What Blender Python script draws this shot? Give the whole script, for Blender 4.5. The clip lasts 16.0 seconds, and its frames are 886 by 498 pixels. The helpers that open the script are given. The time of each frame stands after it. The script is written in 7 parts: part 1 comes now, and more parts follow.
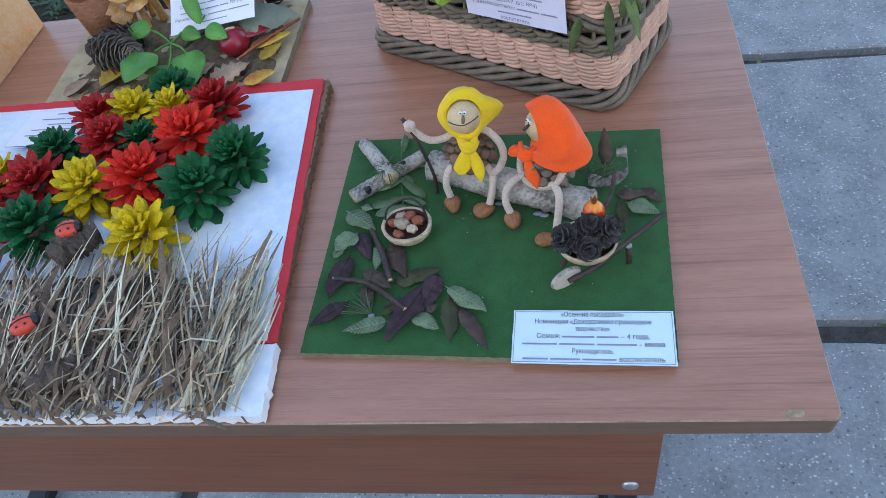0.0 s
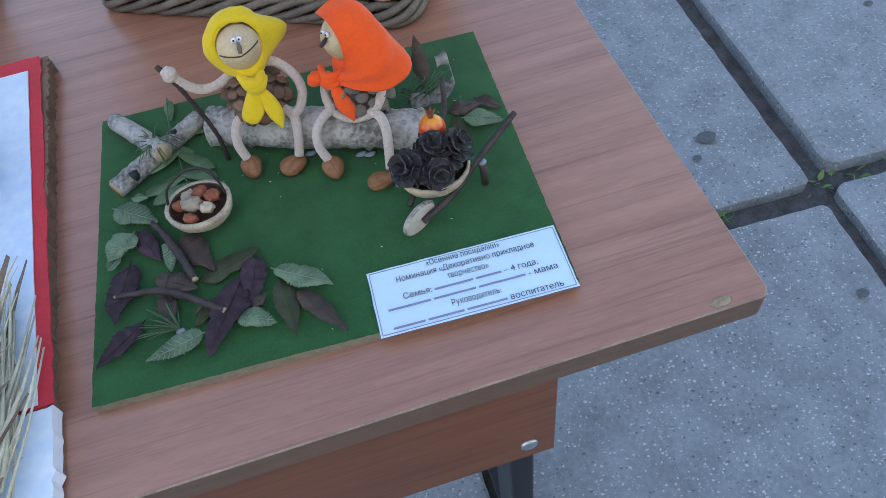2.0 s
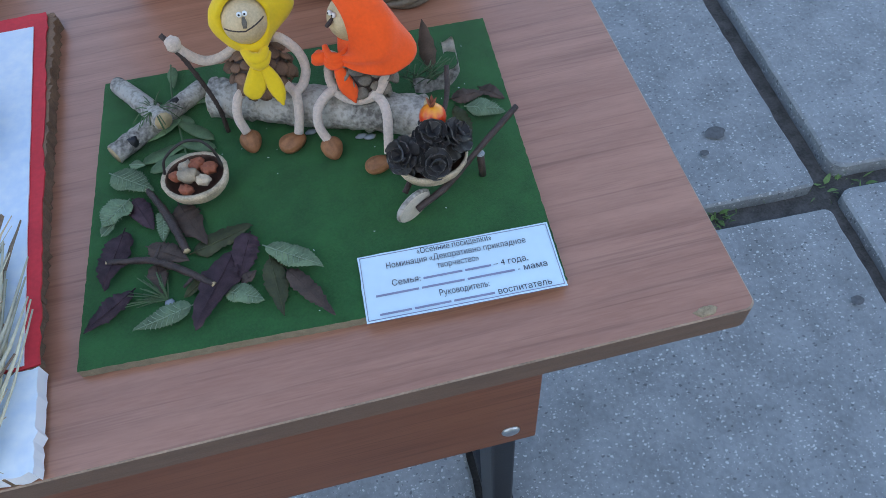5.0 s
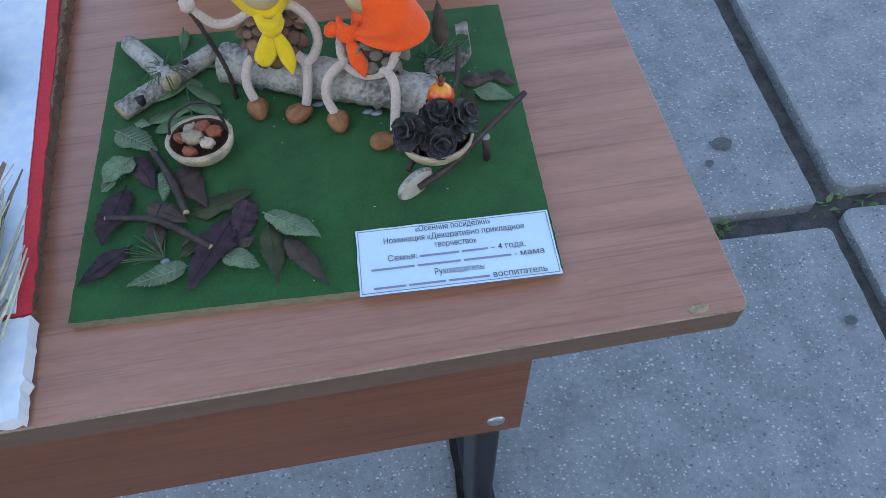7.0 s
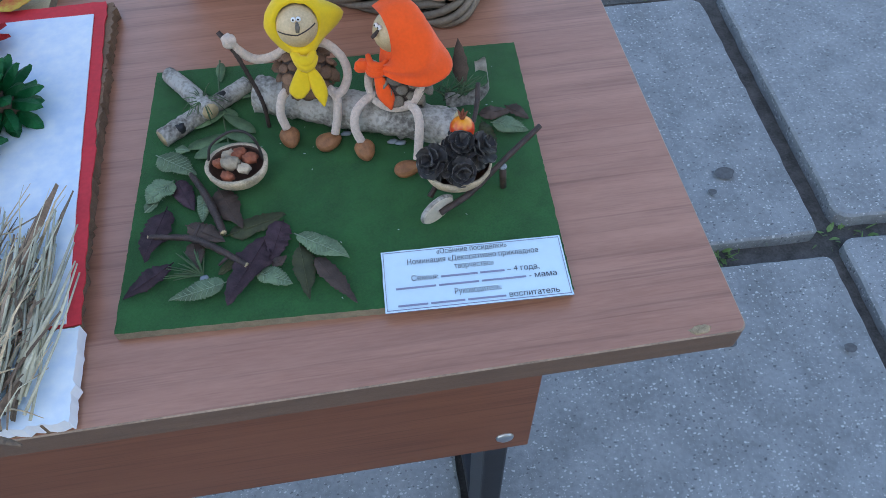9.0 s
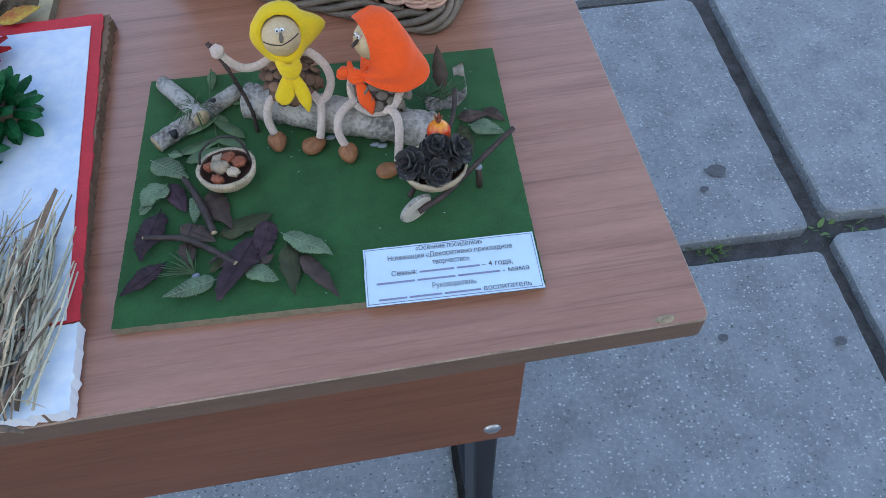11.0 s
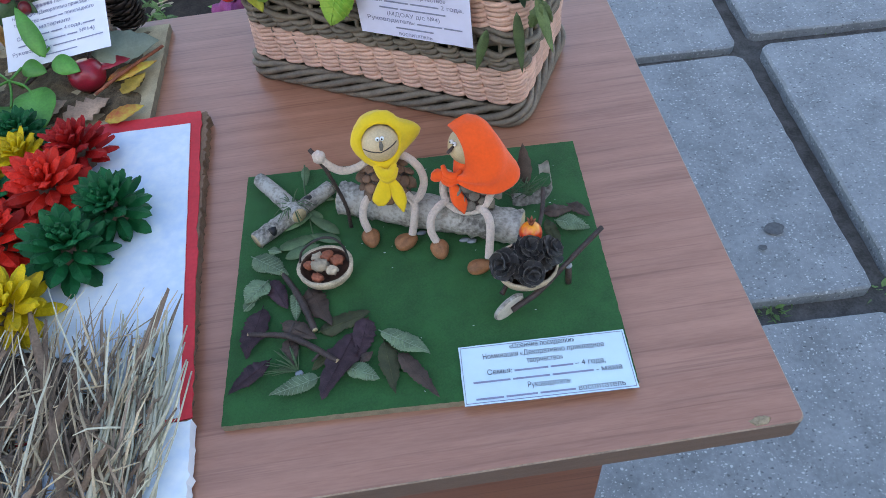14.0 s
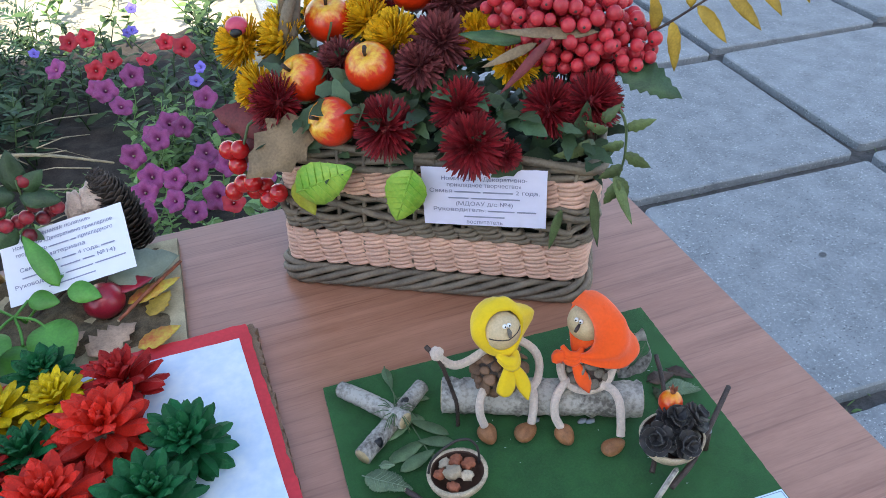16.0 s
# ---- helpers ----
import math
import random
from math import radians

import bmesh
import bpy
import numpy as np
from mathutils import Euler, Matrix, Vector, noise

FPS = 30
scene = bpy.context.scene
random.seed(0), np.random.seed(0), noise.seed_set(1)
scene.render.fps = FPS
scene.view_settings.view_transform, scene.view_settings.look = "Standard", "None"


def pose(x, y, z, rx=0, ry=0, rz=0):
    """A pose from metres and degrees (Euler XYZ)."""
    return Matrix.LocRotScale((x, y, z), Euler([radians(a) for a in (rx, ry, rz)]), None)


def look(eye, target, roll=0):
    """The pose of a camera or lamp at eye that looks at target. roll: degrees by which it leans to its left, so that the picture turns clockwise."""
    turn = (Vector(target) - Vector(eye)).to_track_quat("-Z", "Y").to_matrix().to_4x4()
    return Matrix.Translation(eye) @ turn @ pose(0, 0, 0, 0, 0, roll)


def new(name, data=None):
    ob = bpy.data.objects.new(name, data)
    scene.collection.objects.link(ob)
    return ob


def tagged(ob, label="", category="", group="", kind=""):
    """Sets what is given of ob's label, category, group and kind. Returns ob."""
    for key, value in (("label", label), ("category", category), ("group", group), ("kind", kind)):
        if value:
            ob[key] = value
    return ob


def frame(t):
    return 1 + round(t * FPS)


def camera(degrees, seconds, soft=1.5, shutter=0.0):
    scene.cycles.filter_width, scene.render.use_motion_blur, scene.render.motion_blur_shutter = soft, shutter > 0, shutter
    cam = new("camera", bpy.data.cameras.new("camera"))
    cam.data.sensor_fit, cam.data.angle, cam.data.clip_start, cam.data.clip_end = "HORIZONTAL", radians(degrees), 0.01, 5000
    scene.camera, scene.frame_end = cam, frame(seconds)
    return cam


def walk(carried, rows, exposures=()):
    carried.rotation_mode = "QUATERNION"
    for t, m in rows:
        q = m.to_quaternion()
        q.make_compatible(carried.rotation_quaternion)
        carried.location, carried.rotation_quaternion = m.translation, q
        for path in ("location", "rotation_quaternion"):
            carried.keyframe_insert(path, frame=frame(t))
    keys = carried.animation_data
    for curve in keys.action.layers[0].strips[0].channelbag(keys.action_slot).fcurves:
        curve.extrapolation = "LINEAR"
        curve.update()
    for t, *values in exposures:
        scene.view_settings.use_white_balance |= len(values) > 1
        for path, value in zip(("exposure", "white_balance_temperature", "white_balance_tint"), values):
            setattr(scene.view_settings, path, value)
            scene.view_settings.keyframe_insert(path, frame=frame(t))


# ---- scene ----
cam = camera(60.9, 16.0, soft=0.5)
PATH = [
    (0, (-0.155, -0.205, 1.201), (-0.482, 1.013, -0.351), -14.4),
    (0.5, (-0.173, -0.169, 1.166), (-0.315, 1.029, -0.429), -15.3),
    (1, (-0.192, -0.149, 1.133), (-0.088, 1.033, -0.477), -9.7),
    (1.5, (-0.189, -0.15, 1.112), (-0.021, 1.018, -0.504), -8.3),
    (2, (-0.187, -0.155, 1.098), (-0.005, 1.0, -0.524), -9.5),
    (2.5, (-0.187, -0.159, 1.102), (-0.007, 0.976, -0.535), -8.9),
    (3, (-0.184, -0.155, 1.099), (-0.016, 0.969, -0.547), -8.7),
    (3.2, (-0.18, -0.151, 1.096), (-0.012, 0.974, -0.549), -8.5),
    (5.5, (-0.179, -0.15, 1.105), (-0.019, 0.945, -0.56), -4.9),
    (6, (-0.18, -0.154, 1.1), (-0.013, 0.943, -0.565), -3.3),
    (6.5, (-0.179, -0.153, 1.098), (-0.018, 0.938, -0.57), -2.3),
    (7, (-0.18, -0.157, 1.1), (-0.023, 0.93, -0.57), -1.9),
    (7.5, (-0.182, -0.159, 1.106), (-0.022, 0.933, -0.562), -1.5),
    (8, (-0.188, -0.159, 1.11), (-0.03, 0.946, -0.55), -1.4),
    (8.5, (-0.195, -0.161, 1.117), (-0.034, 0.957, -0.534), -1.1),
    (9, (-0.192, -0.173, 1.124), (-0.033, 0.968, -0.511), -1.3),
    (9.2, (-0.195, -0.174, 1.123), (-0.04, 0.972, -0.509), -1.7),
    (11.3, (-0.173, -0.192, 1.143), (-0.031, 0.952, -0.492), -2.7),
    (11.5, (-0.169, -0.192, 1.138), (-0.043, 0.949, -0.499), -2.8),
    (12, (-0.164, -0.188, 1.138), (-0.067, 0.941, -0.51), -2.8),
    (12.5, (-0.183, -0.182, 1.14), (-0.114, 0.938, -0.515), -3.4),
    (13, (-0.212, -0.16, 1.144), (-0.158, 0.961, -0.511), -4.8),
    (13.5, (-0.215, -0.167, 1.171), (-0.152, 1.017, -0.44), -6.2),
    (14, (-0.208, -0.167, 1.178), (-0.147, 1.077, -0.386), -6.2),
    (14.5, (-0.237, -0.174, 1.199), (-0.165, 1.149, -0.299), -3.1),
    (15, (-0.23, -0.152, 1.205), (-0.137, 1.289, -0.179), -0.7),
    (15.5, (-0.292, -0.125, 1.204), (-0.166, 1.356, -0.134), -3.4),
    (16, (-0.369, -0.11, 1.171), (0.158, 1.372, -0.064), -1.6),
]
walk(cam, [(t, look(eye, target, roll)) for t, eye, target, roll in PATH], [(0, 1.70, 7000, 8), (2, 1.57, 6900, 8), (5.5, 1.49, 6750, 6), (9, 1.53, 6750, 7), (13, 1.62, 6850, 8), (15, 1.75, 7000, 8), (16, 1.8, 7000, 8)])

from mathutils.geometry import tessellate_polygon

# ---- daylight: open shade of a building, sunlit ground beyond ----
SUN_EL, SUN_AZ = radians(40), radians(188)
world = bpy.data.worlds.new("sky")
scene.world = world
world.use_nodes = True
sky = world.node_tree.nodes.new("ShaderNodeTexSky")
sky.sky_type, sky.sun_disc = "NISHITA", False
sky.sun_elevation, sky.sun_rotation = SUN_EL, SUN_AZ
back = world.node_tree.nodes["Background"]
back.inputs["Strength"].default_value = 0.15
world.node_tree.links.new(sky.outputs[0], back.inputs[0])
sun = new("sun", bpy.data.lights.new("sun", "SUN"))
sun.data.energy, sun.data.angle, sun.data.color = 4.0, radians(0.5), (1.0, 0.95, 0.86)
SUN_DIR = Vector((math.sin(SUN_AZ) * math.cos(SUN_EL), math.cos(SUN_AZ) * math.cos(SUN_EL), math.sin(SUN_EL)))
sun.matrix_world = look(SUN_DIR * 30, (0, 0, 0))


# ---- materials ----
def mat(name, col, rough=0.6, var=0.25, scale=60.0, col2=None, bump=0.15, bscale=None, metal=0.0, stretch=(1, 1, 1), spec=0.5, sheen=0.0, obj_random=0.0, coat=0.0, trans=0.0, fine=True):
    m = bpy.data.materials.new(name)
    m.use_nodes = True
    nt = m.node_tree
    N, L = nt.nodes, nt.links
    b = N["Principled BSDF"]
    tc = N.new("ShaderNodeTexCoord")
    mp = N.new("ShaderNodeMapping")
    mp.inputs["Scale"].default_value = stretch
    L.new(tc.outputs["Object"], mp.inputs[0])
    n1 = N.new("ShaderNodeTexNoise")
    n1.inputs["Scale"].default_value, n1.inputs["Detail"].default_value = scale, 6
    n2 = N.new("ShaderNodeTexNoise")
    n2.inputs["Scale"].default_value, n2.inputs["Detail"].default_value = scale * 9, 4
    L.new(mp.outputs[0], n1.inputs["Vector"])
    L.new(mp.outputs[0], n2.inputs["Vector"])
    mixf = N.new("ShaderNodeMath")
    mixf.operation = "MULTIPLY_ADD"
    mixf.inputs[1].default_value = 0.4
    L.new(n2.outputs["Fac"], mixf.inputs[0])
    sc = N.new("ShaderNodeMath")
    sc.operation = "MULTIPLY"
    sc.inputs[1].default_value = 0.6
    L.new(n1.outputs["Fac"], sc.inputs[0])
    L.new(sc.outputs[0], mixf.inputs[2])
    ramp = N.new("ShaderNodeValToRGB")
    c2 = col2 or tuple(min(1, c * (1 + var)) for c in col)
    c1 = tuple(c * (1 - var) for c in col) if not col2 else col
    ramp.color_ramp.elements[0].position, ramp.color_ramp.elements[1].position = 0.36, 0.64
    ramp.color_ramp.elements[0].color, ramp.color_ramp.elements[1].color = (*c1, 1), (*c2, 1)
    L.new(mixf.outputs[0], ramp.inputs[0])
    out = ramp.outputs[0]
    if obj_random:
        oi = N.new("ShaderNodeObjectInfo")
        hs = N.new("ShaderNodeHueSaturation")
        mr = N.new("ShaderNodeMapRange")
        mr.inputs["To Min"].default_value, mr.inputs["To Max"].default_value = 1 - obj_random, 1 + obj_random
        L.new(oi.outputs["Random"], mr.inputs["Value"])
        L.new(mr.outputs[0], hs.inputs["Value"])
        L.new(out, hs.inputs["Color"])
        out = hs.outputs[0]
    L.new(out, b.inputs["Base Color"])
    b.inputs["Roughness"].default_value, b.inputs["Metallic"].default_value = rough, metal
    b.inputs["Specular IOR Level"].default_value = spec
    if sheen:
        b.inputs["Sheen Weight"].default_value, b.inputs["Sheen Roughness"].default_value = sheen, 0.5
    if coat:
        b.inputs["Coat Weight"].default_value, b.inputs["Coat Roughness"].default_value = coat, 0.15
    if trans:
        b.inputs["Subsurface Weight"].default_value = trans
        b.inputs["Subsurface Radius"].default_value = (0.004, 0.004, 0.002)
    if bump:
        bp = N.new("ShaderNodeBump")
        bp.inputs["Strength"].default_value, bp.inputs["Distance"].default_value = bump, 0.002
        if bscale:
            n3 = N.new("ShaderNodeTexNoise")
            n3.inputs["Scale"].default_value, n3.inputs["Detail"].default_value = bscale, 5
            L.new(mp.outputs[0], n3.inputs["Vector"])
            L.new(n3.outputs["Fac"], bp.inputs["Height"])
        else:
            L.new(mixf.outputs[0], bp.inputs["Height"])
        L.new(bp.outputs[0], b.inputs["Normal"])
    return m


def island_var(m, amount):
    """Lets loose pieces of one mesh differ in brightness."""
    nt = m.node_tree
    b = nt.nodes["Principled BSDF"]
    src = b.inputs["Base Color"].links[0].from_socket
    geo, mr, hs = nt.nodes.new("ShaderNodeNewGeometry"), nt.nodes.new("ShaderNodeMapRange"), nt.nodes.new("ShaderNodeHueSaturation")
    mr.inputs["To Min"].default_value, mr.inputs["To Max"].default_value = 1 - amount, 1 + amount
    nt.links.new(geo.outputs["Random Per Island"], mr.inputs["Value"])
    nt.links.new(mr.outputs[0], hs.inputs["Value"])
    nt.links.new(src, hs.inputs["Color"])
    nt.links.new(hs.outputs[0], b.inputs["Base Color"])
    return m


def concrete(name):
    m = mat(name, (0.226, 0.241, 0.257), 0.85, 0.22, 12.0, bump=0.35, bscale=320, obj_random=0.10)
    nt = m.node_tree
    N, L = nt.nodes, nt.links
    b = N["Principled BSDF"]
    src = b.inputs["Base Color"].links[0].from_socket
    tc = N.new("ShaderNodeTexCoord")
    for scale, cut, soft, colour in ((140, 0.20, 0.05, (0.62, 0.63, 0.65)), (105, 0.17, 0.04, (0.055, 0.055, 0.065)), (260, 0.16, 0.06, (0.55, 0.56, 0.58)), (230, 0.14, 0.05, (0.13, 0.13, 0.14))):
        v = N.new("ShaderNodeTexVoronoi")
        v.inputs["Scale"].default_value = scale
        mp = N.new("ShaderNodeMapping")
        mp.inputs["Location"].default_value = (scale * 0.37, scale * 0.11, 0.3)
        mp.inputs["Scale"].default_value = (1.0, 1.5, 1.0)
        warp = N.new("ShaderNodeTexNoise")
        warp.inputs["Scale"].default_value = scale * 1.3
        add = N.new("ShaderNodeVectorMath")
        add.operation = "MULTIPLY_ADD"
        add.inputs[1].default_value = (0.006, 0.006, 0.006)
        L.new(tc.outputs["Object"], warp.inputs["Vector"])
        L.new(warp.outputs["Color"], add.inputs[0])
        L.new(tc.outputs["Object"], add.inputs[2])
        L.new(add.outputs[0], mp.inputs[0])
        L.new(mp.outputs[0], v.inputs["Vector"])
        keep = N.new("ShaderNodeSeparateColor")
        L.new(v.outputs["Color"], keep.inputs[0])
        size = N.new("ShaderNodeMath")
        size.operation = "MULTIPLY"
        size.inputs[1].default_value = cut * 1.9
        L.new(keep.outputs[0], size.inputs[0])
        lim = N.new("ShaderNodeMath")
        lim.operation = "LESS_THAN"
        L.new(v.outputs["Distance"], lim.inputs[0])
        L.new(size.outputs[0], lim.inputs[1])
        some = N.new("ShaderNodeMath")
        some.operation = "GREATER_THAN"
        some.inputs[1].default_value = 0.45
        L.new(keep.outputs[1], some.inputs[0])
        both = N.new("ShaderNodeMath")
        both.operation = "MULTIPLY"
        L.new(lim.outputs[0], both.inputs[0])
        L.new(some.outputs[0], both.inputs[1])
        fade = N.new("ShaderNodeMath")
        fade.operation = "MULTIPLY"
        fade.inputs[1].default_value = 0.6
        L.new(both.outputs[0], fade.inputs[0])
        mx = N.new("ShaderNodeMix")
        mx.data_type = "RGBA"
        L.new(fade.outputs[0], mx.inputs["Factor"])
        L.new(src, mx.inputs["A"])
        mx.inputs["B"].default_value = (*colour, 1)
        src = mx.outputs["Result"]
    L.new(src, b.inputs["Base Color"])
    return m


def laminate(name, dark, light, rough):
    """Beech-look laminate: long soft grain with arched figures."""
    m = mat(name, dark, rough, 0.2, 9.0, col2=light, bump=0.03, stretch=(1.0, 9.0, 9.0))
    nt = m.node_tree
    N, L = nt.nodes, nt.links
    b = N["Principled BSDF"]
    src = b.inputs["Base Color"].links[0].from_socket
    tc, mp, wv = N.new("ShaderNodeTexCoord"), N.new("ShaderNodeMapping"), N.new("ShaderNodeTexWave")
    mp.inputs["Scale"].default_value = (1.2, 9.0, 9.0)
    wv.wave_type, wv.bands_direction = "BANDS", "Y"
    wv.inputs["Scale"].default_value, wv.inputs["Distortion"].default_value = 1.6, 9.0
    wv.inputs["Detail"].default_value, wv.inputs["Detail Scale"].default_value = 3.0, 0.7
    L.new(tc.outputs["Object"], mp.inputs[0])
    L.new(mp.outputs[0], wv.inputs["Vector"])
    mx = N.new("ShaderNodeMix")
    mx.data_type, mx.blend_type = "RGBA", "MULTIPLY"
    sc = N.new("ShaderNodeMath")
    sc.operation = "MULTIPLY"
    sc.inputs[1].default_value = 0.28
    L.new(wv.outputs["Fac"], sc.inputs[0])
    L.new(sc.outputs[0], mx.inputs["Factor"])
    L.new(src, mx.inputs["A"])
    mx.inputs["B"].default_value = (0.72, 0.66, 0.62, 1)
    fm, fn, fr, fx = N.new("ShaderNodeMapping"), N.new("ShaderNodeTexNoise"), N.new("ShaderNodeMapRange"), N.new("ShaderNodeMix")
    fm.inputs["Scale"].default_value = (9, 460, 460)
    fn.inputs["Scale"].default_value, fn.inputs["Detail"].default_value = 1.0, 3
    L.new(tc.outputs["Object"], fm.inputs[0])
    L.new(fm.outputs[0], fn.inputs["Vector"])
    fr.inputs["From Min"].default_value, fr.inputs["From Max"].default_value = 0.52, 0.75
    fr.inputs["To Max"].default_value = 0.8
    L.new(fn.outputs["Fac"], fr.inputs["Value"])
    fx.data_type, fx.blend_type = "RGBA", "MULTIPLY"
    L.new(fr.outputs[0], fx.inputs["Factor"])
    L.new(mx.outputs["Result"], fx.inputs["A"])
    fx.inputs["B"].default_value = (0.60, 0.52, 0.48, 1)
    L.new(fx.outputs["Result"], b.inputs["Base Color"])
    rr = N.new("ShaderNodeMapRange")
    nz = N.new("ShaderNodeTexNoise")
    nz.inputs["Scale"].default_value, nz.inputs["Detail"].default_value = 7.0, 6
    L.new(tc.outputs["Object"], nz.inputs["Vector"])
    rr.inputs["To Min"].default_value, rr.inputs["To Max"].default_value = rough - 0.06, rough + 0.1
    L.new(nz.outputs["Fac"], rr.inputs["Value"])
    L.new(rr.outputs[0], b.inputs["Roughness"])
    return m


M = {}
M["concrete"] = concrete("paving concrete with stone chips")
M["soil"] = mat("damp garden soil", (0.042, 0.033, 0.027), 0.95, 0.5, 22, bump=0.9, bscale=70)
M["joint"] = mat("dusty soil in the joints", (0.075, 0.072, 0.07), 0.95, 0.45, 30, bump=0.8, bscale=160)
M["sand"] = mat("dry sandy ground", (0.42, 0.36, 0.26), 0.95, 0.3, 4, bump=0.6, bscale=60)
M["plaster"] = mat("pale building plaster", (0.62, 0.60, 0.57), 0.9, 0.1, 3, bump=0.2)
M["desk"] = laminate("red-brown wood laminate", (0.355, 0.152, 0.090), (0.455, 0.218, 0.140), 0.29)
M["desk"].node_tree.nodes["Principled BSDF"].inputs["IOR"].default_value = 1.85
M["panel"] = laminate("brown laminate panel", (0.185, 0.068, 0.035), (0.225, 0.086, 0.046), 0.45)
M["edge"] = mat("brown edge band", (0.150, 0.092, 0.064), 0.5, 0.15, 30, stretch=(1, 6, 6))
# lighter strip round the top: the edge highlight is painted into its colour
M["bevel"] = mat("worn laminate edge with painted highlight", (0.30, 0.215, 0.165), 0.5, 0.35, 60)
M["chip"] = mat("raw chipboard", (0.36, 0.27, 0.17), 0.9, 0.35, 300, bump=0.6)
M["steel"] = mat("black painted steel", (0.012, 0.012, 0.015), 0.4, 0.2, 40)
M["bolt"] = mat("zinc bolt head", (0.55, 0.57, 0.6), 0.35, 0.1, 200, metal=0.9)
M["felt"] = mat("green velvet paper", (0.022, 0.098, 0.026), 0.95, 0.22, 70, bump=0.3, bscale=2600, sheen=0.2, spec=0.3)
M["ply"] = mat("pale fibreboard edge", (0.23, 0.195, 0.135), 0.85, 0.2, 200)
M["paper"] = mat("white paper", (0.79, 0.80, 0.87), 0.7, 0.02, 20, bump=0.05)
M["cardpaper"] = mat("cool white paper", (0.64, 0.80, 0.90), 0.7, 0.03, 20, bump=0.05)
M["paperblue"] = mat("bluish white painted paper", (0.55, 0.69, 0.88), 0.8, 0.06, 13, col2=(0.80, 0.87, 0.93), bump=0.12, bscale=120)
M["ink"] = mat("dark ink", (0.03, 0.03, 0.06), 0.7, 0.1, 100, bump=0)
M["inkfaint"] = mat("soft blue-grey ink", (0.26, 0.27, 0.40), 0.7, 0.1, 100, bump=0)
M["inkblue"] = mat("blue-grey ink", (0.16, 0.17, 0.30), 0.7, 0.1, 100, bump=0)
M["red"] = mat("red coloured paper", (0.62, 0.035, 0.05), 0.75, 0.12, 40, bump=0.1)
M["card"] = mat("brown corrugated card", (0.20, 0.125, 0.08), 0.9, 0.3, 90, bump=0.5)
M["hard"] = mat("bare hardboard", (0.42, 0.35, 0.22), 0.8, 0.2, 80, bump=0.1)


# ---- building helpers ----
def part(name, bm, material, parent, label="", at=(0, 0, 0), smooth=True, own=False):
    """One mesh object out of a bmesh, under a thing or part (or on its own at a place)."""
    me = bpy.data.meshes.new(name)
    bmesh.ops.recalc_face_normals(bm, faces=bm.faces) if own else None
    bm.to_mesh(me)
    bm.free()
    for mm in (material if isinstance(material, (list, tuple)) else [material]):
        me.materials.append(mm)
    if smooth:
        me.shade_smooth()
    return put(name, me, parent, label, at)


def put(name, me, parent=None, label="", at=(0, 0, 0)):
    ob = new(name, me)
    if parent:
        ob.parent = parent
    ob.matrix_basis = at if isinstance(at, Matrix) else Matrix.Translation(at)
    if label:
        ob["label"] = label
    return ob


def thing(name, at, label, category, group="", kind=""):
    ob = new(name)
    ob.empty_display_size = 0.01
    ob.matrix_basis = at if isinstance(at, Matrix) else Matrix.Translation(at)
    return tagged(ob, label, category, group, kind)


def box(bm, a, b, bevel=0.0):
    """A box from corner a to corner b, its edges rounded."""
    a, b = Vector(a), Vector(b)
    r = bmesh.ops.create_cube(bm, size=1, matrix=Matrix.Translation((a + b) / 2) @ Matrix.Diagonal((*(b - a), 1)))
    if bevel:
        es = list({e for v in r["verts"] for e in v.link_edges})
        bmesh.ops.bevel(bm, geom=es, offset=bevel, segments=2, affect="EDGES", profile=0.5)
    return r


def tube(bm, pts, radii, seg=8, cap=True, mi=0, wob=0.0):
    """A round bar along points, its radius running from the first to the last of radii."""
    pts = [Vector(p) for p in pts]
    n = len(pts)
    rings = []
    up = Vector((0.13, 0.31, 0.94)).normalized()
    for i, p in enumerate(pts):
        d = (pts[min(i + 1, n - 1)] - pts[max(i - 1, 0)]).normalized()
        s = d.cross(up) if i == 0 else s - d * s.dot(d)
        if s.length < 0.15:
            s = d.cross(Vector((1, 0.2, 0)))
        s.normalize()
        u = s.cross(d)
        f = i / max(1, n - 1) * (len(radii) - 1)
        k = min(int(f), len(radii) - 2) if len(radii) > 1 else 0
        r = radii[0] if len(radii) == 1 else radii[k] + (radii[k + 1] - radii[k]) * (f - k)
        ring = []
        for j in range(seg):
            a = 2 * math.pi * j / seg
            rr = r * (1 + (wob * noise.noise(p * 700 + Vector((math.cos(a) * 1.7, math.sin(a) * 1.7, 0))) if wob else 0))
            ring.append(bm.verts.new(p + (s * math.cos(a) + u * math.sin(a)) * rr))
        rings.append(ring)
    for a, b in zip(rings, rings[1:]):
        for j in range(seg):
            f = bm.faces.new((a[j], a[(j + 1) % seg], b[(j + 1) % seg], b[j]))
            f.material_index = mi
            f.smooth = True
    if cap:
        bm.faces.new(rings[0][::-1]).material_index = mi
        bm.faces.new(rings[-1]).material_index = mi
    return rings


def smooth_path(pts, k=5):
    """Points on a smooth curve through the given ones."""
    P = [Vector(p) for p in pts]
    out = []
    for i in range(len(P) - 1):
        p0, p1, p2, p3 = P[max(i - 1, 0)], P[i], P[i + 1], P[min(i + 2, len(P) - 1)]
        for j in range(k):
            t = j / k
            out.append(0.5 * ((2 * p1) + (p2 - p0) * t + (2 * p0 - 5 * p1 + 4 * p2 - p3) * t * t + (3 * p1 - p0 - 3 * p2 + p3) * t ** 3))
    return out + [P[-1]]


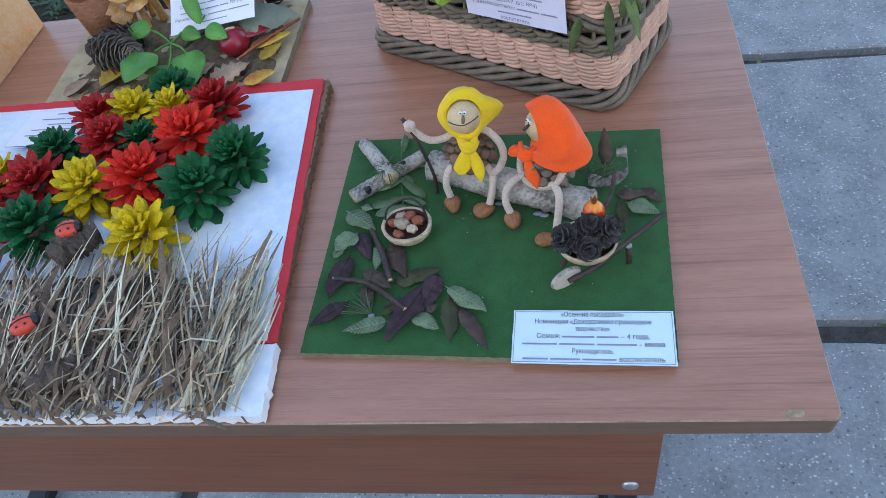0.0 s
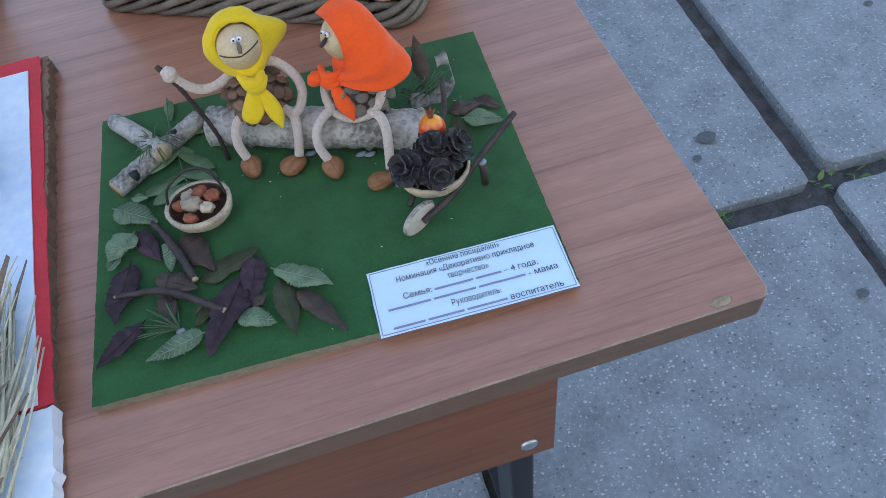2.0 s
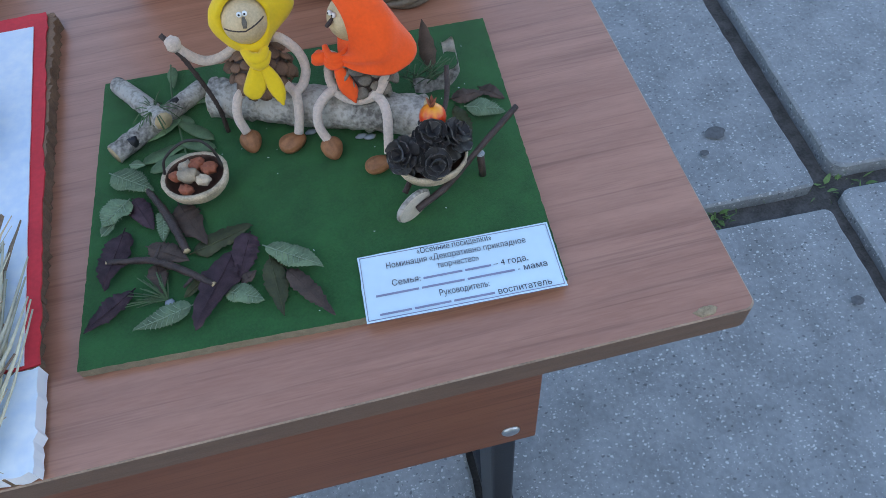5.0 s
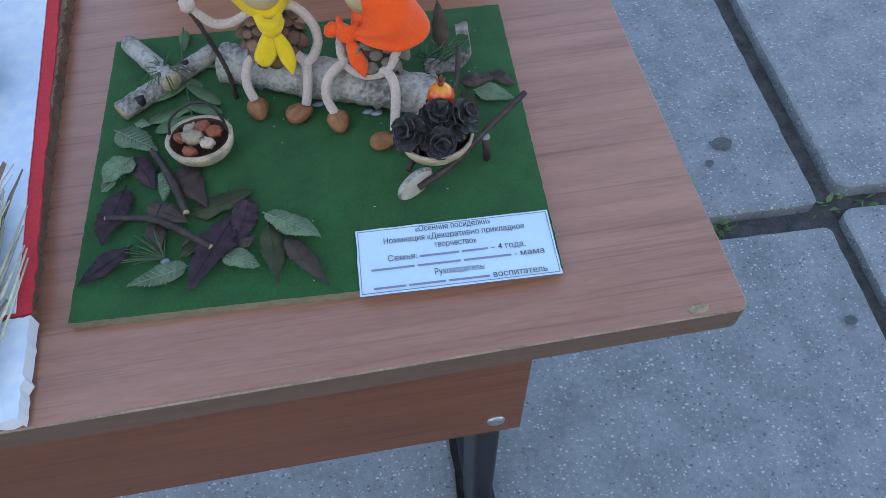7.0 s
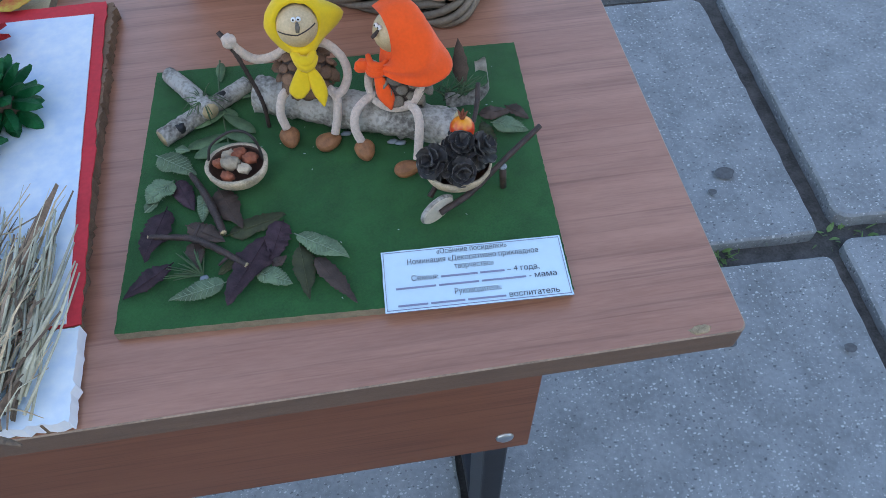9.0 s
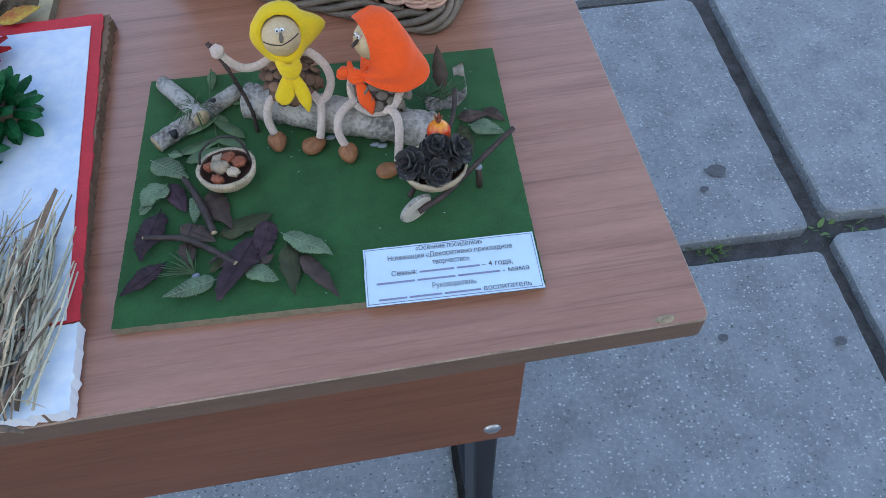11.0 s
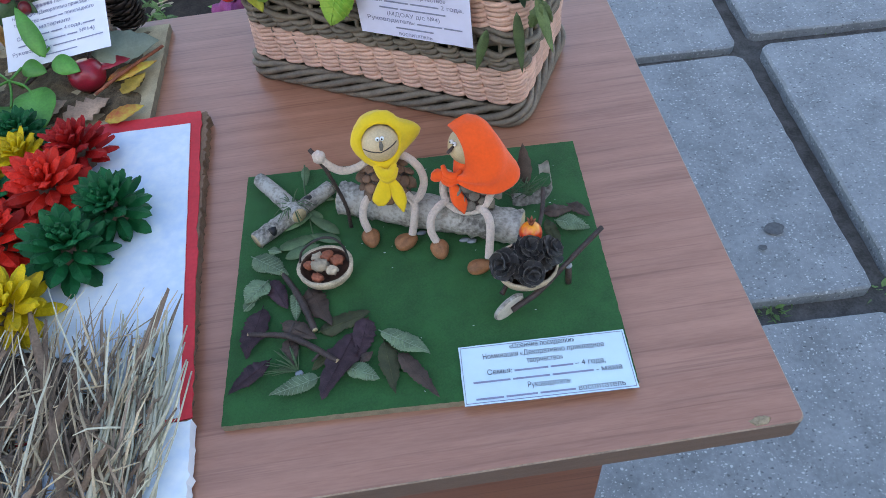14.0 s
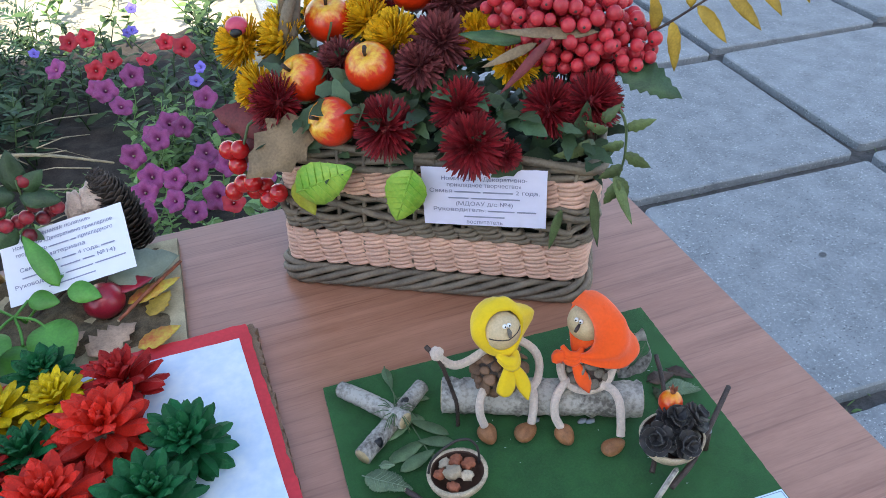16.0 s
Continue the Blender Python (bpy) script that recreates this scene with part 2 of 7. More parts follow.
def ball(bm, c, r, seg=14, rings=9, mi=0, rough=0.0, rot=None, freq=60):
    """A rounded lump at c with radii r; rough lets it wander from the ellipsoid."""
    r = Vector((r, r, r)) if isinstance(r, (int, float)) else Vector(r)
    before = set(bm.verts)
    res = bmesh.ops.create_uvsphere(bm, u_segments=seg, v_segments=rings, radius=1)
    for v in res["verts"]:
        k = 1 + (rough * noise.noise(v.co * 1.9 + Vector(c) * freq) if rough else 0)
        q = Vector((v.co.x * r.x, v.co.y * r.y, v.co.z * r.z)) * k
        if rot is not None:
            q = rot @ q
        v.co = q + Vector(c)
    fs = {f for v in res["verts"] for f in v.link_faces}
    for f in fs:
        f.material_index, f.smooth = mi, True
    return res["verts"]


def face_rot(d, up=(0, 0, 1)):
    """Turns local z to the direction d."""
    return Vector(d).to_track_quat("Z", "Y").to_matrix()


def leaf_mesh(bm, length, width, m=None, tooth=0.0, teeth=9, bend=0.0, fold=0.12, steps=9, mi=0, tipness=1.0, thick=0.0):
    """A leaf along local +x from the origin, its blade folded along the midrib and curled."""
    m = m or Matrix.Identity(4)
    mid, lft, rgt = [], [], []
    for i in range(steps + 1):
        t = i / steps
        w = width / 2 * (math.sin(math.pi * min(1, t ** 0.8 * 1.0)) ** 0.8) * (1 - 0.25 * t * tipness)
        if tooth and 0 < i < steps:
            w *= 1 + tooth * (1 if i % 2 else -1)
        x, z = length * t, bend * length * t * t
        mid.append(bm.verts.new(m @ Vector((x, 0, z))))
        if 0 < i < steps:
            zz = z + fold * w + 0.1 * width * noise.noise(Vector((x * 90, length * 999, width * 500)))
            lft.append(bm.verts.new(m @ Vector((x, w, zz))))
            rgt.append(bm.verts.new(m @ Vector((x, -w, zz))))
    fs = []
    for i in range(steps):
        for side, sgn in ((lft, 1), (rgt, -1)):
            if i == 0:
                q = (mid[0], mid[1], side[0])
            elif i == steps - 1:
                q = (mid[i], mid[i + 1], side[i - 1])
            else:
                q = (mid[i], mid[i + 1], side[i], side[i - 1])
            f = bm.faces.new(q if sgn > 0 else q[::-1])
            f.material_index, f.smooth = mi, True
            fs.append(f)
    if thick:
        r = bmesh.ops.extrude_face_region(bm, geom=fs)
        vs = [g for g in r["geom"] if isinstance(g, bmesh.types.BMVert)]
        off = (m.to_3x3() @ Vector((0, 0, thick)))
        for v in vs:
            v.co += off
        for g in r["geom"]:
            if isinstance(g, bmesh.types.BMFace):
                g.material_index = mi


def sheet(bm, corners, z0, z1, nx=24, ny=18, ragged=0.0, sag=0.0, seed=0, mi=0):
    """A board or paper over four corners (front-left, front-right, back-right, back-left), between two heights, with worn edges."""
    a, b, c, d = [Vector((*p, 0)) for p in corners]
    top, bot = [], []
    for j in range(ny + 1):
        rt, rb = [], []
        for i in range(nx + 1):
            u, v = i / nx, j / ny
            p = (a * (1 - u) + b * u) * (1 - v) + (d * (1 - u) + c * u) * v
            if ragged and (i in (0, nx) or j in (0, ny)):
                p += Vector((noise.noise(p * 330 + Vector((seed, 0, 0))), noise.noise(p * 330 + Vector((0, seed, 9))), 0)) * ragged
            z = sag * noise.noise(p * 9 + Vector((seed, 3, 0)))
            rt.append(bm.verts.new((p.x, p.y, z1 + z)))
            rb.append(bm.verts.new((p.x, p.y, z0 + min(z, 0) * 0)))
        top.append(rt)
        bot.append(rb)
    for j in range(ny):
        for i in range(nx):
            bm.faces.new((top[j][i], top[j][i + 1], top[j + 1][i + 1], top[j + 1][i])).material_index = mi
            bm.faces.new((bot[j][i], bot[j + 1][i], bot[j + 1][i + 1], bot[j][i + 1])).material_index = mi
    ring_t = top[0] + [r[-1] for r in top[1:]] + top[-1][-2::-1] + [r[0] for r in top[-2:0:-1]]
    ring_b = bot[0] + [r[-1] for r in bot[1:]] + bot[-1][-2::-1] + [r[0] for r in bot[-2:0:-1]]
    n = len(ring_t)
    for i in range(n):
        f = bm.faces.new((ring_b[i], ring_b[(i + 1) % n], ring_t[(i + 1) % n], ring_t[i]))
        f.material_index = mi + 1


def word_mesh(text, size, bold):
    """A printed word as flat letters, each outline filled by itself with its holes."""
    cu = bpy.data.curves.new("words", "FONT")
    cu.body, cu.size, cu.resolution_u, cu.fill_mode = text, 1.0, 3, "NONE"
    cu.offset = 0.012 if bold else 0.0
    tmp = bpy.data.objects.new("words", cu)
    scene.collection.objects.link(tmp)
    bpy.context.view_layer.update()
    wire = bpy.data.meshes.new_from_object(tmp.evaluated_get(bpy.context.evaluated_depsgraph_get()))
    bpy.data.objects.remove(tmp)
    bpy.data.curves.remove(cu)
    nxt = {}
    for e in wire.edges:
        p, q = e.vertices
        nxt.setdefault(p, []).append(q)
        nxt.setdefault(q, []).append(p)
    seen, loops = set(), []
    for v in range(len(wire.vertices)):
        if v in seen or v not in nxt:
            continue
        loop, cur = [], v
        while cur is not None:
            seen.add(cur)
            loop.append(cur)
            cur = next((w for w in nxt[cur] if w not in seen), None)
        if len(loop) > 2:
            loops.append(loop if loop[1] == v + 1 else [loop[0]] + loop[:0:-1])
    co = [v.co.copy() * size for v in wire.vertices]
    bpy.data.meshes.remove(wire)

    # open up strokes that run into their own stem
    for l in loops:
        upright = [(p, q) for p, q in zip(l, l[1:] + l[:1]) if abs(co[p].x - co[q].x) < 1e-6]
        for p, q in upright:
            for r, t in upright:
                if 0 < co[r].x - co[p].x < 0.03 * size and min(co[r].y, co[t].y) < min(co[p].y, co[q].y) and max(co[r].y, co[t].y) > max(co[p].y, co[q].y):
                    co[p].x = co[q].x = co[r].x + 0.0006 * size

    def area(l):
        return sum(co[p].x * co[q].y - co[q].x * co[p].y for p, q in zip(l, l[1:] + l[:1])) / 2

    def inside(p, l):
        hit = False
        for i, j in zip(l, l[1:] + l[:1]):
            if (co[i].y > p.y) != (co[j].y > p.y) and p.x < co[i].x + (p.y - co[i].y) * (co[j].x - co[i].x) / (co[j].y - co[i].y):
                hit = not hit
        return hit

    holes = [h for h in loops if any(l is not h and abs(area(l)) > abs(area(h)) and sum(inside(co[i], l) for i in h) > len(h) * 0.6 for l in loops)]
    outers = [l for l in loops if l not in holes]
    verts, faces = [], []
    for k, l in enumerate(outers):
        rings = [l] + [h for h in holes if sum(inside(co[i], l) for i in h) > len(h) * 0.6]
        flat = [i for r in rings for i in r]
        base = len(verts)
        verts += [(co[i].x, co[i].y, 0.00002 * (k % 3)) for i in flat]
        for tri in tessellate_polygon([[co[i] for i in r] for r in rings]):
            faces.append([base + i for i in tri])
    me = bpy.data.meshes.new("words")
    me.from_pydata(verts, [], faces)
    return me, max(v[0] for v in verts)


def writing(lines, parent, m, width, height, ink, size, lead):
    """Printed lines on a card: words in the built-in font, and plain bars (written as runs of #) for the rest."""
    for i, (text, fit_w, bold) in enumerate(lines):
        y = height / 2 - lead * (i + 0.92)
        words = text.split(" ")
        widths = []
        objs = []
        x = 0
        for w in words:
            if set(w) <= {"#"}:
                wd = len(w) * size * 0.5
                bm = bmesh.new()
                box(bm, (0, size * 0.11, 0), (wd, size * 0.31, 0.0003))
                me = bpy.data.meshes.new("text_bar")
                bm.to_mesh(me)
                bm.free()
                name = "text_bar"
            else:
                me, wd = word_mesh(w, size, bold)
                name = "printed_word"
            me.materials.clear()
            me.materials.append(M["inkfaint"] if name == "text_bar" else ink)
            objs.append((name, me, x))
            x += wd + size * 0.32
        total = x - size * 0.32
        k = fit_w / total if fit_w else 1.0
        for name, me, px in objs:
            ob = put(name, me, parent, "", m @ Matrix.Translation((px * k - total * k / 2, y, 0.0005)) @ Matrix.Diagonal((k, 1, 1, 1)))
# ---- ground, paving, building ----
bm = bmesh.new()
for x0, x1, y0, y1 in ((-400, 400, -400, 400),):
    vs = [bm.verts.new(p) for p in ((x0, y0, -0.05), (x1, y0, -0.05), (x1, y1, -0.05), (x0, y1, -0.05))]
    bm.faces.new(vs)
tagged(part("ground", bm, M["sand"], None), "dry sandy ground reaching the horizon, sunlit beyond the shade", "ground", kind="structure")

# soil of the flower bed behind the desk
bm = bmesh.new()
NX, NY = 90, 64
grid = []
for j in range(NY + 1):
    row = []
    for i in range(NX + 1):
        p = Vector((-4.6 + 4.47 * i / NX, 0.62 + 2.5 * j / NY, 0))
        p.z = -0.02 + 0.03 * noise.noise(p * 3) + 0.02 * noise.noise(p * 11) + 0.012 * noise.noise(p * 31)
        if i in (0, NX) or j in (0, NY):
            p.z = -0.06
        row.append(bm.verts.new(p))
    grid.append(row)
for j in range(NY):
    for i in range(NX):
        bm.faces.new((grid[j][i], grid[j][i + 1], grid[j + 1][i + 1], grid[j + 1][i]))
tagged(part("flower_bed_soil", bm, M["soil"], None), "dark damp lumpy soil of the flower bed", "soil", kind="structure")

pavement = thing("pavement", (0, 0, 0), "grey concrete paving slabs with wide earthy joints", "pavement", kind="structure")
bm = bmesh.new()
jx = [bm.verts.new(p) for p in ((-5, -2.0, -0.028), (9, -2.0, -0.028), (9, 0.66, -0.028), (-5, 0.66, -0.028))]
bm.faces.new(jx)
jx = [bm.verts.new(p) for p in ((0.26, 0.66, -0.028), (9, 0.66, -0.028), (9, 12, -0.028), (0.26, 12, -0.028))]
bm.faces.new(jx)
part("joint_bed", bm, M["joint"], pavement, "dusty soil bed in the joints")

# building behind the viewer, whose shade lies over the place
bm = bmesh.new()
box(bm, (-5.2, -9.0, -0.05), (4.6, -6.0, 7.5))
tagged(part("wall_south", bm, M["plaster"], None, smooth=False), "plain pale plastered building that casts the shade", "wall", kind="structure")

# ---- school desk ----
TOP = 0.76
desk = thing("school_desk", (-0.6, 0.25, 0), "two-seat school desk with a red-brown laminate top and black steel legs", "desk")


def desk_part(name, a, b, material, bevel=0.0, label=""):
    bm = bmesh.new()
    o = Vector((-0.6, 0.25, 0))
    box(bm, Vector(a) - o, Vector(b) - o, bevel)
    return part(name, bm, material, desk, label, smooth=False)


bm = bmesh.new()
out = []
R = 0.006
for cx, cy, a0 in ((-R, R, -90), (-R, 0.5 - R, 0), (-1.2 + R, 0.5 - R, 90), (-1.2 + R, R, 180)):
    for k in range(6):
        a = radians(a0 + 18 * k)
        out.append((cx + R * math.cos(a) + 0.6, cy + R * math.sin(a) - 0.25))
lo = [bm.verts.new((x, y, TOP - 0.018)) for x, y in out]
hi = [bm.verts.new((x, y, TOP - 0.001)) for x, y in out]
top = [bm.verts.new((x * 0.9985, y * 0.997, TOP)) for x, y in out]
bm.faces.new(lo[::-1])
bm.faces.new(top)
n = len(out)
for i in range(n):
    j = (i + 1) % n
    f = bm.faces.new((lo[i], lo[j], hi[j], hi[i]))
    f.material_index = 1
    f = bm.faces.new((hi[i], hi[j], top[j], top[i]))
    f.material_index = 2
part("tabletop", bm, [M["desk"], M["edge"], M["bevel"]], desk, "washed-out red-brown laminate top with a worn grey-brown edge", smooth=False)
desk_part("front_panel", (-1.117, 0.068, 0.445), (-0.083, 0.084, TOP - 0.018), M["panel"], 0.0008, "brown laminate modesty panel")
for x in (-0.1065, -1.0935):
    bm = bmesh.new()
    bmesh.ops.create_uvsphere(bm, u_segments=18, v_segments=8, radius=1, matrix=Matrix.Diagonal((0.0085, 0.0035, 0.0085, 1)))
    part("bolt", bm, M["bolt"], desk, "round zinc bolt head", (x + 0.6, 0.0675 - 0.25, 0.474))
for x in (-0.1065, -1.0935):
    for y in (0.117, 0.42):
        bm = bmesh.new()
        box(bm, (-0.0125, -0.03, 0), (0.0125, 0.03, TOP - 0.019), 0.003)
        part("leg", bm, M["steel"], desk, "black steel tube leg", (x + 0.6 + (0.018 if y > 0.3 else 0), y - 0.25, 0), smooth=False)
    desk_part("foot_bar", (x - 0.0100, 0.03, 0.008), (x + 0.0280, 0.47, 0.033), M["steel"], 0.003)
    desk_part("top_bar", (x - 0.0115, 0.1471, TOP - 0.044), (x + 0.0115, 0.3899, TOP - 0.0181), M["steel"], 0.003)
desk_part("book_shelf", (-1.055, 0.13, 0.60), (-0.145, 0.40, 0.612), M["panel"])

# worn notch and small knot marks on the top
bm = bmesh.new()
ball(bm, (0, 0, 0), (0.0065, 0.0028, 0.0007), 14, 6, rough=0.6)
part("chipped_spot", bm, M["chip"], desk, "chipped patch of bare chipboard", (-0.026 + 0.6, 0.0045 - 0.25, TOP))

# ---- green board with its scene of dolls ----
BZ = 0.767
bm = bmesh.new()
sheet(bm, ((-0.3417, 0.0502), (-0.0893, 0.0372), (-0.0785, 0.2475), (-0.331, 0.2585)), TOP, BZ - 0.0006, 90, 76, 0.0005, 0.0005, 3)
o = Vector((-0.21, 0.145, TOP))
bmesh.ops.translate(bm, verts=bm.verts, vec=-o)
for v in bm.verts:
    v.co.z = max(v.co.z, 0.0)
tagged(part("green_board", bm, [M["felt"], M["ply"]], None, at=o, smooth=False), "board covered in dark green velvet paper, lying on the desk", "craft board")


def card(name, corners, label, lines, ink, thick=0.0006, lead=None, size=None, curl=0.0, ragged=0.0004, nx=16, stock="paper", border=False):
    """A paper card over four corners (bottom-left, bottom-right, top-right, top-left) in space, with its printed lines."""
    a, b, c, d = [Vector(p) for p in corners]
    mid = (a + b + c + d) / 4
    x = (b - a + c - d).normalized()
    y = (d - a + c - b)
    y = (y - x * y.dot(x)).normalized()
    z = x.cross(y)
    m = Matrix((x, y, z)).transposed().to_4x4()
    m.translation = mid
    w, h = ((b - a).length + (c - d).length) / 2, ((d - a).length + (c - b).length) / 2
    t = thing(name, m, label, "paper label")
    bm = bmesh.new()
    sheet(bm, ((-w / 2, -h / 2), (w / 2, -h / 2), (w / 2, h / 2), (-w / 2, h / 2)), 0, thick, nx, 8, ragged, 0, 5)
    if curl:
        for v in bm.verts:
            v.co.z += curl * ((2 * v.co.y / h) ** 2 * (0.6 + 0.4 * math.sin(9 * v.co.x / w))) * (1 if v.co.y < 0 else 0.3)
    page = part("sheet", bm, [M[stock], M["inkblue"]], t, smooth=False)
    if border:
        for x0, y0, x1, y1 in ((-w / 2 + 0.001, h / 2 - 0.0014, w / 2 - 0.001, h / 2 - 0.0011), (-w / 2 + 0.001, -h / 2 + 0.0011, w / 2 - 0.001, -h / 2 + 0.0014), (-w / 2 + 0.001, -h / 2 + 0.0014, -w / 2 + 0.0013, h / 2 - 0.0014), (w / 2 - 0.0013, -h / 2 + 0.0014, w / 2 - 0.001, h / 2 - 0.0014)):
            bm = bmesh.new()
            box(bm, (x0, y0, thick), (x1, y1, thick + 0.0003))
            part("printed_border", bm, M["inkfaint"], page)
    if lines:
        writing(lines, page, Matrix.Translation((0, 0, thick)), w, h, ink, size, lead)
    return t


card("name_card", ((-0.1955, 0.0383, BZ), (-0.0910, 0.0333, BZ), (-0.0883, 0.0745, BZ), (-0.1928, 0.0790, BZ)),
     "white printed paper label with a violet edge, on green velvet",
     [("«Осенние посиделки»", 0.041, False), ("Номинация «Декоративно прикладное", 0.076, False), ("творчество»", 0.0225, False), ("Семья: ######### ###### – 4 года,", 0.073, False),
      ("######### ######### ########## - мама", 0.091, False), ("Руководитель:", 0.0265, False), ("####### ######## ######### воспитатель", 0.09, False)],
     M["ink"], lead=0.0056, size=0.0052, stock="cardpaper", border=True)
# ---- things glued on the green board ----
M["bark"] = mat("birch bark", (0.12, 0.105, 0.09), 0.85, 0.35, 45, col2=(0.46, 0.425, 0.38), bump=1.0, bscale=170, stretch=(1, 1, 1))
for e, q in zip(M["bark"].node_tree.nodes["Color Ramp"].color_ramp.elements, (0.40, 0.58)):
    e.position = q
M["barkdark"] = mat("dark twig bark", (0.050, 0.032, 0.028), 0.6, 0.5, 120, bump=0.9)
M["wood"] = mat("cut twig end", (0.50, 0.38, 0.22), 0.8, 0.2, 250)
M["wheelwood"] = mat("pale grey twig slice", (0.52, 0.45, 0.38), 0.8, 0.2, 160)
M["leafgreen"] = mat("pressed grey-green leaf", (0.125, 0.18, 0.10), 0.75, 0.35, 110, obj_random=0.2, bump=0.2)
M["leafpurple"] = mat("pressed dark purple leaf", (0.050, 0.027, 0.034), 0.7, 0.45, 170, obj_random=0.2, bump=0.2)
M["leafbrown"] = mat("pressed brown leaf", (0.075, 0.048, 0.036), 0.75, 0.35, 130, obj_random=0.2, bump=0.2)
M["leafolive"] = mat("pressed olive leaf", (0.055, 0.060, 0.022), 0.7, 0.3, 130, obj_random=0.2, bump=0.2)
M["leafvein"] = mat("pale leaf vein", (0.22, 0.29, 0.19), 0.75, 0.2, 150)
M["leafspr"] = mat("pressed green leaflet", (0.10, 0.16, 0.075), 0.7, 0.25, 150, obj_random=0.2, bump=0.2)
M["chenille"] = mat("beige chenille wire", (0.80, 0.63, 0.53), 0.95, 0.15, 600, bump=0.9, bscale=1800, sheen=0.4)
M["nut"] = mat("pale hazelnut shell", (0.56, 0.42, 0.25), 0.5, 0.2, 90, bump=0.15)
M["almond"] = mat("brown almond skin", (0.30, 0.125, 0.05), 0.55, 0.3, 260, bump=0.5, stretch=(1, 1, 1))
M["yellowcloth"] = mat("yellow cotton cloth", (0.75, 0.50, 0.008), 0.9, 0.08, 60, bump=0.15, bscale=2200, sheen=0.2)
M["orangecloth"] = mat("orange cotton cloth", (0.88, 0.088, 0.005), 0.9, 0.08, 60, bump=0.15, bscale=2200, sheen=0.2)
M["leafpurple"].node_tree.nodes["Principled BSDF"].inputs["Specular IOR Level"].default_value = 0.3
M["conescale"] = island_var(mat("brown cone scales", (0.16, 0.085, 0.05), 0.7, 0.35, 160, bump=0.4), 0.35)
M["conegrey"] = island_var(mat("grey-brown cone scales", (0.17, 0.14, 0.11), 0.75, 0.35, 160, bump=0.4), 0.35)
M["coneblack"] = island_var(mat("dark alder cone scales", (0.042, 0.038, 0.039), 0.45, 0.35, 200, bump=0.4), 0.4)
M["white"] = mat("white bead", (0.8, 0.8, 0.8), 0.25, 0.03, 100, bump=0)
M["black"] = mat("black paint", (0.01, 0.01, 0.012), 0.4, 0.1, 100, bump=0)
M["walnut"] = mat("walnut shell", (0.47, 0.37, 0.26), 0.75, 0.4, 110, bump=0.5)
M["walnutin"] = mat("dark walnut inside", (0.09, 0.045, 0.03), 0.8, 0.3, 150)
M["pebble"] = mat("beige pebble", (0.45, 0.36, 0.26), 0.8, 0.2, 150, obj_random=0.25)
M["rust"] = mat("red-brown nut bit", (0.30, 0.09, 0.045), 0.7, 0.3, 150)
M["wirebrown"] = mat("brown handle wire", (0.032, 0.026, 0.024), 0.7, 0.3, 200)
M["needle"] = island_var(mat("green conifer needle", (0.07, 0.12, 0.05), 0.6, 0.3, 100), 0.3)
M["glue"] = mat("dried clear glue", (0.24, 0.27, 0.31), 0.15, 0.1, 100)


def fruit_mat(name, red, yellow, c=0.012):
    """Painted fruit: streaky red flanks turning yellow about the stalk."""
    m = mat(name, red, 0.28, 0.15, 60, bump=0.0, coat=0.3)
    nt = m.node_tree
    N, L = nt.nodes, nt.links
    b = N["Principled BSDF"]
    src = b.inputs["Base Color"].links[0].from_socket
    tc, sep, nz, ad, mr, mx = N.new("ShaderNodeTexCoord"), N.new("ShaderNodeSeparateXYZ"), N.new("ShaderNodeTexNoise"), N.new("ShaderNodeMath"), N.new("ShaderNodeMapRange"), N.new("ShaderNodeMix")
    mp = N.new("ShaderNodeMapping")
    mp.inputs["Scale"].default_value = (350, 350, 45)
    L.new(tc.outputs["Object"], mp.inputs[0])
    L.new(mp.outputs[0], nz.inputs["Vector"])
    nz.inputs["Scale"].default_value, nz.inputs["Detail"].default_value = 1.0, 3
    L.new(tc.outputs["Object"], sep.inputs[0])
    ad.operation = "MULTIPLY_ADD"
    ad.inputs[1].default_value = c * 0.9
    L.new(nz.outputs["Fac"], ad.inputs[0])
    L.new(sep.outputs["Z"], ad.inputs[2])
    mr.inputs["From Min"].default_value, mr.inputs["From Max"].default_value = c * 0.93, c * 1.45
    L.new(ad.outputs[0], mr.inputs["Value"])
    mx.data_type = "RGBA"
    L.new(mr.outputs[0], mx.inputs["Factor"])
    L.new(src, mx.inputs["A"])
    mx.inputs["B"].default_value = (*yellow, 1)
    L.new(mx.outputs["Result"], b.inputs["Base Color"])
    return m


M["rosehip"] = fruit_mat("orange-red glossy fruit", (0.66, 0.045, 0.008), (0.85, 0.33, 0.02), 0.008)
RB = random.Random(11)


